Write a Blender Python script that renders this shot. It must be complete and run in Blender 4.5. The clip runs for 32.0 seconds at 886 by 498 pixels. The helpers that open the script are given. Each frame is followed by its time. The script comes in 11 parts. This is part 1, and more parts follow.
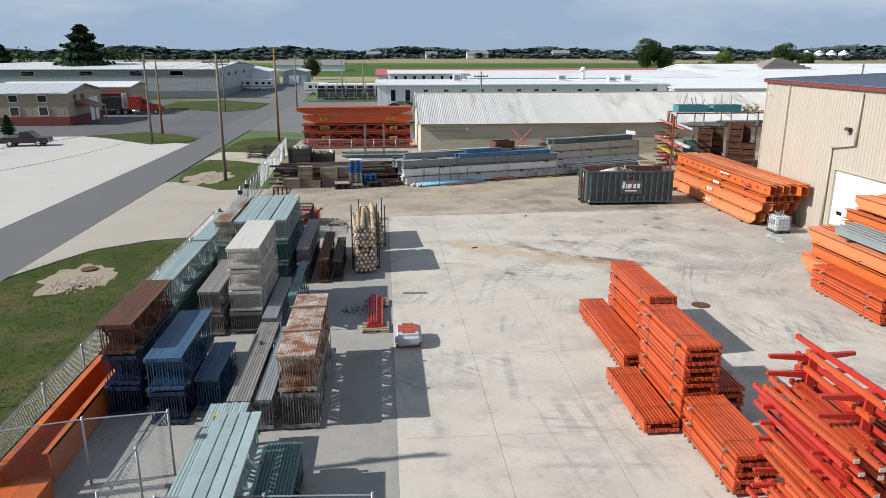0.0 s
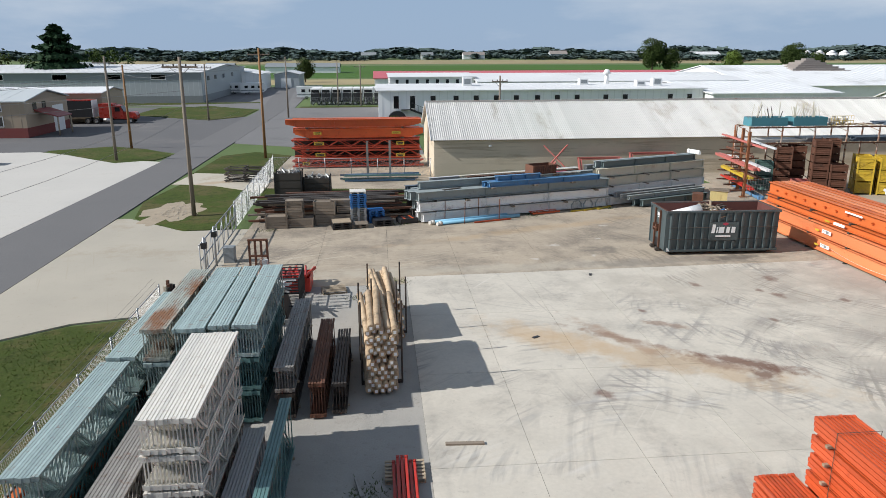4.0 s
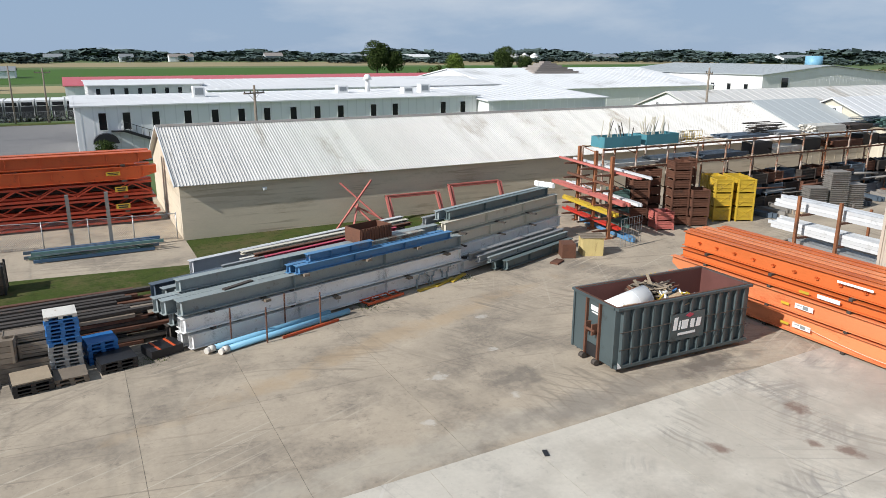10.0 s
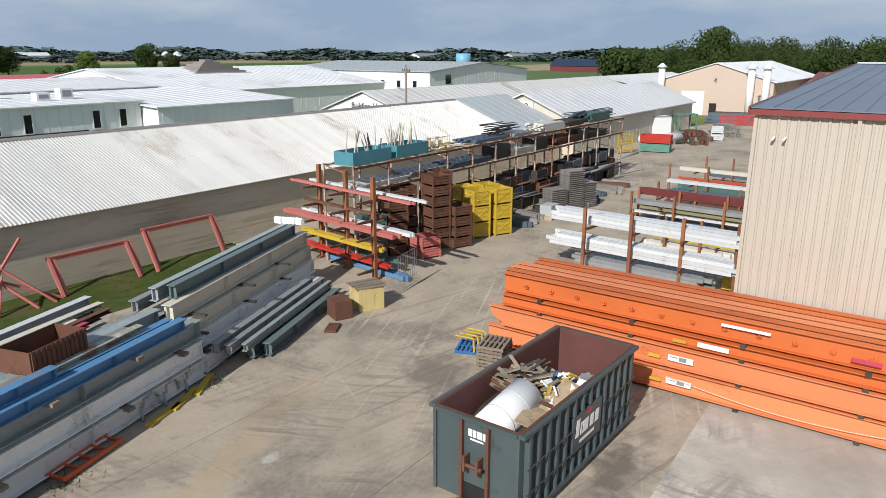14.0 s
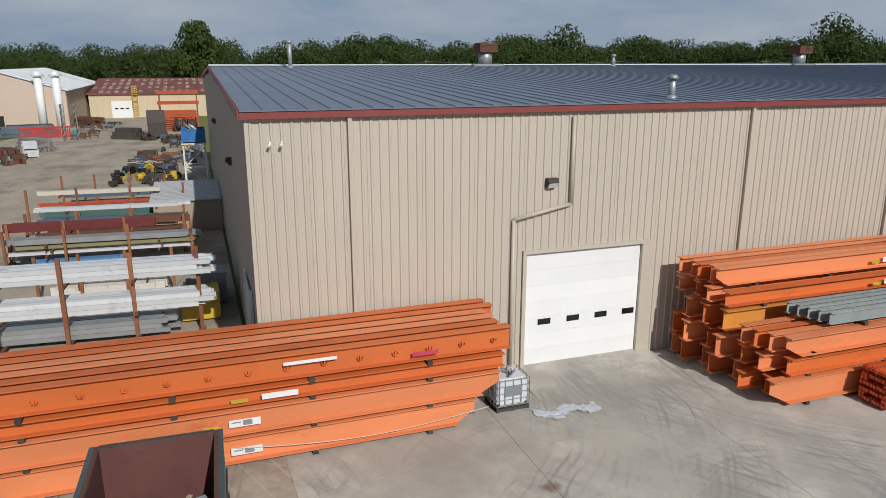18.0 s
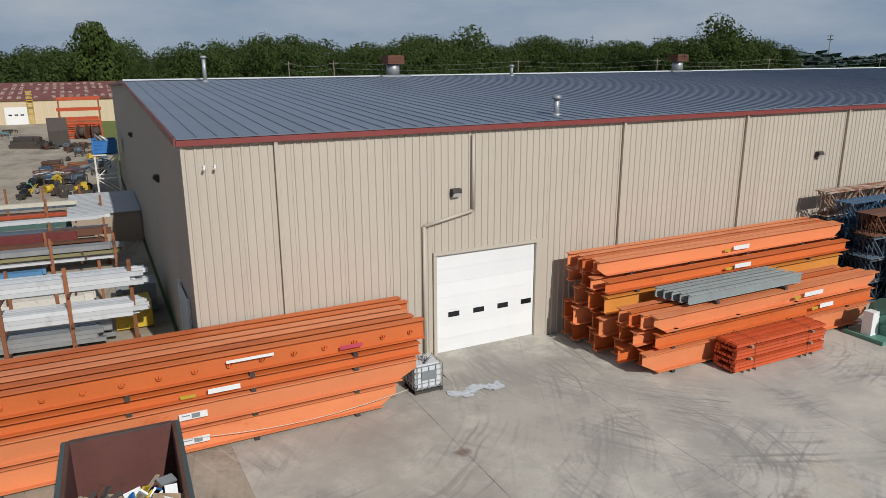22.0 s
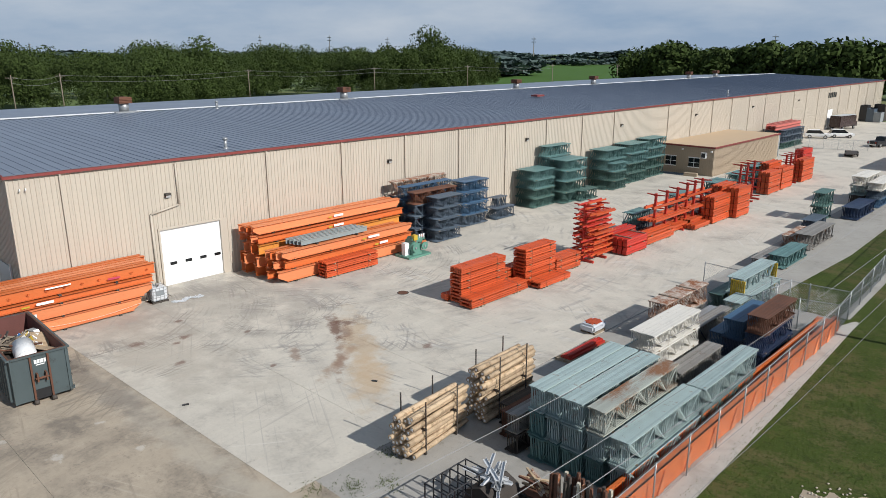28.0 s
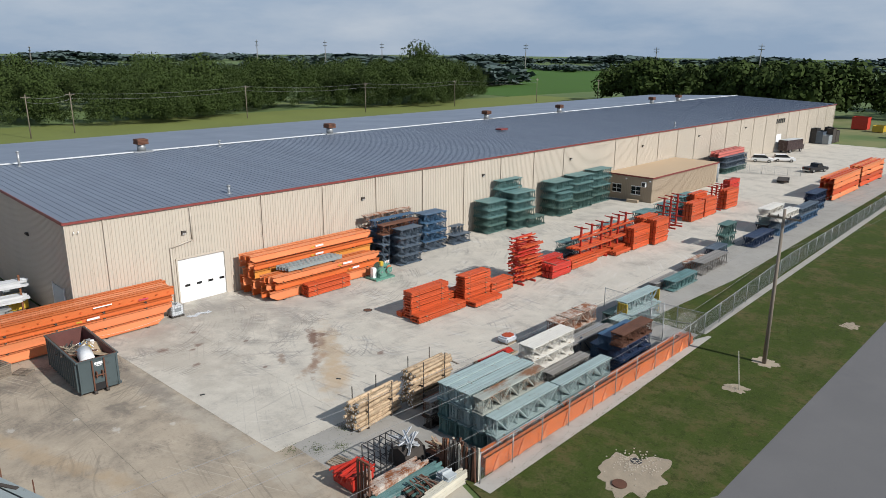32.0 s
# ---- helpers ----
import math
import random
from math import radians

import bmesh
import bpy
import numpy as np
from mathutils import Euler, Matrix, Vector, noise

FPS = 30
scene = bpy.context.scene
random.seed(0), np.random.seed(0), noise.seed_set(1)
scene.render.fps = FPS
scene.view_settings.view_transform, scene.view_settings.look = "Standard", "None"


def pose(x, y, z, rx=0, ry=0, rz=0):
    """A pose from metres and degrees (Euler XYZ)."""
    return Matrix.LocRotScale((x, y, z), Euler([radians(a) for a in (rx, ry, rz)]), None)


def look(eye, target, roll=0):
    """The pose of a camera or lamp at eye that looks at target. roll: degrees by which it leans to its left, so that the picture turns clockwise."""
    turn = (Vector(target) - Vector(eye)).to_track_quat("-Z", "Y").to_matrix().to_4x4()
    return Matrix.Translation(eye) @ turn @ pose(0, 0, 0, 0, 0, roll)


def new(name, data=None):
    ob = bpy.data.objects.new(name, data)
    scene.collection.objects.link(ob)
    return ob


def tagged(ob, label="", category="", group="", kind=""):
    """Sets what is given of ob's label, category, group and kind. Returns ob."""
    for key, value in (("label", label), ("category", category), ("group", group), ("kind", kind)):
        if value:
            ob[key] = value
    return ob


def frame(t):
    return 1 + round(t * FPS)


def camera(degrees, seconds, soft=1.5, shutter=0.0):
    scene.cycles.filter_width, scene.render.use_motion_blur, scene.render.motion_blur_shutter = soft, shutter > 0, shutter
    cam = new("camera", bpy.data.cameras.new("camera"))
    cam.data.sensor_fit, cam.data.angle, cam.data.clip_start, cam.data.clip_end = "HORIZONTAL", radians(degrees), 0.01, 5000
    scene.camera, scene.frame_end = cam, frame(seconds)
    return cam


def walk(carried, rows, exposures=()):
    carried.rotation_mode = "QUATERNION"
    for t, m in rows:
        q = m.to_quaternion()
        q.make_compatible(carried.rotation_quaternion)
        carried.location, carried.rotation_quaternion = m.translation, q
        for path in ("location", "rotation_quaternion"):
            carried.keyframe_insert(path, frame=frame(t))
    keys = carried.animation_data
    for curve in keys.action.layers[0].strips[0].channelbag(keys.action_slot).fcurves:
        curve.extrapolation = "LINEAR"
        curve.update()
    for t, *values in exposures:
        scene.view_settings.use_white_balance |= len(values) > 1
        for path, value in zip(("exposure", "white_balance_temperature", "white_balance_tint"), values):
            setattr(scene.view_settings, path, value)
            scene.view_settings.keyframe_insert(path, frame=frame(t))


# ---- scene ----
EXPOSURES = [(0.0, 0.25), (9.0, 0.25), (13.0, 0.15), (16.0, -0.08), (19.0, -0.44), (23.0, -0.33), (26.0, -0.1), (29.0, 0.06), (32.0, 0.03)]
cam = camera(64.11, 32.0, 0.7)
PATH = [
    (0, 1.749, 0.123, 11.659, 74.276, -0.006, -4.728),
    (0.5, 1.606, 1.950, 11.638, 74.303, 0.011, -4.814),
    (1, 1.466, 3.777, 11.612, 74.324, 0.002, -4.882),
    (1.5, 1.323, 5.580, 11.602, 74.342, 0.045, -4.924),
    (2, 1.200, 7.335, 11.608, 74.333, 0.072, -4.974),
    (2.5, 1.072, 9.070, 11.631, 74.336, 0.101, -5.024),
    (3, 0.956, 10.792, 11.665, 74.329, 0.122, -5.085),
    (3.5, 0.836, 12.501, 11.663, 74.338, 0.127, -5.137),
    (5.5, 0.337, 19.099, 11.776, 74.311, 0.156, -6.328),
    (6, 0.249, 20.788, 11.776, 74.337, 0.143, -7.665),
    (6.5, 0.154, 22.466, 11.759, 74.353, 0.098, -9.814),
    (7, 0.079, 24.174, 11.748, 74.367, 0.048, -12.077),
    (7.5, 0.035, 25.896, 11.722, 74.407, 0.010, -14.373),
    (8, 0.036, 27.645, 11.686, 74.439, -0.069, -16.625),
    (8.5, 0.078, 29.384, 11.659, 74.469, -0.109, -18.907),
    (9, 0.142, 31.086, 11.654, 74.467, -0.121, -21.276),
    (9.5, 0.266, 32.776, 11.650, 74.487, -0.113, -24.207),
    (10, 0.418, 34.391, 11.649, 74.492, -0.107, -27.407),
    (10.5, 0.590, 35.955, 11.653, 74.499, -0.102, -30.542),
    (11, 0.857, 37.486, 11.663, 74.492, -0.083, -33.692),
    (11.5, 1.174, 38.987, 11.661, 74.499, -0.073, -37.113),
    (12, 1.571, 40.460, 11.627, 74.499, -0.068, -40.548),
    (12.5, 2.108, 41.918, 11.594, 74.493, -0.043, -44.002),
    (13, 2.732, 43.323, 11.548, 74.476, -0.060, -47.499),
    (13.5, 3.362, 44.663, 11.478, 74.438, -0.068, -51.041),
    (15.5, 6.481, 49.820, 11.071, 74.718, -0.449, -69.198),
    (16, 7.281, 50.908, 11.060, 74.814, -0.394, -76.562),
    (16.5, 8.051, 51.920, 11.055, 74.956, -0.325, -85.070),
    (17, 8.310, 52.490, 11.032, 75.073, -0.200, -93.587),
    (17.5, 8.252, 52.763, 11.025, 75.083, -0.053, -101.941),
    (18, 8.221, 52.848, 11.014, 75.133, -0.008, -109.218),
    (18.5, 8.280, 52.908, 11.056, 75.134, 0.035, -111.605),
    (19, 8.350, 52.946, 11.165, 75.117, 0.081, -112.289),
    (19.5, 8.326, 52.995, 11.321, 75.073, 0.101, -112.280),
    (20, 8.232, 53.060, 11.468, 75.012, 0.119, -112.368),
    (20.5, 7.964, 53.158, 11.632, 74.970, 0.163, -112.750),
    (21, 7.429, 53.341, 11.782, 74.956, 0.208, -113.645),
    (21.5, 6.552, 53.623, 11.943, 74.903, 0.245, -114.921),
    (22, 5.306, 54.074, 12.131, 74.858, 0.277, -116.455),
    (22.5, 3.735, 54.634, 12.315, 74.754, 0.316, -118.022),
    (23, 1.928, 55.211, 12.490, 74.649, 0.316, -119.695),
    (23.5, -0.040, 55.800, 12.713, 74.519, 0.327, -121.660),
    (24, -2.124, 56.426, 12.912, 74.410, 0.299, -123.622),
    (24.5, -4.334, 57.108, 13.117, 74.350, 0.343, -125.614),
    (25, -6.616, 57.824, 13.363, 74.328, 0.372, -127.757),
    (25.5, -8.879, 58.651, 13.768, 74.290, 0.311, -130.131),
    (26, -11.124, 59.576, 14.229, 74.278, 0.322, -132.485),
    (26.5, -13.346, 60.623, 14.760, 74.320, 0.333, -134.843),
    (28.5, -21.265, 64.849, 17.752, 74.432, 0.015, -136.187),
    (29, -22.918, 65.764, 18.513, 74.470, -0.047, -136.208),
    (29.5, -24.476, 66.642, 19.291, 74.486, -0.097, -136.235),
    (30, -25.954, 67.516, 20.066, 74.496, -0.163, -136.254),
    (30.5, -27.366, 68.375, 20.851, 74.490, -0.224, -136.269),
    (31, -28.706, 69.202, 21.662, 74.453, -0.289, -136.299),
    (31.5, -29.972, 70.019, 22.465, 74.439, -0.366, -136.342),
    (32, -31.207, 70.808, 23.263, 74.428, -0.422, -136.394),
]
walk(cam, [(t, pose(x, y, z, rx, ry, rz)) for t, x, y, z, rx, ry, rz in PATH], EXPOSURES)

# ---- world, sun ----
SUN_EL, SUN_DIR = radians(35.0), Vector((0.991, 0.134))  # the way the light travels over the ground
world = bpy.data.worlds.new("world")
scene.world = world
world.use_nodes = True
wn, wl = world.node_tree.nodes, world.node_tree.links
wn.clear()
sky = wn.new("ShaderNodeTexSky")
sky.sky_type, sky.sun_disc = "NISHITA", False
sky.sun_elevation = SUN_EL
sky.sun_rotation = math.atan2(-SUN_DIR.x, -SUN_DIR.y)
sky.air_density, sky.dust_density, sky.ozone_density = 1.0, 0.25, 1.2
bg = wn.new("ShaderNodeBackground")
out = wn.new("ShaderNodeOutputWorld")
tc = wn.new("ShaderNodeTexCoord")
mp = wn.new("ShaderNodeMapping")
mp.inputs["Scale"].default_value = (1.0, 1.0, 3.6)
cl = wn.new("ShaderNodeTexNoise")
cl.inputs["Scale"].default_value, cl.inputs["Detail"].default_value, cl.inputs["Roughness"].default_value = 2.1, 9.0, 0.56
cr = wn.new("ShaderNodeValToRGB")
cr.color_ramp.elements[0].position, cr.color_ramp.elements[1].position = 0.45, 0.69
cr.color_ramp.elements[0].color, cr.color_ramp.elements[1].color = (0, 0, 0, 1), (0.85, 0.85, 0.85, 1)
mx = wn.new("ShaderNodeMix")
mx.data_type = "RGBA"
mx.inputs["B"].default_value = (9.0, 9.8, 10.8, 1)
wl.new(tc.outputs["Generated"], mp.inputs["Vector"])
wl.new(mp.outputs["Vector"], cl.inputs["Vector"])
wl.new(cl.outputs["Fac"], cr.inputs["Fac"])
wl.new(cr.outputs["Color"], mx.inputs["Factor"])
hz = wn.new("ShaderNodeMix")  # a thin high veil over the clear sky
hz.data_type = "RGBA"
sz, hr = wn.new("ShaderNodeSeparateXYZ"), wn.new("ShaderNodeMapRange")  # thicker towards the horizon
hr.inputs["From Min"].default_value, hr.inputs["From Max"].default_value, hr.inputs["To Min"].default_value, hr.inputs["To Max"].default_value = 0.12, 0.65, 0.93, 0.25
wl.new(tc.outputs["Generated"], sz.inputs[0])
wl.new(sz.outputs["Z"], hr.inputs["Value"])
wl.new(hr.outputs["Result"], hz.inputs["Factor"])
hz.inputs["B"].default_value = (4.5, 6.2, 8.7, 1)
wl.new(sky.outputs["Color"], hz.inputs["A"])
wl.new(hz.outputs["Result"], mx.inputs["A"])
wl.new(mx.outputs["Result"], bg.inputs["Color"])
wl.new(bg.outputs["Background"], out.inputs["Surface"])
bg.inputs["Strength"].default_value = 0.060
sun = new("sun", bpy.data.lights.new("sun", "SUN"))
sun.data.energy, sun.data.angle, sun.data.color = 4.5, radians(0.55), (1.0, 0.98, 0.945)
sun.matrix_world = look((0, 0, 0), (SUN_DIR.x * math.cos(SUN_EL), SUN_DIR.y * math.cos(SUN_EL), -math.sin(SUN_EL)))
sun.location = (-60, -8, 60)


# ---- materials ----
def mat(name, col, rough=0.55, metal=0.0, var=0.16, scale=1.6, rnd=0.10, dirt=None, amount=0.5, dscale=0.7, bump=0.0, bscale=25.0, stretch=(1, 1, 1), fine=18.0):
    """Paint, metal, wood or stone: a base colour with broad and fine variation, blotches of a second colour, and relief."""
    m = bpy.data.materials.new(name)
    m.use_nodes = True
    n, l = m.node_tree.nodes, m.node_tree.links
    b = n["Principled BSDF"]
    b.inputs["Roughness"].default_value, b.inputs["Metallic"].default_value = rough, metal
    geo, mapping = n.new("ShaderNodeNewGeometry"), n.new("ShaderNodeMapping")
    mapping.inputs["Scale"].default_value = stretch
    l.new(geo.outputs["Position"], mapping.inputs["Vector"])
    info = n.new("ShaderNodeObjectInfo")

    def noise_at(s, detail=4.0, rough_=0.6):
        t = n.new("ShaderNodeTexNoise")
        t.inputs["Scale"].default_value, t.inputs["Detail"].default_value, t.inputs["Roughness"].default_value = s, detail, rough_
        l.new(mapping.outputs["Vector"], t.inputs["Vector"])
        return t

    def op(kind, a, c):
        t = n.new("ShaderNodeMath")
        t.operation = kind
        for s, v in zip(t.inputs, (a, c)):
            if isinstance(v, (int, float)):
                s.default_value = v
            else:
                l.new(v, s)
        return t.outputs[0]

    broad, grain = noise_at(scale), noise_at(fine, 3.0)
    f = op("ADD", op("MULTIPLY", op("SUBTRACT", broad.outputs["Fac"], 0.5), 2.4 * var), op("MULTIPLY", op("SUBTRACT", grain.outputs["Fac"], 0.5), 1.4 * var))
    f = op("ADD", op("ADD", f, 1.0), op("MULTIPLY", op("SUBTRACT", info.outputs["Random"], 0.5), 2 * rnd))
    scale_ = n.new("ShaderNodeVectorMath")
    scale_.operation = "SCALE"
    scale_.inputs[0].default_value = col
    l.new(f, scale_.inputs["Scale"])
    colour = scale_.outputs[0]
    if dirt:
        spots = noise_at(dscale, 7.0, 0.68)
        ramp = n.new("ShaderNodeValToRGB")
        ramp.color_ramp.elements[0].position, ramp.color_ramp.elements[1].position = max(0.02, 0.74 - 0.42 * amount), 0.86 - 0.34 * amount
        l.new(op("ADD", spots.outputs["Fac"], op("MULTIPLY", op("SUBTRACT", grain.outputs["Fac"], 0.5), 0.25)), ramp.inputs["Fac"])
        mix = n.new("ShaderNodeMix")
        mix.data_type = "RGBA"
        l.new(ramp.outputs["Color"], mix.inputs["Factor"])
        l.new(colour, mix.inputs["A"])
        mix.inputs["B"].default_value = (*dirt, 1)
        colour = mix.outputs["Result"]
    l.new(colour, b.inputs["Base Color"])
    l.new(op("ADD", op("MULTIPLY", op("SUBTRACT", broad.outputs["Fac"], 0.5), 0.35), rough), b.inputs["Roughness"])
    if bump:
        rel, bp = noise_at(bscale, 5.0), n.new("ShaderNodeBump")
        bp.inputs["Strength"].default_value, bp.inputs["Distance"].default_value = bump, 0.02
        l.new(rel.outputs["Fac"], bp.inputs["Height"])
        l.new(bp.outputs["Normal"], b.inputs["Normal"])
    return m


M = {}
RUST = (0.16, 0.055, 0.025)
M["concrete"] = mat("pale_concrete", (0.53, 0.49, 0.42), 0.85, var=0.17, scale=0.5, rnd=0.015, dirt=(0.37, 0.34, 0.295), amount=0.55, dscale=0.24, bump=0.3, bscale=40, fine=6)
M["old_concrete"] = mat("weathered_concrete", (0.388, 0.325, 0.248), 0.88, var=0.24, scale=0.45, rnd=0.03, dirt=(0.225, 0.19, 0.15), amount=0.62, dscale=0.22, bump=0.2, bscale=35, fine=6)
M["gravel"] = mat("grey_compacted_stone", (0.37, 0.352, 0.32), 0.95, var=0.2, scale=0.6, dirt=(0.25, 0.235, 0.21), amount=0.5, dscale=0.3, bump=0.6, bscale=18, fine=30)
M["asphalt"] = mat("worn_asphalt", (0.15, 0.146, 0.146), 0.9, var=0.12, scale=0.3, dirt=(0.12, 0.118, 0.12), amount=0.45, dscale=0.12, bump=0.4, bscale=40, fine=40)
M["lot"] = mat("dark_lot_asphalt", (0.10, 0.098, 0.10), 0.92, var=0.14, scale=0.2, dirt=(0.16, 0.15, 0.145), amount=0.45, dscale=0.1, bump=0.3, bscale=30)
M["pave"] = mat("white_pavement", (0.46, 0.44, 0.405), 0.85, var=0.08, scale=0.2, dirt=(0.42, 0.39, 0.35), amount=0.4, dscale=0.1, bump=0.1)
M["apron"] = mat("tan_apron_concrete", (0.44, 0.40, 0.33), 0.88, var=0.1, scale=0.3, dirt=(0.33, 0.28, 0.21), amount=0.45, dscale=0.2, bump=0.1)
M["joint"] = mat("dark_joint", (0.10, 0.095, 0.085), 0.95, var=0.2)
M["grass"] = mat("mown_grass", (0.052, 0.074, 0.016), 0.95, var=0.3, scale=0.35, dirt=(0.105, 0.092, 0.04), amount=0.62, dscale=0.25, bump=0.9, bscale=14, fine=6)
M["blade"] = mat("grass_blades", (0.072, 0.10, 0.022), 0.8, var=0.35, scale=0.4, fine=3)
M["fields"] = mat("farm_fields", (0.085, 0.13, 0.035), 0.95, var=0.35, scale=0.004, dirt=(0.25, 0.21, 0.10), amount=0.4, dscale=0.0025, fine=0.05)
M["crop"] = mat("green_crop", (0.062, 0.125, 0.028), 0.95, var=0.2, scale=0.02, bump=0.5, bscale=1.0, fine=0.5)
M["straw"] = mat("harvested_field", (0.30, 0.245, 0.125), 0.95, var=0.2, scale=0.02, fine=0.6)
M["soil"] = mat("bare_soil", (0.34, 0.28, 0.205), 0.95, var=0.25, scale=1.2, bump=0.8, bscale=6)
M["stone"] = mat("pale_rubble", (0.38, 0.33, 0.265), 0.9, var=0.2, rnd=0.3, bump=0.4)
M["wall"] = mat("beige_metal_siding", (0.49, 0.432, 0.358), 0.5, var=0.03, scale=0.4, rnd=0.02, dirt=(0.45, 0.38, 0.30), amount=0.3, dscale=0.5)
M["roof"] = mat("slate_blue_metal_roof", (0.195, 0.225, 0.28), 0.42, metal=0.2, var=0.06, scale=0.15, rnd=0.05)
M["red_trim"] = mat("dark_red_trim", (0.22, 0.045, 0.04), 0.5, var=0.08)
M["white"] = mat("white_painted_steel", (0.78, 0.78, 0.77), 0.5, var=0.05, scale=0.6, rnd=0.04)
M["white_rib"] = mat("white_metal_siding", (0.79, 0.795, 0.79), 0.55, var=0.06, scale=0.3)
M["white_roof"] = mat("white_coated_roof", (0.67, 0.675, 0.68), 0.6, var=0.07, scale=0.12, dirt=(0.48, 0.48, 0.47), amount=0.4, dscale=0.08)
M["shed_roof"] = mat("galvanised_shed_roof", (0.60, 0.585, 0.555), 0.55, metal=0.1, var=0.09, scale=0.5, rnd=0.06, dirt=(0.30, 0.25, 0.19), amount=0.36, dscale=0.35, stretch=(1, 0.35, 0.35))
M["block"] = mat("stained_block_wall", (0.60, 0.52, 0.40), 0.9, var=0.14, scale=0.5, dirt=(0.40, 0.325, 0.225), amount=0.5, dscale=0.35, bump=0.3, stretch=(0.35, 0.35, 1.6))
M["glass"] = mat("dark_glass", (0.012, 0.014, 0.016), 0.08, var=0.0, rnd=0.0)
M["rubber"] = mat("black_rubber", (0.02, 0.02, 0.02), 0.8)
M["black"] = mat("black_paint", (0.018, 0.018, 0.02), 0.45)
M["orange"] = mat("orange_rack_paint", (0.53, 0.085, 0.026), 0.45, var=0.12, scale=2, rnd=0.2, dirt=(0.36, 0.055, 0.02), amount=0.35, dscale=1.5)
M["girder"] = mat("faded_orange_girder_paint", (0.71, 0.235, 0.095), 0.5, var=0.10, scale=0.8, rnd=0.10, dirt=(0.50, 0.10, 0.03), amount=0.4, dscale=0.5, stretch=(1, 0.4, 1))
M["girder_deep"] = mat("deep_orange_girder_paint", (0.60, 0.145, 0.036), 0.5, var=0.12, scale=0.8, rnd=0.12, dirt=(0.36, 0.07, 0.02), amount=0.4, dscale=0.5, stretch=(1, 0.4, 1))
M["crane"] = mat("red_orange_crane_paint", (0.57, 0.105, 0.025), 0.5, var=0.14, scale=0.7, rnd=0.14, dirt=RUST, amount=0.38, dscale=0.6)
M["crane_red"] = mat("dull_red_lattice_and_gap_shade", (0.40, 0.052, 0.023), 0.5, var=0.14, rnd=0.14, dirt=RUST, amount=0.4, dscale=0.6)
M["red"] = mat("red_rack_paint", (0.48, 0.035, 0.022), 0.45, var=0.12, rnd=0.12, dirt=(0.30, 0.03, 0.02), amount=0.35)
M["pale_teal"] = mat("pale_teal_rack_paint", (0.315, 0.40, 0.395), 0.55, var=0.14, scale=1.2, rnd=0.14, dirt=(0.27, 0.16, 0.09), amount=0.22, dscale=0.9)
M["teal"] = mat("teal_rack_paint", (0.11, 0.21, 0.205), 0.5, var=0.12, rnd=0.12, dirt=(0.05, 0.11, 0.105), amount=0.4)
M["green"] = mat("dark_green_rack_paint", (0.072, 0.138, 0.122), 0.5, var=0.12, rnd=0.14, dirt=(0.09, 0.19, 0.16), amount=0.35)
M["navy"] = mat("navy_rack_paint", (0.022, 0.040, 0.085), 0.45, var=0.15, rnd=0.15, dirt=(0.06, 0.085, 0.13), amount=0.35)
M["blue"] = mat("blue_rack_paint", (0.05, 0.11, 0.19), 0.5, var=0.15, rnd=0.15)
M["slate"] = mat("blue_grey_rack_paint", (0.085, 0.115, 0.15), 0.5, var=0.15, rnd=0.18, dirt=(0.045, 0.06, 0.08), amount=0.4)
M["offwhite"] = mat("off_white_rack_paint", (0.66, 0.63, 0.57), 0.5, var=0.06, rnd=0.05, dirt=(0.45, 0.38, 0.30), amount=0.3)
M["rusty"] = mat("rusted_flaking_steel", (0.50, 0.44, 0.38), 0.75, var=0.15, scale=2.2, rnd=0.12, dirt=(0.235, 0.082, 0.03), amount=0.82, dscale=1.5, bump=0.3)
M["rust"] = mat("brown_rust", (0.13, 0.055, 0.032), 0.85, var=0.28, scale=2, rnd=0.2, dirt=(0.05, 0.026, 0.018), amount=0.45, bump=0.4)
M["dark_rust"] = mat("dark_weathered_steel", (0.055, 0.045, 0.038), 0.75, var=0.3, scale=2, rnd=0.25, dirt=(0.11, 0.06, 0.035), amount=0.4)
M["grey_steel"] = mat("grey_galvanised_steel", (0.36, 0.37, 0.375), 0.42, metal=0.45, var=0.12, rnd=0.12)
M["weathered"] = mat("weathered_grey_steel", (0.27, 0.255, 0.235), 0.6, metal=0.2, var=0.18, rnd=0.18, dirt=RUST, amount=0.35, dscale=1.4)
M["slate_beam"] = mat("grey_blue_beam_paint", (0.285, 0.325, 0.325), 0.5, var=0.12, rnd=0.12, dirt=(0.2, 0.23, 0.24), amount=0.4, dscale=0.7)
M["pale_beam"] = mat("pale_grey_beam_paint", (0.72, 0.72, 0.71), 0.5, var=0.09, rnd=0.10, dirt=(0.33, 0.33, 0.32), amount=0.4, dscale=0.8)
M["cream_beam"] = mat("cream_beam_paint", (0.58, 0.54, 0.44), 0.5, var=0.09, rnd=0.08, dirt=(0.33, 0.24, 0.15), amount=0.35)
M["blue_beam"] = mat("bright_blue_beam_paint", (0.085, 0.22, 0.40), 0.5, var=0.14, rnd=0.12, dirt=(0.17, 0.20, 0.22), amount=0.42, dscale=0.9)
M["pipe_blue"] = mat("sky_blue_pipe_paint", (0.19, 0.42, 0.58), 0.5, var=0.1)
M["pink"] = mat("faded_red_pink_paint", (0.50, 0.15, 0.125), 0.55, var=0.12, rnd=0.1)
M["crimson"] = mat("magenta_red_paint", (0.46, 0.05, 0.09), 0.5, var=0.12)
M["yellow"] = mat("yellow_paint", (0.53, 0.36, 0.035), 0.5, var=0.14, rnd=0.12, dirt=(0.33, 0.21, 0.07), amount=0.35)
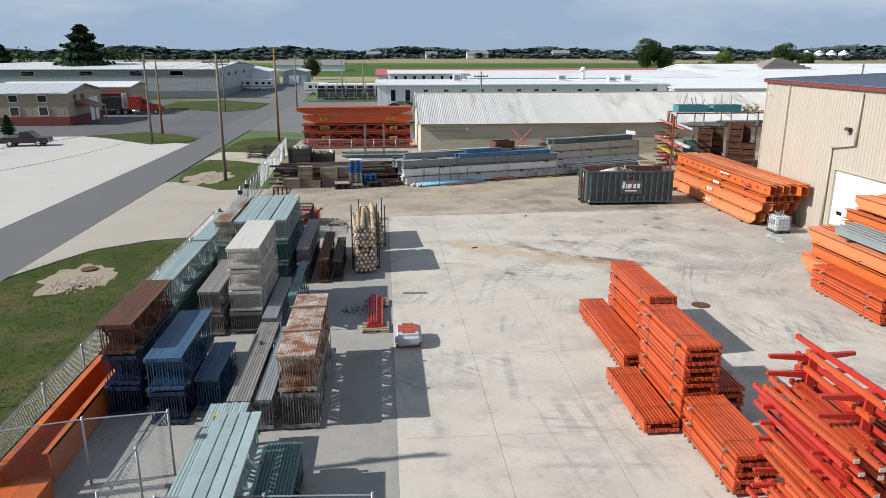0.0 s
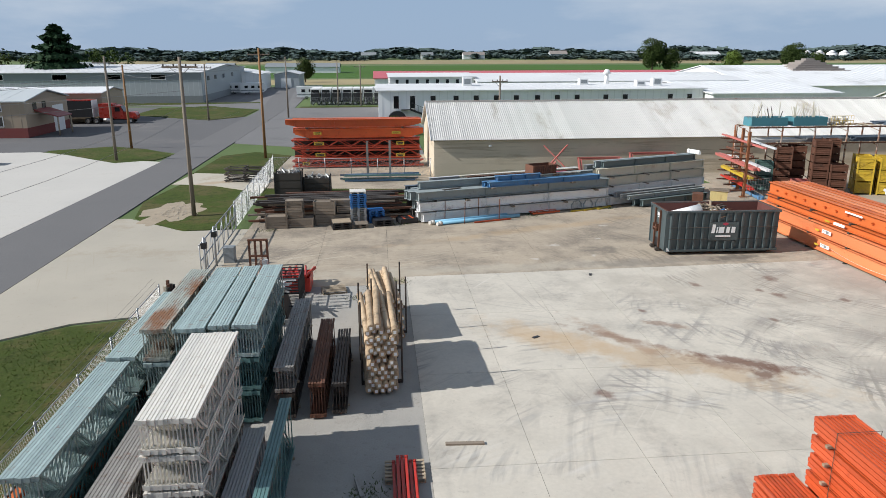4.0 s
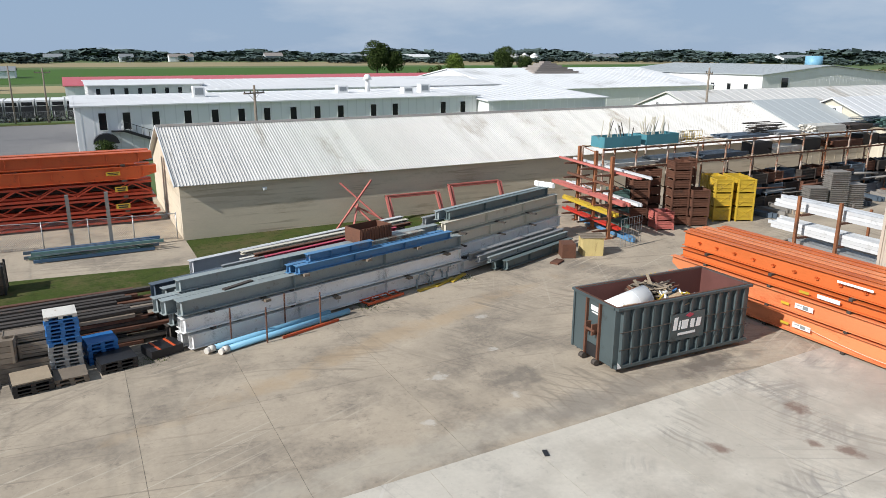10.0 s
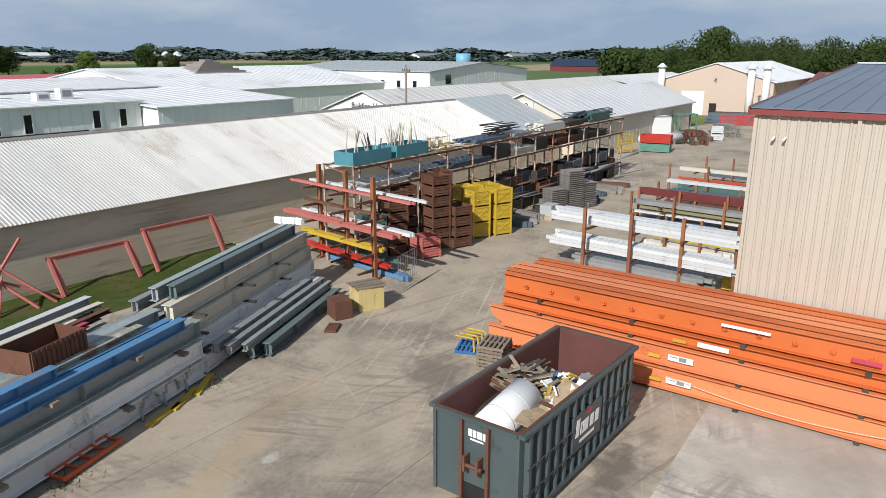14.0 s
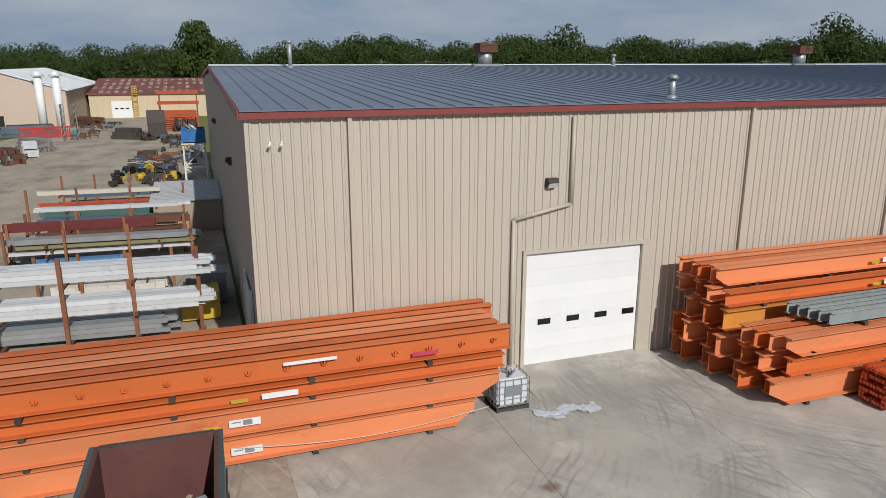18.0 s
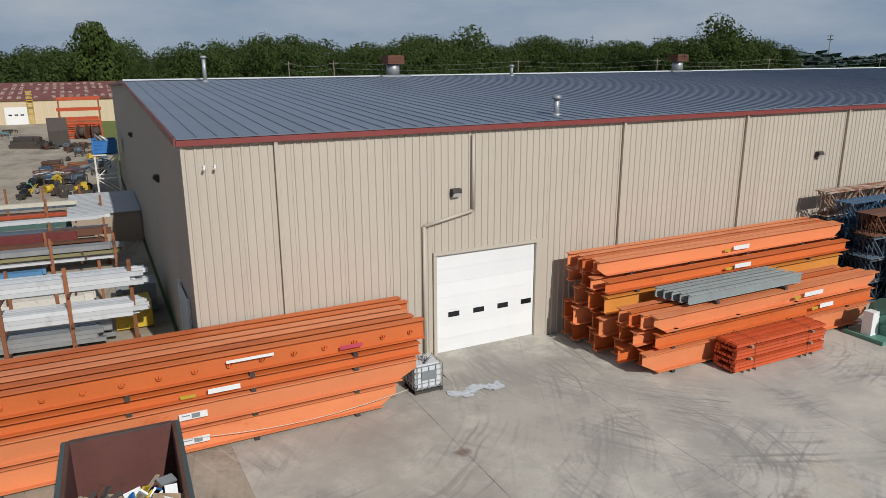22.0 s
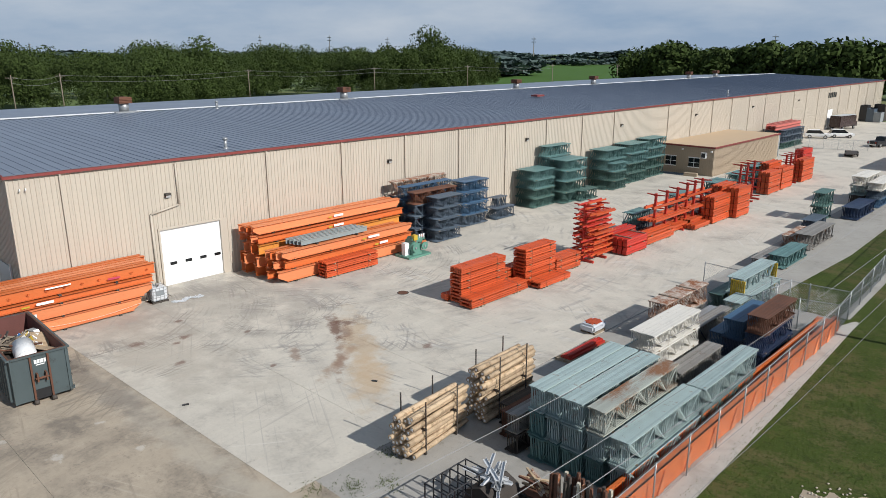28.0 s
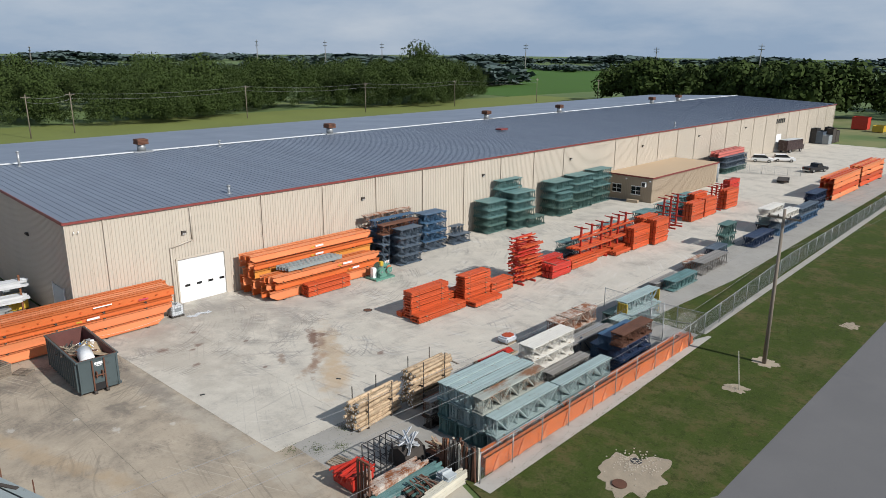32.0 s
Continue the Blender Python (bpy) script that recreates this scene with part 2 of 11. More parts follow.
M["dumpster"] = mat("dark_slate_green_container_paint", (0.066, 0.088, 0.092), 0.5, var=0.12, scale=0.9, dirt=(0.035, 0.04, 0.04), amount=0.4, dscale=1.1)
M["dump_in"] = mat("rusty_oxide_red_interior", (0.13, 0.048, 0.04), 0.8, var=0.25, scale=1.2, dirt=(0.06, 0.03, 0.026), amount=0.45)
M["pallet"] = mat("weathered_pallet_wood", (0.34, 0.27, 0.19), 0.85, var=0.2, scale=3, rnd=0.25, bump=0.3)
M["crate"] = mat("grey_crate_wood", (0.21, 0.17, 0.13), 0.85, var=0.2, scale=3, rnd=0.2, bump=0.3)
M["log"] = mat("tan_wrapped_post", (0.46, 0.34, 0.22), 0.8, var=0.22, scale=2.4, rnd=0.3, dirt=(0.27, 0.185, 0.11), amount=0.6, dscale=2.6, bump=0.25, bscale=8)
M["log_end"] = mat("dark_post_end", (0.28, 0.21, 0.145), 0.9, var=0.3, rnd=0.5)
M["pole"] = mat("grey_brown_pole_wood", (0.20, 0.165, 0.13), 0.9, var=0.18, scale=3, stretch=(1, 1, 0.15))
M["brown_pole"] = mat("brown_pole_wood", (0.26, 0.135, 0.055), 0.85, var=0.18, scale=3, stretch=(1, 1, 0.15))
M["plastic_blue"] = mat("blue_plastic_pallet", (0.03, 0.16, 0.42), 0.45, rnd=0.15)
M["clear"] = mat("milky_plastic", (0.62, 0.64, 0.66), 0.35, var=0.08)
M["tan_roof"] = mat("tan_membrane_roof", (0.50, 0.37, 0.24), 0.85, var=0.07, scale=0.3)
M["tan_wall"] = mat("tan_ribbed_siding", (0.36, 0.285, 0.205), 0.6, var=0.06)
M["brick_red"] = mat("dark_red_wainscot", (0.17, 0.035, 0.03), 0.7, var=0.12)
M["grey_wall"] = mat("pale_grey_siding", (0.42, 0.45, 0.46), 0.6, var=0.06)
M["mid_grey"] = mat("mid_grey_siding", (0.22, 0.24, 0.25), 0.6, var=0.08)
M["pinkroof"] = mat("red_pink_metal_roof", (0.48, 0.10, 0.12), 0.5, var=0.08)
M["shingle"] = mat("grey_brown_shingle", (0.26, 0.23, 0.21), 0.9, var=0.12)
M["rust_roof"] = mat("patched_rusty_roof", (0.20, 0.07, 0.055), 0.7, var=0.2, dirt=(0.115, 0.03, 0.028), amount=0.6, dscale=0.5)
M["pink_siding"] = mat("pinkish_beige_siding", (0.56, 0.44, 0.36), 0.6, var=0.04, scale=0.3, dirt=(0.48, 0.37, 0.30), amount=0.25, dscale=0.2)
M["cream_siding"] = mat("cream_painted_siding", (0.62, 0.50, 0.335), 0.6, var=0.05, scale=0.3, dirt=(0.50, 0.39, 0.26), amount=0.3, dscale=0.2)
M["corrugated"] = mat("weathered_corrugated_sheet", (0.46, 0.47, 0.475), 0.4, metal=0.35, var=0.12, scale=0.6, dirt=(0.27, 0.24, 0.2), amount=0.35, dscale=0.6)
M["dark_beam"] = mat("dark_slate_green_beam_paint", (0.115, 0.15, 0.15), 0.5, var=0.14, rnd=0.12, dirt=(0.16, 0.10, 0.06), amount=0.3, dscale=1.0)
M["pale_yellow"] = mat("worn_pale_yellow_paint", (0.56, 0.45, 0.20), 0.6, var=0.16, scale=1.5, dirt=(0.34, 0.22, 0.09), amount=0.5, dscale=2.0, stretch=(1, 1, 0.3))
M["purple"] = mat("dull_purple_panel_paint", (0.19, 0.085, 0.10), 0.55, var=0.14, rnd=0.1)
M["leaf"] = mat("broadleaf_foliage", (0.040, 0.060, 0.017), 0.95, var=0.4, scale=0.07, fine=0.5)
# paler and bluer than leaf: distance haze put into the base colour
M["leaf_haze"] = mat("haze_tinted_foliage", (0.080, 0.112, 0.104), 0.85, var=0.25, scale=0.02, fine=0.2)
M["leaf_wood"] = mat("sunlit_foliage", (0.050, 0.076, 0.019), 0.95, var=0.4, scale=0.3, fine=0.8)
M["leaf_light"] = mat("light_foliage", (0.085, 0.125, 0.025), 0.75, var=0.3, scale=0.3, fine=1.0)
M["needle"] = mat("spruce_needles", (0.018, 0.042, 0.018), 0.8, var=0.3, scale=0.4)
M["bark"] = mat("grey_brown_bark", (0.10, 0.075, 0.055), 0.95, var=0.25, scale=2, bump=0.5)
M["chrome"] = mat("bright_metal", (0.62, 0.62, 0.62), 0.25, metal=1.0, var=0.05)
M["truck_red"] = mat("red_truck_paint", (0.36, 0.035, 0.022), 0.3, var=0.05)
M["truck_dark"] = mat("dark_maroon_car_paint", (0.035, 0.016, 0.018), 0.25, var=0.05)
M["machine"] = mat("machine_green_paint", (0.10, 0.24, 0.185), 0.5, var=0.15, dirt=(0.06, 0.12, 0.1), amount=0.4)
M["film"] = mat("white_shrink_wrap", (0.50, 0.52, 0.55), 0.3, var=0.1, scale=4, bump=0.5, bscale=12)
M["wire"] = mat("dark_cable", (0.20, 0.20, 0.20), 0.6)
M["stain"] = mat("rust_stain", (0.30, 0.215, 0.15), 0.9, var=0.2, dirt=(0.15, 0.085, 0.06), amount=0.6, dscale=0.9)

M["tube_white"] = mat("white_wrapped_tube", (0.60, 0.61, 0.62), 0.4, var=0.08, rnd=0.12, dirt=(0.42, 0.42, 0.41), amount=0.35, dscale=1.2)
M["amber"] = mat("amber_orange_girder_paint", (0.60, 0.24, 0.045), 0.5, var=0.12, rnd=0.1)
M["rusty_teal"] = mat("rust_streaked_teal_paint", (0.34, 0.36, 0.32), 0.6, var=0.15, rnd=0.15, dirt=(0.22, 0.10, 0.045), amount=0.62, dscale=1.3, stretch=(1, 0.3, 1))
M["bin_blue"] = mat("teal_blue_bin_paint", (0.075, 0.25, 0.30), 0.5, var=0.14, rnd=0.1, dirt=(0.12, 0.10, 0.08), amount=0.35)
M["rust_post"] = mat("rust_orange_post_steel", (0.25, 0.095, 0.04), 0.8, var=0.25, scale=2, rnd=0.2, dirt=(0.10, 0.045, 0.025), amount=0.5)
M["olive"] = mat("olive_steel_paint", (0.22, 0.20, 0.10), 0.5, var=0.12, rnd=0.1)
M["maroon"] = mat("maroon_steel_paint", (0.16, 0.032, 0.03), 0.5, var=0.12, rnd=0.1)


M["meadow"] = mat("yellow_green_meadow", (0.13, 0.155, 0.03), 0.95, var=0.2, scale=0.05, fine=0.6)
for k_ in ("leaf", "leaf_haze", "leaf_wood", "leaf_light", "needle", "grass", "blade", "crop"):
    M[k_].node_tree.nodes["Principled BSDF"].inputs["Specular IOR Level"].default_value = 0.12


def smear(m, x, y, rx, ry, turn, colour, strength=0.7, ragged=0.9, grain=1.3):
    """A spilt stain in the surface: a ragged ellipse of another colour."""
    n, l = m.node_tree.nodes, m.node_tree.links
    b = n["Principled BSDF"]
    old = b.inputs["Base Color"].links[0].from_socket
    geo, mp_ = n.new("ShaderNodeNewGeometry"), n.new("ShaderNodeMapping")
    mp_.vector_type = "TEXTURE"
    mp_.inputs["Location"].default_value, mp_.inputs["Rotation"].default_value, mp_.inputs["Scale"].default_value = (x, y, 0), (0, 0, radians(turn)), (1.7 * rx, 1.7 * ry, 1)
    l.new(geo.outputs["Position"], mp_.inputs["Vector"])
    ln, nz, ad, mr, mx_ = n.new("ShaderNodeVectorMath"), n.new("ShaderNodeTexNoise"), n.new("ShaderNodeMath"), n.new("ShaderNodeMapRange"), n.new("ShaderNodeMix")
    ln.operation, ad.operation, mx_.data_type = "LENGTH", "MULTIPLY_ADD", "RGBA"
    nz.inputs["Scale"].default_value, nz.inputs["Detail"].default_value, nz.inputs["Roughness"].default_value = grain, 6.0, 0.62
    l.new(geo.outputs["Position"], nz.inputs["Vector"])
    l.new(mp_.outputs["Vector"], ln.inputs[0])
    l.new(nz.outputs["Fac"], ad.inputs[0])
    ad.inputs[1].default_value = 2.2 * ragged
    l.new(ln.outputs["Value"], ad.inputs[2])
    mr.inputs["From Min"].default_value, mr.inputs["From Max"].default_value = 0.75 + 1.1 * ragged, 0.25 + 1.1 * ragged
    mr.inputs["To Min"].default_value, mr.inputs["To Max"].default_value = 0.0, strength
    l.new(ad.outputs[0], mr.inputs["Value"])
    l.new(mr.outputs["Result"], mx_.inputs["Factor"])
    l.new(old, mx_.inputs["A"])
    mx_.inputs["B"].default_value = (*colour, 1)
    l.new(mx_.outputs["Result"], b.inputs["Base Color"])


def tyre_arcs(m, x, y, r0, r1, colour, strength=0.5, pitch=0.27, cover=0.52):
    """Faint rubber arcs that turning trucks leave between two radii round a point."""
    n, l = m.node_tree.nodes, m.node_tree.links
    b = n["Principled BSDF"]
    old = b.inputs["Base Color"].links[0].from_socket
    geo, mp_, ln, nz = n.new("ShaderNodeNewGeometry"), n.new("ShaderNodeMapping"), n.new("ShaderNodeVectorMath"), n.new("ShaderNodeTexNoise")
    mp_.vector_type, ln.operation = "TEXTURE", "LENGTH"
    mp_.inputs["Location"].default_value = (x, y, 0)
    l.new(geo.outputs["Position"], mp_.inputs["Vector"])
    l.new(mp_.outputs["Vector"], ln.inputs[0])
    nz.inputs["Scale"].default_value, nz.inputs["Detail"].default_value = 0.22, 5.0
    l.new(geo.outputs["Position"], nz.inputs["Vector"])

    def op(kind, a, c, d=None):
        t = n.new("ShaderNodeMath")
        t.operation = kind
        for s, v in zip(t.inputs, (a, c, d)):
            if isinstance(v, (int, float)):
                s.default_value = v
            elif v is not None:
                l.new(v, s)
        return t.outputs[0]

    def ramp(v, a, c, to=1.0):
        t = n.new("ShaderNodeMapRange")
        t.inputs["From Min"].default_value, t.inputs["From Max"].default_value, t.inputs["To Max"].default_value = a, c, to
        l.new(v, t.inputs["Value"])
        return t.outputs["Result"]

    r = op("MULTIPLY_ADD", nz.outputs["Fac"], 1.2, ln.outputs["Value"])
    sep, com, streak = n.new("ShaderNodeSeparateXYZ"), n.new("ShaderNodeCombineXYZ"), n.new("ShaderNodeTexNoise")
    l.new(mp_.outputs["Vector"], sep.inputs[0])
    l.new(op("MULTIPLY", r, 1.0 / pitch), com.inputs[0])
    l.new(op("MULTIPLY", op("ARCTAN2", sep.outputs[1], sep.outputs[0]), 1.6), com.inputs[1])
    streak.inputs["Scale"].default_value, streak.inputs["Detail"].default_value = 1.3, 4.0
    l.new(com.outputs[0], streak.inputs["Vector"])
    lines = ramp(streak.outputs["Fac"], 0.5, 0.64)
    zone = op("MULTIPLY", ramp(ln.outputs["Value"], r0, r0 + 1.5), ramp(ln.outputs["Value"], r1, r1 - 1.5))
    nz2 = n.new("ShaderNodeTexNoise")
    nz2.inputs["Scale"].default_value, nz2.inputs["Detail"].default_value = 0.35, 3.0
    l.new(geo.outputs["Position"], nz2.inputs["Vector"])
    mask = op("MULTIPLY", op("MULTIPLY", lines, zone), ramp(nz2.outputs["Fac"], cover - 0.04, cover + 0.12, strength))
    mx_ = n.new("ShaderNodeMix")
    mx_.data_type = "RGBA"
    l.new(mask, mx_.inputs["Factor"])
    l.new(old, mx_.inputs["A"])
    mx_.inputs["B"].default_value = (*colour, 1)
    l.new(mx_.outputs["Result"], b.inputs["Base Color"])


def scuffs(m, turn, colour, strength, along_=0.10, across=5.0, cut=0.62, patch=0.12, level=0.0):
    """Thin straight drag marks, all one way, here and there."""
    n, l = m.node_tree.nodes, m.node_tree.links
    b = n["Principled BSDF"]
    old = b.inputs["Base Color"].links[0].from_socket
    geo, turned, mp_, nz, where, a_, w_, both, mx_ = [n.new("ShaderNode" + k) for k in ("NewGeometry", "Mapping", "Mapping", "TexNoise", "TexNoise", "MapRange", "MapRange", "Math", "Mix")]
    turned.inputs["Rotation"].default_value = (0, 0, radians(turn))
    mp_.inputs["Scale"].default_value = (along_, across, level)
    nz.inputs["Scale"].default_value, nz.inputs["Detail"].default_value = 1.0, 3.0
    where.inputs["Scale"].default_value, where.inputs["Detail"].default_value = patch, 3.0
    l.new(geo.outputs["Position"], turned.inputs["Vector"])
    l.new(turned.outputs["Vector"], mp_.inputs["Vector"])
    l.new(mp_.outputs["Vector"], nz.inputs["Vector"])
    l.new(geo.outputs["Position"], where.inputs["Vector"])
    a_.inputs["From Min"].default_value, a_.inputs["From Max"].default_value = cut, cut + 0.06
    w_.inputs["From Min"].default_value, w_.inputs["From Max"].default_value, w_.inputs["To Max"].default_value = 0.46, 0.6, strength
    l.new(nz.outputs["Fac"], a_.inputs["Value"])
    l.new(where.outputs["Fac"], w_.inputs["Value"])
    both.operation, mx_.data_type = "MULTIPLY", "RGBA"
    l.new(a_.outputs["Result"], both.inputs[0])
    l.new(w_.outputs["Result"], both.inputs[1])
    l.new(both.outputs[0], mx_.inputs["Factor"])
    l.new(old, mx_.inputs["A"])
    mx_.inputs["B"].default_value = (*colour, 1)
    l.new(mx_.outputs["Result"], b.inputs["Base Color"])


def specks(m, size, colour, strength, cut):
    """Small pits and droppings of another colour."""
    n, l = m.node_tree.nodes, m.node_tree.links
    b = n["Principled BSDF"]
    old = b.inputs["Base Color"].links[0].from_socket
    geo, nz, a_, mx_ = [n.new("ShaderNode" + k) for k in ("NewGeometry", "TexNoise", "MapRange", "Mix")]
    nz.inputs["Scale"].default_value, nz.inputs["Detail"].default_value, nz.inputs["Roughness"].default_value = size, 4.0, 0.7
    l.new(geo.outputs["Position"], nz.inputs["Vector"])
    a_.inputs["From Min"].default_value, a_.inputs["From Max"].default_value, a_.inputs["To Max"].default_value = cut, cut + 0.09, strength
    l.new(nz.outputs["Fac"], a_.inputs["Value"])
    mx_.data_type = "RGBA"
    l.new(a_.outputs["Result"], mx_.inputs["Factor"])
    l.new(old, mx_.inputs["A"])
    mx_.inputs["B"].default_value = (*colour, 1)
    l.new(mx_.outputs["Result"], b.inputs["Base Color"])


CM, OM = M["concrete"], M["old_concrete"]
specks(CM, 1.7, (0.30, 0.275, 0.24), 0.5, 0.62)
specks(CM, 5.0, (0.27, 0.25, 0.22), 0.45, 0.64)
specks(OM, 1.5, (0.20, 0.17, 0.135), 0.55, 0.60)
specks(OM, 5.5, (0.17, 0.145, 0.115), 0.5, 0.63)
specks(OM, 0.9, (0.47, 0.41, 0.33), 0.5, 0.66)
scuffs(CM, 28, (0.36, 0.335, 0.30), 0.6)
scuffs(CM, -55, (0.60, 0.565, 0.51), 0.5)
scuffs(CM, 80, (0.33, 0.305, 0.27), 0.5)
scuffs(OM, -22, (0.52, 0.46, 0.37), 0.6, cut=0.60)
scuffs(OM, 12, (0.21, 0.175, 0.135), 0.65, cut=0.58)
scuffs(OM, -60, (0.46, 0.40, 0.32), 0.45)
for k_, c_ in (("gravel", (0.19, 0.175, 0.155)), ("apron", (0.33, 0.285, 0.22)), ("pave", (0.36, 0.34, 0.31)), ("asphalt", (0.12, 0.115, 0.115))):
    specks(M[k_], 3.0, c_, 0.5, 0.60)
scuffs(M["apron"], 70, (0.36, 0.31, 0.24), 0.6)
scuffs(M["pave"], 15, (0.38, 0.36, 0.33), 0.6)
for k_, c_ in (("pale_teal", (0.20, 0.11, 0.065)), ("weathered", (0.13, 0.06, 0.035)), ("offwhite", (0.30, 0.19, 0.11)), ("blue_beam", (0.16, 0.10, 0.07)), ("slate_beam", (0.16, 0.15, 0.14)), ("pale_beam", (0.40, 0.36, 0.31)), ("crane", (0.30, 0.05, 0.02)), ("crane_red", (0.20, 0.04, 0.02)), ("yellow", (0.22, 0.13, 0.06))):
    specks(M[k_], 3.4, c_, 0.65, 0.60)
    specks(M[k_], 11.0, c_, 0.5, 0.63)
scuffs(M["block"], 0, (0.34, 0.28, 0.20), 0.6, 0.16, 0.0, 0.54, 0.25, 4.5)
scuffs(M["block"], 0, (0.64, 0.57, 0.45), 0.5, 0.1, 0.0, 0.6, 0.3, 6.0)
specks(M["grass"], 0.35, (0.105, 0.082, 0.036), 0.6, 0.56)
specks(M["grass"], 1.6, (0.030, 0.044, 0.011), 0.65, 0.53)
specks(M["grass"], 7.0, (0.095, 0.088, 0.036), 0.6, 0.57)
smear(M["shed_roof"], 36.0, 88.2, 31.0, 0.9, 0, (0.21, 0.155, 0.07), 0.75, 1.0, 1.4)
smear(M["shed_roof"], 6.2, 85.0, 0.5, 4.6, 0, (0.25, 0.20, 0.11), 0.6, 1.0, 1.4)
smear(M["shed_roof"], 30.0, 81.2, 26.0, 0.8, 0, (0.36, 0.30, 0.21), 0.5, 1.0, 1.0)
smear(M["apron"], -14.0, 80.5, 3.0, 0.7, 30, (0.36, 0.24, 0.13), 0.5, 0.9, 1.0)
for a in ((21, 43, 2, 10), (14, 40, 1, 7), (9, 30, 3, 14), (24, 56, 3, 9)):
    tyre_arcs(CM, *a, (0.27, 0.255, 0.235), 0.8)
tyre_arcs(CM, 40, 22, 16, 38, (0.30, 0.28, 0.255), 0.7, 0.5, 0.5)
tyre_arcs(CM, 17, 8, 4, 30, (0.60, 0.58, 0.54), 0.55, 0.6, 0.52)
for a in ((29.5, 50.0, 6, 15), (29.0, 29.5, 6, 14), (20.0, 39.0, 1, 5)):
    tyre_arcs(CM, *a, (0.24, 0.222, 0.195), 0.75, 0.22, 0.46)
smear(CM, 28.0, 40.2, 2.6, 4.2, 0, (0.25, 0.235, 0.215), 0.5, 0.8)
smear(CM, 24.0, 40.5, 6.5, 5.0, 20, (0.31, 0.285, 0.25), 0.45, 0.9, 0.5)
smear(CM, 20.0, 47.6, 8.0, 2.6, 5, (0.36, 0.32, 0.265), 0.45, 0.9, 0.5)
smear(CM, 22.0, 33.0, 5.0, 4.0, 40, (0.35, 0.325, 0.29), 0.4, 0.9, 0.5)
smear(CM, 27.6, 47.0, 5.0, 4.0, 0, (0.33, 0.30, 0.26), 0.5, 0.9, 0.6)
smear(CM, 12.0, 38.6, 5.2, 1.0, 149, (0.44, 0.31, 0.18), 0.55, 0.9, 0.9)
smear(CM, 7.6, 41.4, 3.2, 1.1, 140, (0.46, 0.33, 0.20), 0.6, 0.8, 0.8)
smear(CM, 10.4, 41.4, 2.6, 0.35, 120, (0.30, 0.19, 0.12), 0.55, 0.9)
smear(CM, 14.7, 38.2, 2.2, 0.45, 150, (0.15, 0.075, 0.05), 0.85, 0.8, 1.8)
smear(CM, 15.0, 37.3, 0.8, 0.4, 40, (0.15, 0.08, 0.055), 0.8, 0.9, 1.8)
smear(CM, 13.0, 42.5, 1.2, 0.3, 150, (0.20, 0.12, 0.08), 0.6, 0.9, 1.8)
smear(CM, 10.8, 40.9, 2.4, 0.3, 140, (0.22, 0.13, 0.085), 0.65, 0.9, 1.6)
smear(CM, 13.4, 38.3, 1.2, 0.35, 140, (0.20, 0.11, 0.07), 0.6, 0.9, 1.6)
for x_, y_, r_ in ((21.2, 48.2, 0.35), (20.2, 45.6, 0.3), (19.6, 46.4, 0.2), (16.8, 47.6, 0.25), (23.0, 44.6, 0.22), (8.4, 36.2, 0.3), (18.2, 42.5, 0.18), (12.7, 44.1, 0.16)):
    smear(CM, x_, y_, r_, r_ * 1.3, 20, (0.17, 0.10, 0.075), 0.75, 0.7, 2.5)
smear(OM, 10, 51.6, 16, 0.9, 2, (0.44, 0.40, 0.33), 0.5, 0.9, 0.7)
smear(OM, 12, 60.5, 9.5, 0.7, 19, (0.40, 0.28, 0.16), 0.45, 0.9, 0.7)
smear(OM, 21.2, 52.2, 1.7, 0.6, 10, (0.07, 0.055, 0.045), 0.8, 0.9, 1.6)
smear(OM, 14.0, 54.6, 1.1, 0.8, 20, (0.12, 0.105, 0.09), 0.6, 0.9, 1.6)
smear(OM, 23.5, 60.0, 2.2, 1.1, 40, (0.10, 0.088, 0.075), 0.6, 0.9, 1.2)
smear(OM, 17.5, 51.9, 6.5, 0.9, 2, (0.19, 0.165, 0.14), 0.6, 0.9, 0.9)
for x_, y_, r_ in ((11.4, 55.9, 0.35), (13.2, 53.4, 0.22), (14.6, 57.2, 0.2), (9.6, 53.0, 0.25), (16.0, 60.6, 0.3)):
    smear(OM, x_, y_, r_, r_ * 0.8, 20, (0.60, 0.57, 0.52), 0.45, 1.0, 4.0)
for a in ((4, 52, 6, 20), (30, 66, 6, 22)):
    tyre_arcs(OM, *a, (0.19, 0.16, 0.125), 0.55, 0.3, 0.5)


# ---- building tools ----
def bm_new():
    return bmesh.new()


def box(bm, x0, x1, y0, y1, z0, z1, m=None):
    vs = [bm.verts.new((x, y, z)) for x in (x0, x1) for y in (y0, y1) for z in (z0, z1)]
    if m is not None:
        for v in vs:
            v.co = m @ v.co
    for f in ((0, 1, 3, 2), (4, 6, 7, 5), (0, 4, 5, 1), (2, 3, 7, 6), (0, 2, 6, 4), (1, 5, 7, 3)):
        bm.faces.new([vs[i] for i in f])
    return bm


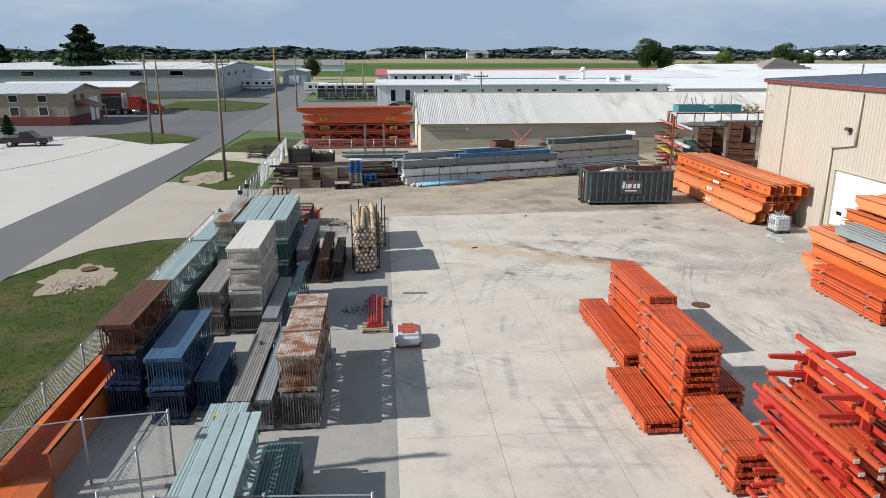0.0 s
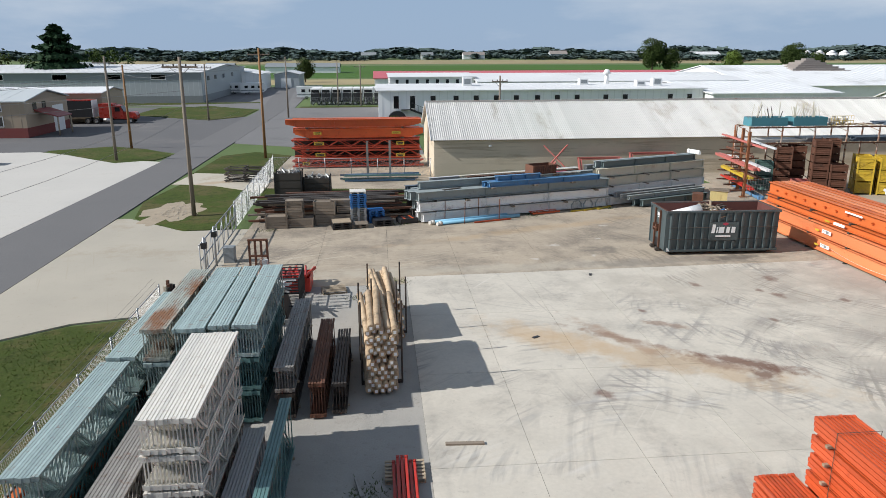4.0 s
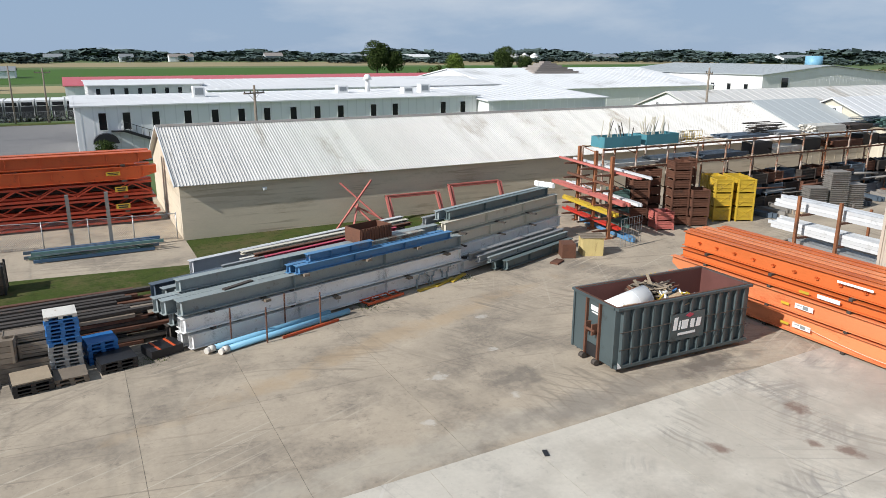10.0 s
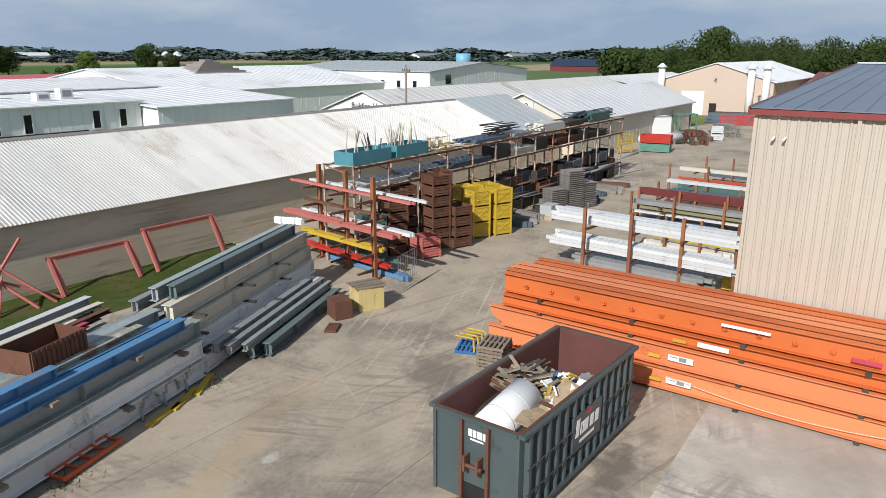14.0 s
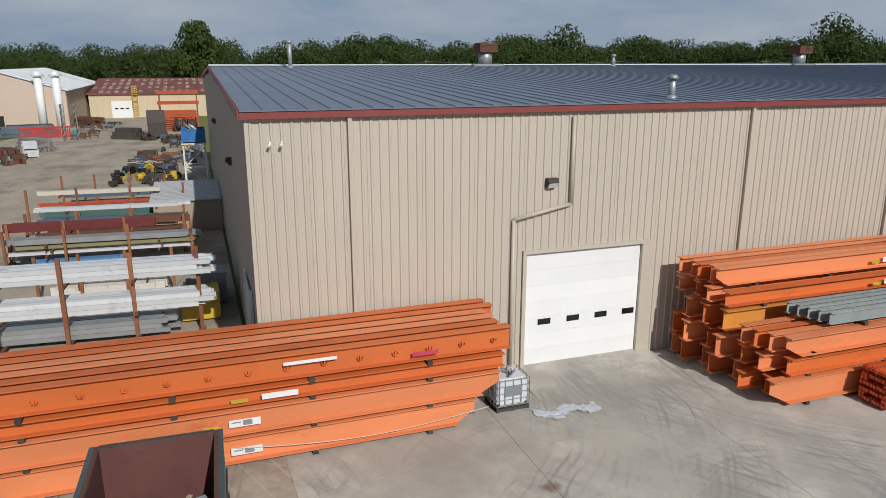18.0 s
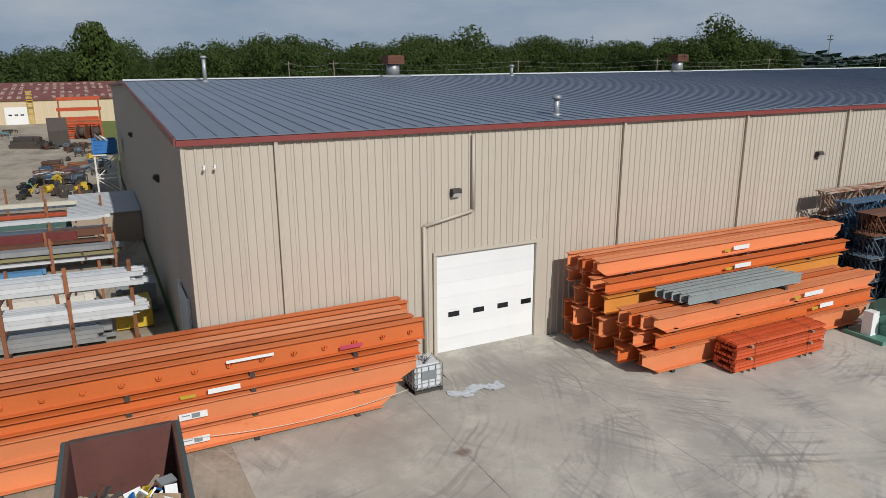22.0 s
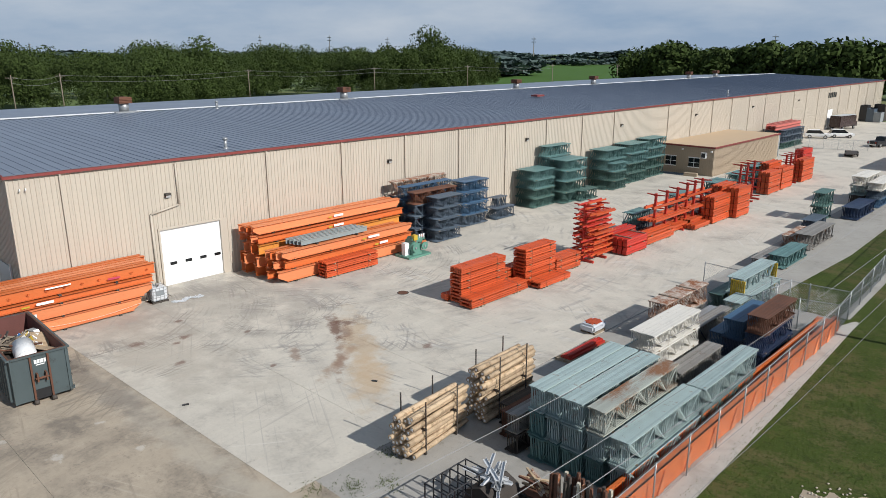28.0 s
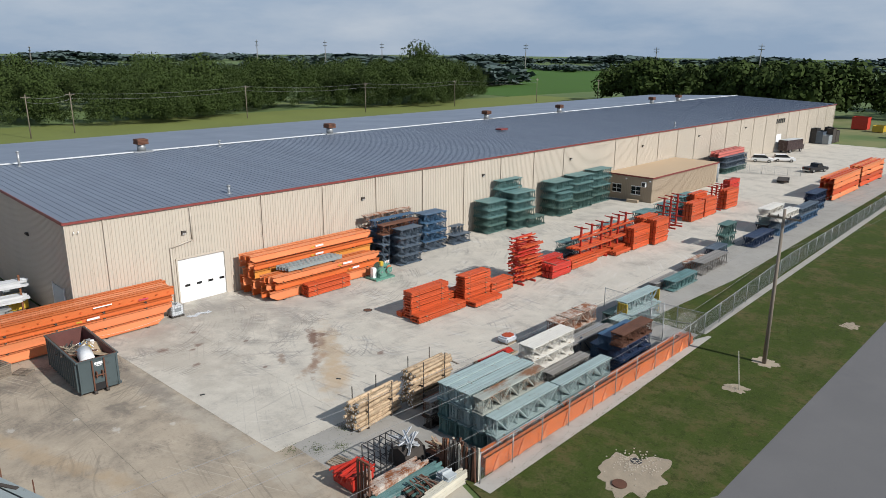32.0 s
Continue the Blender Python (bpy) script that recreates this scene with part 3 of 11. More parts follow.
def tube(bm, a, b, r, n=8, r2=None, cap=True):
    a, b = Vector(a), Vector(b)
    q = (b - a).to_track_quat("Z", "Y")
    r2 = r if r2 is None else r2
    lo = [bm.verts.new(a + q @ Vector((r * math.cos(2 * math.pi * i / n), r * math.sin(2 * math.pi * i / n), 0))) for i in range(n)]
    hi = [bm.verts.new(b + q @ Vector((r2 * math.cos(2 * math.pi * i / n), r2 * math.sin(2 * math.pi * i / n), 0))) for i in range(n)]
    for i in range(n):
        f = bm.faces.new((lo[i], lo[(i + 1) % n], hi[(i + 1) % n], hi[i]))
        f.smooth = n > 6
    if cap:
        bm.faces.new(lo[::-1])
        bm.faces.new(hi)
    return bm


def bar(bm, a, b, w, h):
    """A square bar from a to b."""
    a, b = Vector(a), Vector(b)
    q = (b - a).to_track_quat("Y", "Z").to_matrix().to_4x4()
    return box(bm, -w / 2, w / 2, 0, (b - a).length, -h / 2, h / 2, Matrix.Translation(a) @ q)


def prism(bm, pts, axis, a, b):
    """The outline pts pushed along an axis from a to b. Along y the outline is (x, z), along x (y, z), along z (x, y)."""
    put = {"x": lambda u, v, s: (s, u, v), "y": lambda u, v, s: (u, s, v), "z": lambda u, v, s: (u, v, s)}[axis]
    lo, hi = [bm.verts.new(put(u, v, a)) for u, v in pts], [bm.verts.new(put(u, v, b)) for u, v in pts]
    k = len(pts)
    for i in range(k):
        bm.faces.new((lo[i], lo[(i + 1) % k], hi[(i + 1) % k], hi[i]))
    bm.faces.new(lo[::-1])
    bm.faces.new(hi)
    return bm


def mesh_of(bm, name, material):
    bmesh.ops.recalc_face_normals(bm, faces=bm.faces)
    me = bpy.data.meshes.new(name)
    bm.to_mesh(me)
    bm.free()
    me.materials.append(material)
    return me


def part(name, bm, material, parent, label="", m=None):
    me = bm if isinstance(bm, bpy.types.Mesh) else mesh_of(bm, name, material)
    ob = new(name, me)
    ob.parent = parent
    if m is not None:
        ob.matrix_basis = m
    if label:
        tagged(ob, label)
    return ob


def thing(name, m, label, category, group="", kind=""):
    ob = new(name)
    ob.empty_display_size = 0.2
    ob.matrix_basis = m if isinstance(m, Matrix) else pose(*m)
    return tagged(ob, label, category, group, kind)


def solo(name, bm, material, label, category, group="", kind="", m=None):
    ob = part(name, bm, material, None, "", m)
    return tagged(ob, label, category, group, kind)


def raw_mesh(name, verts, faces, material):
    me = bpy.data.meshes.new(name)
    me.from_pydata(verts, [], faces)
    me.materials.append(material)
    return me


def writing(text, size, material, parent, m, name="lettering"):
    cu = bpy.data.curves.new(name, "FONT")
    cu.body, cu.size, cu.extrude, cu.align_x, cu.align_y = text, size, 0.003, "CENTER", "CENTER"
    tmp = bpy.data.objects.new(name, cu)
    me = bpy.data.meshes.new_from_object(tmp)
    bpy.data.objects.remove(tmp)
    me.materials.clear()
    me.materials.append(material)
    ob = new(name, me)
    ob.parent = parent
    ob.matrix_basis = m
    return ob


R = random.Random(7)


# ---- foliage ----
def crown_mesh(name, seed, radius, height, base, count, leaf, material, lobes=9, squash=1.0, conical=False, jitter=0.75):
    """Many small leaf clumps set on uneven lobes, with gaps."""
    g = np.random.RandomState(seed)
    if conical:
        h = g.rand(count) ** 1.3
        layer = 0.72 + 0.28 * np.sin(h * 46 + g.rand())
        rr = radius * np.minimum((1 - h) ** 0.62, 0.55 + 2.2 * h) * (0.55 + 0.45 * g.rand(count)) * layer + 0.1
        a = g.rand(count) * 6.283
        p = np.stack([rr * np.cos(a), rr * np.sin(a), base + h * height], 1)
    else:
        c = []
        for i in range(lobes):
            u = i / max(1, lobes - 1)
            ring = math.sin(math.pi * (0.18 + 0.72 * u))
            a = g.rand() * 6.283
            d = radius * 0.62 * ring * (0.5 + 0.6 * g.rand())
            c.append((d * math.cos(a), d * math.sin(a), base + height * (0.16 + 0.68 * u), radius * (0.36 + 0.24 * g.rand())))
        c = np.array(c)
        k = g.randint(0, lobes, count)
        d = g.normal(size=(count, 3))
        d /= np.linalg.norm(d, axis=1)[:, None]
        rad = c[k, 3:4] * (0.80 + 0.24 * g.rand(count, 1))
        p = c[k, :3] + d * rad * np.array([1, 1, 0.82 * squash])
    out_ = (p - np.array([0, 0, base + height * 0.3])) if conical else d
    nrm = out_ / (np.linalg.norm(out_, axis=1)[:, None] + 1e-6) * 1.3 + g.normal(size=(count, 3)) * jitter
    nrm /= np.linalg.norm(nrm, axis=1)[:, None]
    t = np.cross(nrm, g.normal(size=(count, 3)))
    t /= np.linalg.norm(t, axis=1)[:, None]
    b = np.cross(nrm, t)
    s = leaf * (0.5 + g.rand(count, 1))
    quad = np.stack([p - t * s, p + b * s * 0.62, p + t * s, p - b * s * 0.62], 1).reshape(-1, 3)
    return raw_mesh(name, quad.tolist(), np.arange(4 * count).reshape(-1, 4).tolist(), material)


def trunk_mesh(name, seed, r, height, spread, limbs=6):
    g = random.Random(seed)
    bm = bm_new()
    tube(bm, (0, 0, -0.1), (0.1, 0.05, height * 0.5), r, 8, r * 0.62)
    tube(bm, (0.1, 0.05, height * 0.5), (0, 0.1, height * 0.9), r * 0.62, 7, r * 0.2)
    for i in range(limbs):
        a = 6.283 * i / limbs + g.random()
        z = height * (0.35 + 0.4 * g.random())
        tube(bm, (0.05, 0.05, z), (spread * math.cos(a) * 0.6, spread * math.sin(a) * 0.6, z + spread * 0.55), r * 0.38, 5, r * 0.1)
    return mesh_of(bm, name, M["bark"])


TREES = {}


def tree(kind, x, y, height, label, turn=0.0, material="leaf", wide=1.0):
    key = (kind, material)
    if key not in TREES:
        s = 11 + len(TREES)
        if kind == "spruce":
            TREES[key] = (trunk_mesh("trunk", s, 0.3, 9.5, 0.8, 0), crown_mesh("crown", s, 4.6, 9.4, 0.5, 5200, 0.32, M[material], conical=True))
        else:
            TREES[key] = (trunk_mesh("trunk", s, 0.32, 8.0, 4.0), crown_mesh("crown", s, 5.0, 7.9, 2.0, 7200, 0.22, M[material], lobes=15, jitter=0.6))
    ob = thing("tree", pose(x, y, 0, 0, 0, turn), label, "tree")
    ob.scale = (wide * height / 10, wide * height / 10, height / 10)
    part("trunk", TREES[key][0], None, ob)
    part("crown", TREES[key][1], None, ob)
    return ob


def woods(name, spots, material, label, seed, leaf=0.45, count=700, wide=1.0):
    """A wood as one body of leaf clumps: spots of (x, y, height)."""
    g = np.random.RandomState(seed)
    kinds = [np.array([v.co[:] for v in crown_mesh("c", seed + i, 4.2, 8.2, 1.6, count, leaf, M[material], lobes=13, jitter=0.5).vertices]) for i in range(5)]
    verts = []
    for x, y, h in spots:
        k = kinds[g.randint(5)] * (h / 10) * np.array([wide, wide, 1.0])
        a = g.rand() * 6.283
        c, s = math.cos(a), math.sin(a)
        verts.append(np.stack([k[:, 0] * c - k[:, 1] * s + x, k[:, 0] * s + k[:, 1] * c + y, k[:, 2]], 1))
    v = np.concatenate(verts)
    me = raw_mesh(name, v.tolist(), np.arange(len(v)).reshape(-1, 4).tolist(), M[material])
    return tagged(new(name, me), label, "woods", kind="stuff")


# ---- ground, road, pavements ----
def sheet(name, outline, z, material, label, category, thick=0.05):
    return solo(name, prism(bm_new(), outline, "z", z - thick, z), material, label, category, kind="structure")


def rect(x0, x1, y0, y1):
    return [(x0, y0), (x1, y0), (x1, y1), (x0, y1)]


sheet("ground", rect(-3500, 3800, -3600, 4200), -0.09, M["fields"], "flat green and straw farmland reaching the horizon", "ground", 0.5)
sheet("lawn", [(-19.0, -150), (-2.6, -150), (-2.9, -72), (-4.2, -3), (-3.3, 14.2), (-8.2, 14.5), (-8.2, 44.6), (-10.5, 45.3), (-13.2, 44.6), (-16.1, 42.5), (-18.2, 37.5), (-19.0, 36)], -0.012, M["grass"], "mown green grass strip beside the road", "lawn", 0.2)
sheet("lawn", [(-17.2, 66.4), (-15.2, 63.8), (-12.4, 62.1), (-9.7, 62.2), (-9.6, 75), (-14, 78.5), (-17.4, 79.8), (-18.3, 72)], -0.010, M["grass"], "small green grass island by the gate", "lawn", 0.2)
sheet("lawn", [(-17.8, 86), (-9.8, 84), (-9.5, 97.5), (-14, 101), (-17.4, 98)], -0.010, M["grass"], "green grass patch round a brown pole", "lawn", 0.2)
sheet("lawn", [(-39.8, 104.6), (-34, 99), (-28, 93.6), (-24.2, 95.5), (-23.3, 100), (-28, 105), (-33.2, 108.2)], -0.010, M["grass"], "grass island between the car parks", "lawn", 0.2)
sheet("lawn", [(-46, 156), (-29.2, 143.5), (-24.3, 150), (-24, 166), (-36.3, 177.7), (-46, 172)], -0.010, M["grass"], "grass triangle beside the far junction", "lawn", 0.2)
sheet("lawn", [(6.0, 75.5), (30, 75.5), (30, 81), (6, 81)], -0.006, M["grass"], "narrow grass verge along the block shed", "lawn", 0.2)
sheet("lawn", [(-9.3, 71), (6, 69.2), (6, 75.2), (-9.3, 77)], -0.008, M["grass"], "rough grass under the stored steel", "lawn", 0.2)
sheet("lawn", [(-60, 180), (-27, 186), (-27, 189), (-60, 188)], -0.010, M["grass"], "grass strip before the grey warehouse", "lawn", 0.2)
sheet("lawn", [(-16, 170), (1.5, 170), (1.5, 173.5), (-16, 173.5)], -0.010, M["grass"], "grass strip before parked trailers", "lawn", 0.2)
sheet("road", [(-27.5, -200), (-18.7, -200), (-18.4, 60), (-18.5, 100), (-18.4, 165), (-26.2, 260), (-31.4, 260), (-23.6, 165), (-23.4, 85), (-24.2, 48), (-27.0, 28)], -0.015, M["asphalt"], "worn grey asphalt road", "road", 0.2)
sheet("pavement", [(-75, 28), (-27.1, 28), (-24.3, 48), (-23.5, 80), (-23.2, 94), (-30, 97), (-40, 103.5), (-75, 103)], -0.012, M["pave"], "broad pale concrete car park", "pavement", 0.2)
sheet("pavement", [(-75, 103), (-40, 103.6), (-33, 108.4), (-23.2, 101), (-23.4, 150), (-29, 143), (-46, 155), (-46, 175), (-75, 175)], -0.02, M["lot"], "dark asphalt car park", "pavement", 0.2)
sheet("pavement", [(-45, 178), (-24, 168), (-18.3, 110), (6, 97), (6, 170), (-17, 170), (-20, 262), (-60, 262), (-60, 189), (-28, 189), (-28, 186), (-60, 180)], -0.03, M["asphalt"], "grey asphalt yards beyond the road", "pavement", 0.2)
sheet("pavement", [(-18.4, 38.0), (-16, 43), (-13.2, 45), (-10.4, 45.7), (-8.3, 45), (-8.3, 62), (-12.6, 61.8), (-17.4, 66), (-18.3, 66)], -0.008, M["apron"], "tan concrete driveway apron", "pavement", 0.2)
sheet("pavement", [(-18.2, 79.9), (-14, 78.8), (-9.4, 75.2), (-9.4, 84), (-17.6, 86)], -0.008, M["apron"], "concrete driveway by the crane girders", "pavement", 0.2)
sheet("pavement", [(-9.3, 77), (6, 75.2), (6, 81.5), (-9.4, 84)], -0.009, M["old_concrete"], "tan concrete strip before the crane girders", "pavement", 0.2)
sheet("pavement", [(-9.8, 84), (6, 81.5), (6, 97), (-9.4, 97)], -0.009, M["old_concrete"], "weathered concrete under the crane girders", "pavement", 0.2)
sheet("pavement", [(-8.3, -150), (1.957, -150), (1.957, 49.2), (-8.3, 49.2)], -0.016, M["gravel"], "grey compacted stone strip under rack stacks", "pavement", 0.2)
sheet("pavement", [(31, 51.6), (130, 51.6), (190, 60), (190, 68), (150, 72), (110, 83), (78, 97), (31, 81)], -0.004, M["old_concrete"], "weathered concrete lane between storage racks", "pavement", 0.2)
sheet("field", rect(89, 215, -260, 150), -0.05, M["meadow"], "yellow-green meadow beside the warehouse", "field", 0.2)
sheet("field", [(215, -700), (900, -900), (900, -300), (330, -262), (215, -240)], -0.03, M["crop"], "green crop field beyond the woods", "field", 0.2)
sheet("field", [(-400, 270), (300, 285), (300, 330), (-400, 325)], -0.05, M["straw"], "straw-coloured harvested field", "field", 0.2)
sheet("field", [(-500, 345), (500, 350), (700, 620), (-600, 600)], -0.04, M["crop"], "far green crop field", "field", 0.2)
sheet("field", [(300, 290), (900, 200), (1000, 420), (320, 350)], -0.03, M["straw"], "pale straw field behind the sheds", "field", 0.2)
sheet("field", [(-300, 700), (900, 640), (1100, 900), (-300, 980)], -0.03, M["straw"], "distant straw field", "field", 0.2)


# ---- yard slabs ----
def slab_field(name, label, xs, ys, material, z):
    bed = solo(name, prism(bm_new(), rect(xs[0], xs[-1], ys[0], ys[-1]), "z", z - 0.25, z - 0.012), M["joint"], label, "pavement", kind="structure")
    for i in range(len(xs) - 1):
        for j in range(len(ys) - 1):
            w, d = xs[i + 1] - xs[i] - 0.012, ys[j + 1] - ys[j] - 0.012
            key = (name, round(w, 3), round(d, 3))
            if key not in SLABS:
                SLABS[key] = mesh_of(box(bm_new(), 0, w, 0, d, -0.1, 0), "slab", material)
            part("slab", SLABS[key], None, bed, m=pose(xs[i] + 0.006, ys[j] + 0.006, z))


SLABS = {}
slab_field("yard_pavement", "pale swept concrete yard slabs with tyre marks", [1.95, 5.08, 8.38, 11.7, 15.0, 18.3, 21.6, 24.9, 30.0], [-141.45 + 12.4 * k for k in range(9)] + [-23.65 + 6.2 * k for k in range(12)], M["concrete"], 0.0)
slab_field("old_yard_pavement", "weathered brown-stained concrete slabs", [-8.3, -3.0, 1.05, 5.0, 9.9, 14.8, 19.7, 24.6, 31.0], [49.3, 57.0, 63.1, 69.0], M["old_concrete"], -0.008)
sheet("pavement", [(-8.3, 49.15), (1.93, 49.15), (1.93, 49.3), (-8.3, 49.3)], -0.006, M["old_concrete"], "old stained concrete strip", "pavement", 0.2)
EX = [1.95, 5.08, 8.38, 11.7, 15.0, 18.3, 21.6, 24.9, 30.0]
edge = solo("yard_pavement_edge", prism(bm_new(), [(1.95, 44.55), (30.0, 44.55), (30.0, 51.25), (1.95, 50.35)], "z", -0.25, -0.012), M["joint"], "last row of pale concrete slabs by the old yard", "pavement", kind="structure")
for a, b in zip(EX[:-1], EX[1:]):
    part("slab", prism(bm_new(), [(a + 0.006, 44.556), (b - 0.006, 44.556), (b - 0.006, 50.35 + (b - 1.95) * 0.0321), (a + 0.006, 50.35 + (a - 1.95) * 0.0321)], "z", -0.1, 0.0), M["concrete"], edge)
sheet("pavement", [(6, 69.0), (31, 69.0), (31, 75.5), (6, 75.5)], -0.004, M["old_concrete"], "stained concrete under the beam piles", "pavement", 0.2)


# ---- the long beige warehouse ----
WX, WN, WS, EAVE, RIDGE = 30.0, 51.44, -158.5, 9.54, 10.62
wh = thing("warehouse", (WX, WN, 0), "long beige metal warehouse with slate-blue standing-seam roof", "warehouse", kind="structure")
length = WN - WS
D0, D1, DH = -9.27, -14.14, 4.42  # the overhead door, from the corner
for q in ((0.06, 0.3, D0, 0, 0, EAVE), (0.06, 0.3, -length + 0.24, D1, 0, EAVE), (0.06, 0.3, D1, D0, DH, EAVE), (57.7, 57.94, -length + 0.24, -0.3, 0, EAVE)):
    part("wall", box(bm_new(), *q), M["wall"], wh)
part("gable_wall", prism(bm_new(), [(0.3, 0), (57.7, 0), (57.7, EAVE), (29, RIDGE), (0.3, EAVE)], "y", -0.3, -0.06), M["wall"], wh)
part("gable_wall", prism(bm_new(), [(0.06, 0), (57.94, 0), (57.94, EAVE), (29, RIDGE), (0.06, EAVE)], "y", -length, -length + 0.24), M["wall"], wh)
part("floor", box(bm_new(), 0.3, 57.7, -length + 0.3, -0.3, -0.1, 0.02), M["concrete"], wh)
PW = 1.8288


def panel_mesh(h0, h1, w=PW):
    """A ribbed siding sheet that faces -x, as wide as w along -y."""
    bm = bm_new()
    box(bm, 0.035, 0.058, -w + 0.004, -0.004, h0, h1)
    for k in range(6):
        y = -w * (k + 0.5) / 6
        prism(bm, [(0.036, y - 0.055), (0.0, y - 0.03), (0.0, y + 0.03), (0.036, y + 0.055)], "z", h0, h1)
    return mesh_of(bm, "siding_panel", M["wall"])


full, over = panel_mesh(0.0, EAVE - 0.02), panel_mesh(DH + 0.14, EAVE - 0.02)
n_panels = int(length / PW)
for k in range(n_panels):
    a, b = -k * PW, -(k + 1) * PW
    inside = a <= D0 + 0.25 and b >= D1 - 0.25
    edge = not inside and b < D0 and a > D1
    part("siding_panel", over if inside or edge else full, None, wh, m=pose(0, a, 0))
    if edge:
        lo, hi = (max(b, D0 + 0.12), a) if a > D0 else (b, min(a, D1 - 0.12))
        if hi - lo > 0.05:
            part("siding_panel", box(bm_new(), 0.03, 0.058, lo, hi, 0, DH + 0.14), M["wall"], wh)
gable = {}
for k in range(31):
    a = 0.1 + k * PW
    z = EAVE + (RIDGE - EAVE) * (1 - abs(a + PW / 2 - 29) / 29) - 0.12
    key = round(z, 1)
    if key not in gable:
        gable[key] = panel_mesh(0.0, key)
    part("siding_panel", gable[key], None, wh, m=pose(a + PW, 0, 0, 0, 0, -90))
# standing-seam roof sheets on the slope that faces the yard, one plain sheet on the other
slope = math.atan2(RIDGE - EAVE, 29)
run = 29.35 / math.cos(slope)
bm = bm_new()
box(bm, -0.17, run - 0.35, -1.326, -0.004, 0.0, 0.03)
for y in (0.0, -0.665):
    prism(bm, [(y - 0.02, 0.028), (y + 0.02, 0.028), (y + 0.012, 0.066), (y - 0.012, 0.066)], "x", -0.17, run - 0.35)
roof_sheet = mesh_of(bm, "roof_sheet", M["roof"])
tilt = Matrix.Translation((0, 0, EAVE + 0.05)) @ Matrix.Rotation(-slope, 4, "Y")
for k in range(int(length / 1.33) + 1):
    part("roof_sheet", roof_sheet, None, wh, m=pose(0, 0.12 - 1.33 * k, 0) @ tilt)
bm = bm_new()
prism(bm, [(29, RIDGE + 0.05), (58.4, EAVE + 0.04), (58.4, EAVE + 0.09), (29, RIDGE + 0.1)], "y", -length - 0.1, 0.15)
part("roof", bm, M["roof"], wh)
part("ridge_cap", prism(bm_new(), [(28.45, RIDGE + 0.11), (29, RIDGE + 0.19), (29.55, RIDGE + 0.11), (29, RIDGE + 0.07)], "y", -length, 0.15), M["white"], wh, "white ridge cap")
part("gutter", prism(bm_new(), [(-0.18, EAVE - 0.17), (-0.02, EAVE - 0.17), (-0.02, EAVE + 0.02), (-0.18, EAVE + 0.02)], "y", -length, 0.14), M["red_trim"], wh, "dark red eave gutter")
bm = bm_new()
prism(bm, [(-0.18, EAVE - 0.17), (-0.18, EAVE + 0.11), (29, RIDGE + 0.15), (58.4, EAVE + 0.09), (58.4, EAVE - 0.17), (29, RIDGE - 0.1)], "y", 0.15, 0.21)
part("rake_trim", bm, M["red_trim"], wh, "dark red rake trim")
part("corner_trim", box(bm_new(), -0.02, 0.12, -0.1, 0.02, 0, EAVE - 0.18), M["wall"], wh)
spout = mesh_of(box(box(bm_new(), -0.12, -0.02, -0.06, 0.06, 0.15, EAVE - 0.16), -0.14, -0.01, -0.07, 0.07, 3.0, 3.06), "downspout", M["wall"])
for k in range(-1, 27):
    if k not in (0, 9):
        part("downspout", spout, None, wh, m=pose(0, 40.5 - 7.62 * k - WN + (0.2 if k == -1 else 0), 0))
# overhead door
door = thing("door_1", (WX, WN, 0), "closed white sectional overhead door with four small windows", "door", kind="structure")
for k in range(7):
    part("door_panel", box(bm_new(), 0.10, 0.16, D1 + 0.05, D0 - 0.05, 0.14 + k * 0.607, 0.743 + k * 0.607), M["white"], door)
for k in range(4):
    y = D0 - 0.62 - k * 1.19
    part("window", box(bm_new(), 0.085, 0.11, y - 0.52, y, 1.66, 1.88), M["glass"], door, "small dark door window")
bm = bm_new()
box(bm, -0.05, 0.1, D0 - 0.04, D0 + 0.1, 0, DH - 0.003)
box(bm, -0.05, 0.1, D1 - 0.1, D1 + 0.04, 0, DH - 0.003)
box(bm, -0.05, 0.1, D1 - 0.1, D0 + 0.1, DH + 0.0, DH + 0.14)
part("door_frame", bm, M["wall"], door)
part("threshold", prism(bm_new(), [(-2.6, -0.01), (0.1, -0.01), (0.1, 0.135), (-0.3, 0.12)], "y", D1 - 0.5, D0 + 0.5), M["concrete"], door, "low concrete ramp")
# conduit, wall lights, cameras
bm = bm_new()
for a, b in (((-0.09, -10.93, 9.2), (-0.09, -10.93, 6.15)), ((-0.09, -10.93, 6.15), (-0.09, -8.74, 5.72)), ((-0.09, -8.74, 5.72), (-0.09, -8.74, 0.1))):
    tube(bm, a, b, 0.07, 8)
part("drain_pipe", bm, M["wall"], wh, "beige bent drain pipe")
for y, z in ((41.3, 6.95), (19.7, 7.1), (-1.4, 7.3), (-22.3, 7.4), (-45.0, 7.4), (-68.0, 7.4), (-92.0, 7.4)):
    lamp = thing("wall_light", (WX - 0.02, y, z), "bronze wall-pack light on beige siding", "wall light", "warehouse wall lights")
    part("housing", prism(bm_new(), [(0, -0.16), (0, 0.16), (-0.2, 0.16), (-0.26, 0.02), (-0.1, -0.16)], "y", -0.2, 0.2), M["dark_rust"], lamp)
    part("lens", prism(bm_new(), [(-0.11, -0.17), (-0.262, 0.0), (-0.255, -0.01), (-0.12, -0.18)], "y", -0.17, 0.17), M["clear"], lamp, "milky lens")
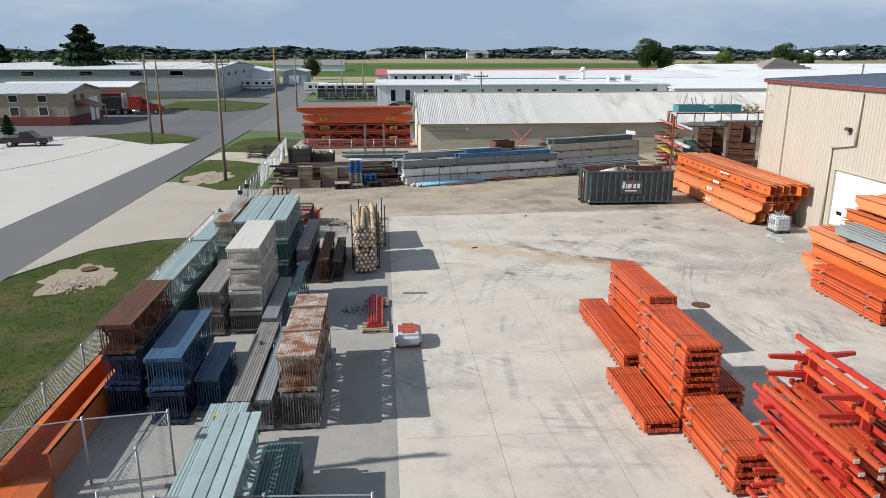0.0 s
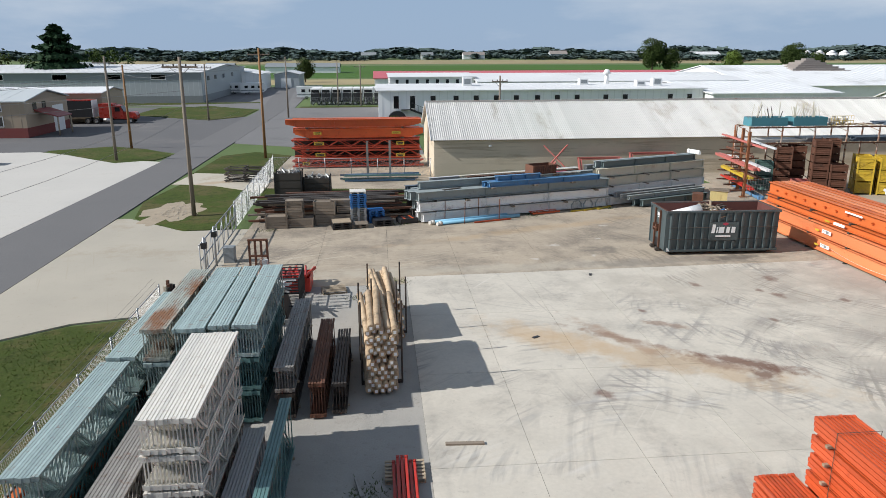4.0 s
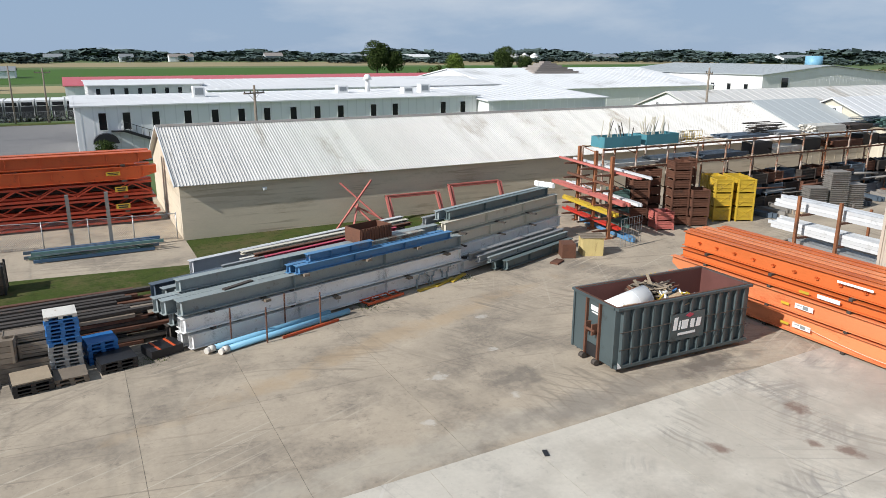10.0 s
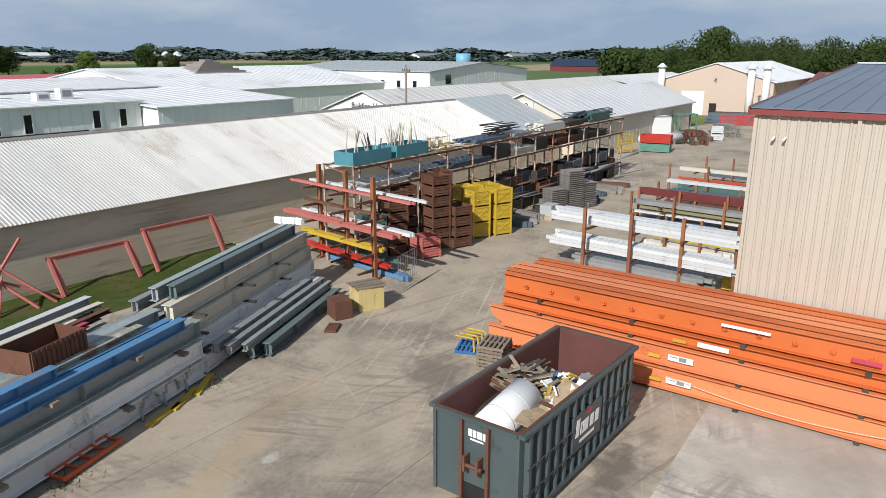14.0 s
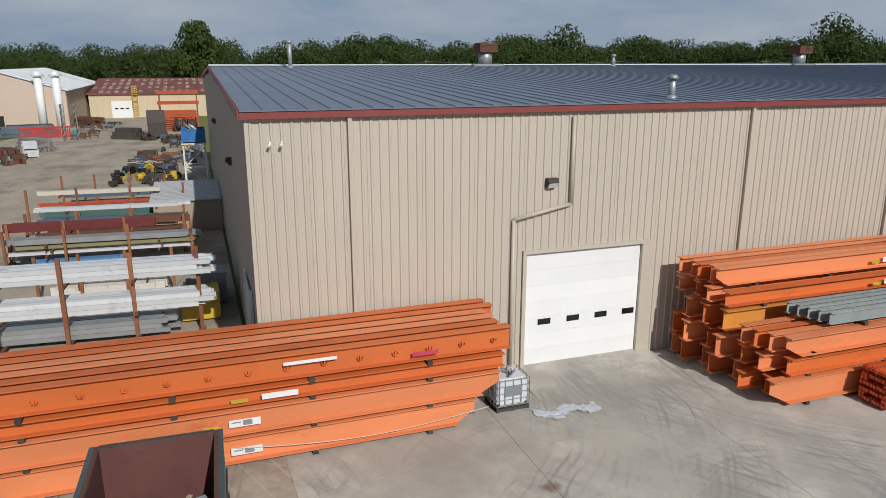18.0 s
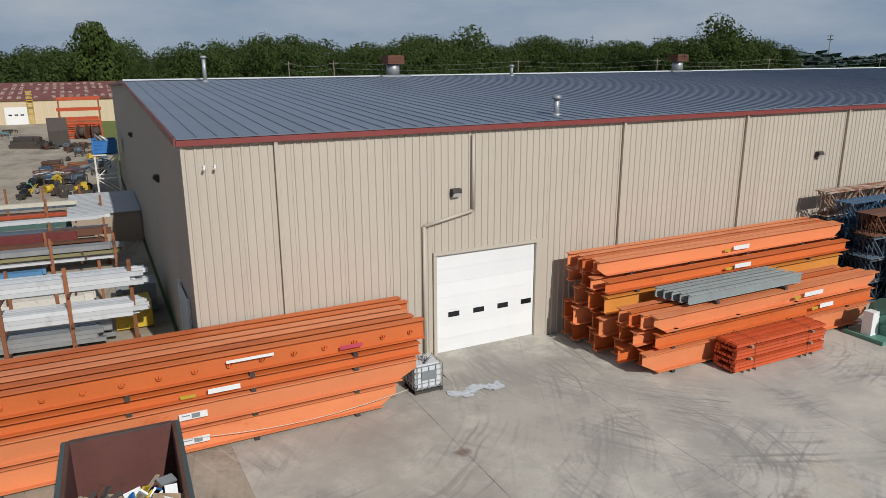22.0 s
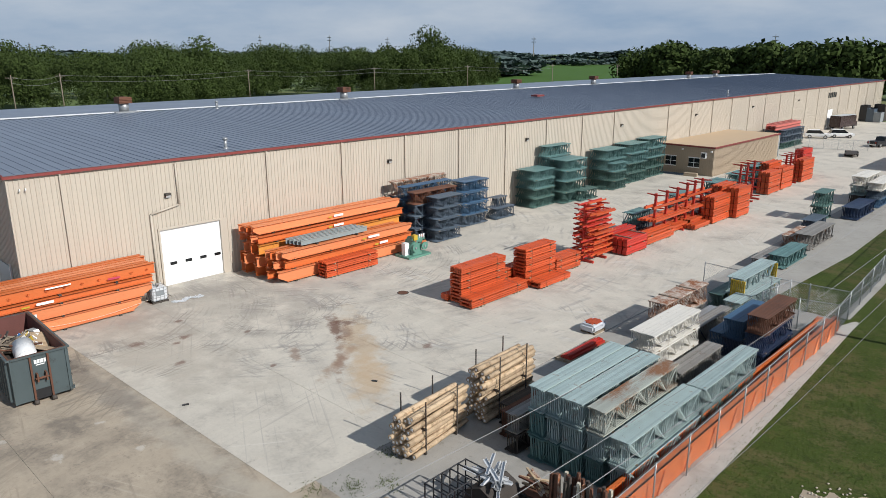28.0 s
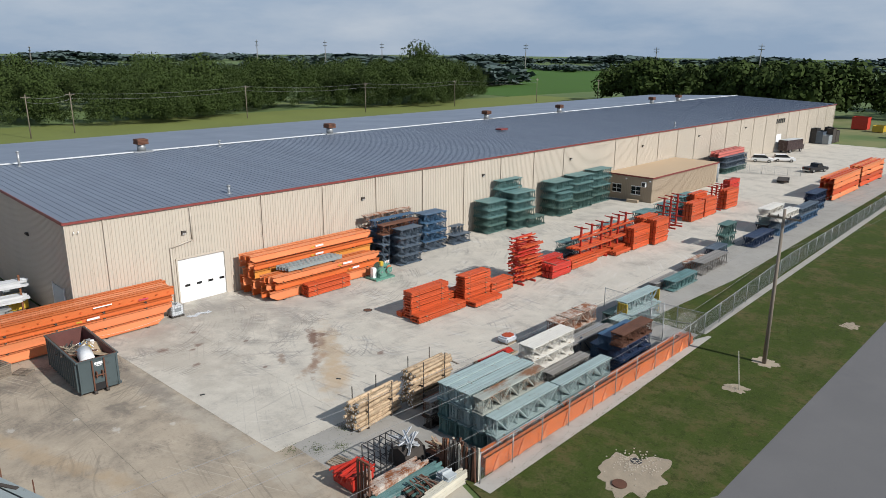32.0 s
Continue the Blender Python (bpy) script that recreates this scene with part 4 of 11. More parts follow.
for y in (50.75, 50.4):
    c = thing("security_camera", (WX - 0.02, y, 8.6), "small white security camera under the eave", "camera")
    part("bracket", box(bm_new(), -0.1, 0, -0.035, 0.035, 0.03, 0.09), M["white"], c)
    part("camera_body", tube(bm_new(), (-0.08, 0, 0.03), (-0.2, 0.05, -0.03), 0.045, 8), M["white"], c)
for x, z in ((39.6, 6.9), (57.8, 7.2)):
    lamp = thing("wall_light", pose(x, WN + 0.02, z, 0, 0, -90), "bronze wall-pack light on the shaded gable", "wall light", "warehouse wall lights")
    part("housing", prism(bm_new(), [(0, -0.16), (0, 0.16), (-0.2, 0.16), (-0.26, 0.02), (-0.1, -0.16)], "y", -0.2, 0.2), M["dark_rust"], lamp)
d2 = thing("door_2", (33.2, WN, 0), "pale grey steel personnel door in the shaded gable", "door", kind="structure")
part("door_leaf", box(bm_new(), -1.3, 1.3, 0.05, 0.09, 0, 3.4), M["grey_wall"], d2)
part("door_frame", box(box(bm_new(), -1.42, -1.3, 0.02, 0.12, 0, 3.52), 1.3, 1.42, 0.02, 0.12, 0, 3.52), M["white"], d2)
# roof vents along the ridge
for k, y in enumerate((31.8, 1.8, -36.3, -61.0, -103.0, -118.0)):
    v = thing("roof_vent", (59.0, y, RIDGE + 0.1), "rusty square roof exhaust vent on the ridge", "roof vent", "ridge vents")
    part("curb", box(bm_new(), -0.75, 0.75, -1.2, 1.2, -0.12, 0.1), M["grey_steel"], v)
    part("flue", tube(bm_new(), (0, 0, 0.1), (0, 0, 0.95), 0.52, 14), M["grey_steel"], v)
    bm = bm_new()
    for q in range(4):
        box(bm, -0.7, 0.7, -0.7, 0.7, 0.95 + q * 0.16, 1.06 + q * 0.16)
        box(bm, -0.62, 0.62, -0.62, 0.62, 1.05 + q * 0.16, 1.12 + q * 0.16)
    part("hood", bm, M["rust"], v, "rust-brown louvred hood")
for x, y, h in ((31.3, 35.6, 0.75), (57.0, 46.5, 1.6), (57, 22, 0.8), (31.5, -60, 0.8)):
    z = EAVE + (RIDGE - EAVE) * (x - 30) / 29 + 0.05
    v = thing("vent_pipe", (x, y, z), "galvanised flue pipe with a cap on the roof", "vent pipe")
    part("pipe", tube(bm_new(), (0, 0, 0), (0, 0, h), 0.13, 10), M["grey_steel"], v)
    part("cap", tube(bm_new(), (0, 0, h - 0.02), (0, 0, h + 0.14), 0.24, 10, 0.16), M["grey_steel"], v)
    part("flashing", tube(bm_new(), (0, 0, 0), (0, 0, 0.14), 0.3, 10, 0.14), M["grey_steel"], v)
v = thing("roof_hatch", (46.0, -25.0, EAVE + 0.9), "low red-brown roof hatch", "roof hatch")
part("lid", box(bm_new(), -0.6, 0.6, -0.9, 0.9, 0, 0.25), M["red_trim"], v)

# ---- tan office annex ----
AW, AL, AH = 8.5, 24.6, 4.0
an = thing("office_annex", (21.5, -33.3, 0), "low tan annex with a flat membrane roof", "annex", kind="structure")
bm = bm_new()
box(bm, 0, AW, -0.2, 0, 0, AH)
box(bm, 0, 0.2, -AL, -0.2, 0, AH)
box(bm, 0, AW, -AL - 0.2, -AL, 0, AH)
part("wall", bm, M["tan_wall"], an)
bm = bm_new()
for k in range(28):
    box(bm, 0.14 + k * 0.3, 0.2 + k * 0.3, 0, 0.03, 0, AH)
for k in range(72):
    box(bm, -0.03, 0, -0.25 - k * 0.336, -0.19 - k * 0.336, 0, AH)
part("siding_ribs", bm, M["tan_wall"], an)
part("roof", box(bm_new(), -0.15, AW, -AL - 0.3, 0.15, AH, AH + 0.12), M["tan_roof"], an, "tan flat roof")
part("roof_edge", box(box(bm_new(), -0.2, -0.15, -AL - 0.3, 0.2, AH - 0.08, AH + 0.16), -0.15, AW, 0.15, 0.2, AH - 0.08, AH + 0.16), M["red_trim"], an)
for x in (2.8, 6.3):
    w = part("window", box(bm_new(), x - 0.8, x + 0.8, 0.03, 0.06, 1.1, 2.4), M["glass"], an)
    part("frame", box(box(box(box(bm_new(), x - 0.88, x + 0.88, 0.05, 0.09, 2.38, 2.5), x - 0.88, x + 0.88, 0.05, 0.09, 1.0, 1.12), x - 0.03, x + 0.03, 0.05, 0.09, 1.12, 2.38), x - 0.8, x + 0.8, 0.05, 0.08, 1.7, 1.76), M["white"], w)
part("door", box(bm_new(), 8.0, 8.45, 0.03, 0.06, 0, 2.1), M["tan_wall"], an)
ac = part("air_unit", box(bm_new(), 1.0, 1.7, 0.03, 0.45, 2.5, 3.3), M["white"], an, "white wall-mounted air unit")
part("grille", box(bm_new(), 1.08, 1.62, 0.45, 0.47, 2.6, 3.2), M["black"], ac)
for x in (0.35, 4.6, 7.4):
    part("flood_light", box(bm_new(), x - 0.12, x + 0.12, 0.03, 0.2, 3.4, 3.6), M["white"], an)
for k in range(3):
    solo("steel_channel", box(box(bm_new(), -1.7, 1.7, -0.12, 0.12, 0, 0.04), -1.7, 1.7, -0.12, -0.08, 0.04, 0.2), M["slate"], "dark steel channel lying before the annex", "steel channel", "channels by the annex", m=pose(26.6 + 0.3 * k, -32.2 + 0.35 * k, 0.002, 0, 0, 6))
solo("timber", box(bm_new(), -0.9, 0.9, -0.35, 0.35, 0, 0.45), M["pallet"], "low stack of pale timber before the annex", "timber", m=pose(24.0, -31.9, 0, 0, 0, 12))

# ---- block shed with the ribbed roof ----
SX0, SX1, SY0, SY1, SE, SR = 5.9, 66.2, 81.0, 96.0, 3.65, 6.6
sh = thing("block_shed", (SX0, SY0, 0), "long low tan block shed with a ribbed pale metal roof", "shed", kind="structure")
bm = bm_new()
box(bm, 0, SX1 - SX0, 0, 0.25, 0, SE)
box(bm, 0, SX1 - SX0, 14.75, 15, 0, SE)
prism(bm, [(0.25, 0), (14.75, 0), (14.75, SE), (7.5, SR - 0.1), (0.25, SE)], "x", 0, 0.25)
prism(bm, [(0.25, 0), (14.75, 0), (14.75, SE), (7.5, SR - 0.1), (0.25, SE)], "x", SX1 - SX0 - 0.25, SX1 - SX0)
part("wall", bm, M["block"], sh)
pitch_ = math.atan2(SR - SE, 7.5)
run = 7.9 / math.cos(pitch_)
bm = bm_new()
box(bm, 0.002, 0.598, -0.35, run - 0.4, 0, 0.02)
for k in range(3):
    prism(bm, [(0.1 + 0.2 * k - 0.04, 0.02), (0.1 + 0.2 * k + 0.04, 0.02), (0.1 + 0.2 * k + 0.02, 0.06), (0.1 + 0.2 * k - 0.02, 0.06)], "y", -0.35, run - 0.4)
shed_sheet = mesh_of(bm, "roof_sheet", M["shed_roof"])
for k in range(int((SX1 - SX0 + 0.6) / 0.6)):
    part("roof_sheet", shed_sheet, None, sh, m=pose(-0.3 + 0.6 * k, 0, SE + 0.02) @ Matrix.Rotation(pitch_, 4, "X"))
part("roof", prism(bm_new(), [(7.5, SR + 0.02), (15.4, SE - 0.1), (15.4, SE - 0.03), (7.5, SR + 0.08)], "x", -0.3, SX1 - SX0 + 0.3), M["shed_roof"], sh)
part("ridge_cap", prism(bm_new(), [(7.2, SR - 0.02), (7.5, SR + 0.12), (7.8, SR - 0.02), (7.5, SR + 0.06)], "x", -0.3, SX1 - SX0 + 0.3), M["weathered"], sh)
part("fascia", prism(bm_new(), [(-0.4, SE - 0.13), (-0.36, SE - 0.13), (7.52, SR - 0.02), (15.4, SE - 0.13), (15.4, SE + 0.0), (7.52, SR + 0.1), (-0.4, SE + 0.0)], "x", -0.36, -0.3), M["white_roof"], sh)
lamp = thing("wall_light", pose(11.3, SY0 - 0.02, 2.95, 0, 0, 90), "round white lamp on the block wall", "wall light")
part("housing", box(bm_new(), -0.1, 0, -0.08, 0.08, -0.05, 0.08), M["white"], lamp)
part("lens", tube(bm_new(), (-0.11, -0.05, 0.02), (-0.11, 0.2, -0.02), 0.11, 10), M["white"], lamp)


# ---- rack uprights, stacked on edge ----
FRAMES = {}


def upright_mesh(length, height, pitch, material, post=0.075, lace=0.03):
    """One pallet-rack upright lying on its edge along y: two slotted posts and the zig-zag lacing between them."""
    key = (round(length, 2), round(height, 2), round(pitch, 3), material, lace)
    if key in FRAMES:
        return FRAMES[key]
    bm = bm_new()
    w, d = min(post, pitch * 0.86), 0.07
    c = [(-w / 2, 0), (w / 2, 0), (w / 2, d), (w / 2 - 0.012, d), (w / 2 - 0.012, 0.012), (-w / 2 + 0.012, 0.012), (-w / 2 + 0.012, d), (-w / 2, d)]
    prism(bm, c, "y", 0, length)
    prism(bm, [(u, height - v) for u, v in c[::-1]], "y", 0, length)
    box(bm, -w * 0.55, w * 0.55, -0.012, 0.0, -0.0, 0.13)
    box(bm, -w * 0.55, w * 0.55, -0.012, 0.0, height - 0.13, height)
    n = max(3, int(round(length / (height * 0.9))))
    step = (length - 0.3) / n
    for i in range(n):
        y = 0.15 + i * step
        bar(bm, (0, y, d), (0, y, height - d), lace, 0.03)
        a, b = (d, height - d) if i % 2 else (height - d, d)
        bar(bm, (0, y, a), (0, y + step, b), lace, 0.045)
    bar(bm, (0, length - 0.15, d), (0, length - 0.15, height - d), 0.03, 0.03)
    FRAMES[key] = mesh_of(bm, "upright", M[material])
    return FRAMES[key]


DUN = {}


def dunnage(parent, w, d, t, m, material="pallet"):
    key = (round(w, 2), round(d, 2), round(t, 2), material)
    if key not in DUN:
        DUN[key] = mesh_of(box(bm_new(), 0, w, 0, d, 0, t), "timber", M[material])
    return part("timber", DUN[key], None, parent, m=m)


def upright_stack(x0, x1, y0, y1, ztop, tiers, materials, label, turn=0.0, count=None, jitter=0.05, z0=0.0, timbers=(0.12, 0.88)):
    """Bundles of uprights, tier on tier, with timbers between."""
    th = (ztop - z0) / tiers
    L, W = y1 - y0, x1 - x0
    st = thing("upright_stack", pose((x0 + x1) / 2, (y0 + y1) / 2, z0, 0, 0, turn), label, "rack uprights", "stacked rack uprights")
    for t in range(tiers):
        name = materials[min(t, len(materials) - 1)]
        n = count or max(2, int(W / 0.085))
        pitch = W / n
        off = R.uniform(-jitter, jitter)
        for s in timbers:
            dunnage(st, W + 0.1, 0.09, 0.06, pose(-W / 2 - 0.05 + off, -L / 2 + L * s, t * th))
        me = upright_mesh(L, th - 0.065, pitch, name, pitch * 0.86 if pitch > 0.15 else 0.075, 0.03 + 0.4 * max(0.0, pitch - 0.1))
        for i in range(n):
            part("upright", me, None, st, m=pose(-W / 2 + pitch * (i + 0.5) + off, -L / 2 + R.uniform(-0.03, 0.03), t * th + 0.062))
    return st


G = "pale_teal"
upright_stack(-7.5, -6.4, 21.9, 26.5, 3.25, 3, ["navy", "navy", "rust"], "navy rack uprights in three tiers, the top one rusty brown")
upright_stack(-5.95, -4.8, 21.2, 25.5, 2.35, 2, ["navy", "blue"], "navy and blue rack uprights in two tiers")
upright_stack(-4.75, -3.95, 22.1, 25.1, 1.2, 1, ["blue"], "low bundle of blue rack uprights")
upright_stack(-8.0, -7.1, 28.9, 35.1, 2.45, 2, ["teal", G], "pale teal rack uprights in two tiers along the fence")
upright_stack(-8.0, -7.1, 35.3, 41.6, 2.5, 2, [G], "pale teal rack uprights in two tiers beside the fence gate")
upright_stack(-6.8, -5.98, 35.3, 41.6, 3.4, 3, ["teal", G, "rusty_teal"], "tall teal rack uprights with a rust-streaked top tier")
upright_stack(-5.85, -4.88, 35.2, 41.7, 3.42, 3, ["teal", G, G], "tall pale teal rack uprights in three tiers")
upright_stack(-4.80, -4.15, 35.3, 41.7, 3.45, 3, ["teal", G, G], "narrow tall pale teal rack uprights")
upright_stack(-4.08, -3.3, 35.3, 41.8, 3.45, 3, ["teal", "teal", G], "tall teal rack uprights beside darker ones")
upright_stack(-4.95, -3.6, 28.9, 34.0, 3.75, 4, ["weathered", "offwhite", "offwhite", "offwhite"], "off-white rack uprights stacked four tiers high")
upright_stack(-6.1, -5.2, 28.6, 33.4, 2.0, 2, ["weathered"], "weathered grey rack uprights in two tiers")
upright_stack(-1.75, -0.55, 20.6, 26.4, 2.56, 2, ["weathered", "rusty"], "flaking rusty rack uprights on a grey tier")
for y_ in (22.6, 24.9):
    solo("timber", box(bm_new(), -0.66, 0.66, -0.06, 0.06, 0, 0.05), M["crate"], "grey timber strip across the rusty uprights", "timber", "top timbers", m=pose(-1.15, y_, 2.56, 0, 0, 3))
upright_stack(-3.3, -2.55, 20.4, 27.0, 1.2, 1, ["weathered"], "low bundle of weathered grey uprights")
upright_stack(-2.45, -1.9, 20.6, 26.8, 1.1, 1, ["grey_steel"], "low bundle of galvanised uprights")
upright_stack(-3.6, -2.45, 12.6, 19.9, 1.4, 1, [G], "pale teal uprights bundle by the inner fence")
upright_stack(-1.75, -0.75, 12.4, 18.1, 1.05, 1, ["green"], "low bundle of dark green uprights")
upright_stack(-3.35, -2.75, 27.6, 33.0, 1.15, 1, ["grey_steel"], "flat grey uprights beside the white stack")
upright_stack(-2.45, -2.1, 28.6, 33.6, 1.75, 1, ["teal"], "single teal uprights bundle on edge")
upright_stack(-2.85, -2.2, 35.4, 42.0, 1.9, 2, ["dark_rust", "weathered"], "dark weathered uprights in two tiers")
upright_stack(-1.75, -1.2, 35.4, 41.2, 1.3, 1, ["rust"], "rusty brown uprights bundle")
upright_stack(-1.05, -0.55, 35.6, 40.4, 1.15, 1, ["dark_rust"], "low dark uprights bundle beside the wrapped posts")
# by the warehouse wall: blue-grey and green stacks
for x0, x1, y0, y1, zt, n, ms, lb in (
    (24.4, 25.9, 15.6, 19.0, 4.2, 4, ["slate"], "blue-grey uprights in four short tiers"),
    (26.0, 27.2, 14.6, 20.2, 4.6, 4, ["slate", "slate", "slate", "rust"], "blue-grey uprights with a rusty top tier"),
    (27.3, 28.2, 14.0, 20.4, 5.0, 4, ["slate", "slate", "blue"], "tall blue-grey uprights by the wall"),
    (28.3, 29.2, 13.4, 20.6, 5.4, 4, ["slate", "slate", "slate", "rusty"], "tall slate uprights with weathered top"),
    (26.6, 28.6, 9.2, 13.0, 4.6, 4, ["slate", "blue"], "blue-grey uprights stacked behind"),
    (26.4, 28.0, 5.0, 8.2, 1.2, 1, ["slate"], "low bundle of blue-grey uprights"),
    (27.0, 27.9, 5.6, 7.8, 2.2, 1, ["slate"], "short blue-grey frame pile"),
):
    upright_stack(x0, x1, y0, y1, zt, n, ms, lb, count=max(4, int((x1 - x0) / 0.2)))
for x0, x1, y0, y1, zt, n in (
    (26.9, 29.6, -3.0, 1.0, 4.2, 4), (25.9, 28.4, -8.0, -3.4, 5.0, 4), (28.5, 29.8, -8.2, -3.2, 6.4, 5), (25.2, 26.9, -9.6, -6.0, 1.3, 1),
    (27.0, 29.6, -19.0, -14.0, 5.0, 4), (26.2, 27.2, -18.0, -14.6, 3.4, 3), (27.2, 29.7, -25.0, -20.0, 5.2, 4), (27.6, 29.7, -31.0, -25.8, 5.4, 4),
):
    upright_stack(x0, x1, y0, y1, zt, n, ["green", "green", "teal"], "dark green rack uprights stacked against the warehouse", count=max(4, int((x1 - x0) / 0.3)))
# along the western grass edge
for x0, x1, y0, y1, zt, n, ms, lb in (
    (-2.9, -1.7, 11.6, 17.6, 2.3, 2, [G], "pale teal uprights with yellow posts beside"),
    (-1.6, -0.2, 0.2, 5.6, 1.1, 1, ["teal"], "low bundle of teal uprights"),
    (-0.1, 0.9, 1.6, 6.6, 0.8, 1, ["weathered"], "low grey uprights bundle"),
    (-1.2, 0.3, -8.4, -1.8, 1.4, 1, ["weathered"], "grey and rust uprights bundle"),
    (0.4, 1.4, -7.0, -2.0, 1.0, 1, ["rusty"], "low bundle of rust-streaked uprights"),
    (0.8, 2.2, -13.5, -9.6, 1.0, 1, ["slate"], "blue-grey uprights on the ground"),
    (-0.9, 0.8, -24.0, -17.4, 1.3, 1, ["navy"], "low bundle of navy uprights"),
    (1.6, 2.9, -17.6, -14.2, 3.0, 2, ["green"], "dark green frames standing two tiers high"),
    (-0.9, 0.6, -33.0, -25.8, 2.8, 3, ["blue", "slate", "offwhite"], "mixed blue and white rack frames in three tiers"),
    (0.8, 2.4, -32.0, -26.0, 3.3, 3, ["dark_rust", G, "offwhite"], "dark frames under pale ones"),
    (-0.6, 0.8, -43.0, -35.0, 2.2, 2, ["blue", "slate"], "blue rack frames in two tiers"),
    (0.4, 2.0, -50.0, -44.0, 3.0, 3, ["blue", "navy"], "blue frames in three tiers"),
):
    upright_stack(x0, x1, y0, y1, zt, n, ms, lb, count=max(4, int((x1 - x0) / 0.25)))

# ---- rack beams in strapped bundles ----
BEAMS = {}


def beam_mesh(length, w, h, material):
    """One step beam along y: a box section with a toothed end plate at each end."""
    key = (round(length, 2), round(w, 3), round(h, 3), material)
    if key not in BEAMS:
        bm = bm_new()
        prism(bm, [(0, 0), (w, 0), (w, h * 0.62), (w * 0.72, h * 0.62), (w * 0.72, h), (0, h)], "y", 0.02, length - 0.02)
        for y in (0.0, length - 0.02):
            box(bm, -0.004, w * 1.02, y, y + 0.02, -0.004, h * 1.03)
        for y in (0.09, length - 0.14):
            box(bm, w * 0.1, w * 0.5, y, y + 0.05, h, h + 0.035)
        BEAMS[key] = mesh_of(bm, "beam", M[material])
    return BEAMS[key]


PALLET = {}


def pallet_parts(ob, w, d, m, material="pallet"):
    key = (round(w, 2), round(d, 2), material)
    if key not in PALLET:
        PALLET[key] = (mesh_of(box(bm_new(), 0, w, 0, 0.1, 0.118, 0.138), "deck_board", M[material]), mesh_of(box(bm_new(), 0, 0.04, 0, d, 0.02, 0.116), "stringer", M[material]), mesh_of(box(bm_new(), 0, w, 0, 0.1, 0, 0.019), "bottom_board", M[material]))
    top, mid, low = PALLET[key]
    n = max(3, int(d / 0.165))
    for i in range(n):
        part("deck_board", top, None, ob, m=m @ pose(-w / 2, -d / 2 + (d - 0.1) * i / (n - 1), 0))
    for i in range(3):
        part("stringer", mid, None, ob, m=m @ pose(-w / 2 + (w - 0.04) * i / 2, -d / 2, 0))
        part("bottom_board", low, None, ob, m=m @ pose(-w / 2, -d / 2 + (d - 0.1) * i / 2, 0))


def beam_stack(x0, x1, y0, y1, ztop, label, material="orange", bh=0.125, bw=0.11, group="bundled rack beams", layers_per=3, strap=True, pal=True):
    L, W = y1 - y0, x1 - x0
    st = thing("beam_stack", ((x0 + x1) / 2, (y0 + y1) / 2, 0), label, "rack beams", group)
    z = 0.02
    if pal:
        for s in (0.18, 0.82):
            for k in range(3):
                dunnage(st, W + 0.05, 0.1, 0.1, pose(-W / 2 - 0.02, -L / 2 + L * s + (k - 1) * 0.35, 0.01))
        z = 0.115
    nx = max(2, int(W / bw))
    me = beam_mesh(L, W / nx * 0.75, bh - 0.012, material)
    lay = 0
    while z + bh < ztop + 0.04:
        off = R.uniform(-0.02, 0.02)
        inner = lay % layers_per not in (0, layers_per - 1) and ztop - z > 2.5 * bh
        for i in range(nx):
            if inner and 1 < i < nx - 2:
                continue
            part("beam", me, None, st, m=pose(-W / 2 + W / nx * i + off, -L / 2 + R.uniform(-0.025, 0.025), z))
        z += bh + 0.022
        lay += 1
        if lay % layers_per == 0 and z + bh < ztop:
            for s in (0.16, 0.84):
                dunnage(st, W + 0.2, 0.1, 0.075, pose(-W / 2 - 0.1, -L / 2 + L * s, z))
            z += 0.08
    # filler for the skipped inner beams, darker red to put shade in the gaps
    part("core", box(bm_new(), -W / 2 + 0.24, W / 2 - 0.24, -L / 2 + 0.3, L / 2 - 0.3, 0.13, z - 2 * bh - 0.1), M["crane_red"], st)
    if strap:
        for s in (0.2, 0.8):
            y = -L / 2 + L * s
            bm = bm_new()
            box(bm, -W / 2 - 0.03, -W / 2 - 0.025, y, y + 0.02, 0.1, z + 0.02)
            box(bm, W / 2 + 0.025, W / 2 + 0.03, y, y + 0.02, 0.1, z + 0.02)
            box(bm, -W / 2 - 0.03, W / 2 + 0.03, y, y + 0.02, z + 0.02, z + 0.025)
            part("strap", bm, M["dark_rust"], st, "thin dark steel strap")
    return st


o = "orange rack beams"
beam_stack(11.7, 12.8, 24.8, 29.6, 2.6, "tall strapped bundle of bright orange rack beams")
beam_stack(12.85, 13.5, 25.0, 29.8, 0.5, "low orange rack beams on timbers")
beam_stack(10.45, 11.6, 23.7, 29.9, 0.85, "low wide bundle of orange rack beams")
beam_stack(10.9, 12.1, 19.6, 23.4, 2.85, "tall banded bundle of orange rack beams")
beam_stack(12.15, 13.1, 19.8, 25.0, 1.35, "orange rack beams beside a taller bundle")
beam_stack(9.65, 10.8, 19.3, 23.2, 0.6, "low flat bundle of orange rack beams")
beam_stack(10.9, 12.2, 16.0, 19.4, 1.35, "loose-banded orange rack beams")
beam_stack(23.1, 24.2, 27.3, 32.5, 1.35, "flat bundle of vivid orange rack beams before the girders")
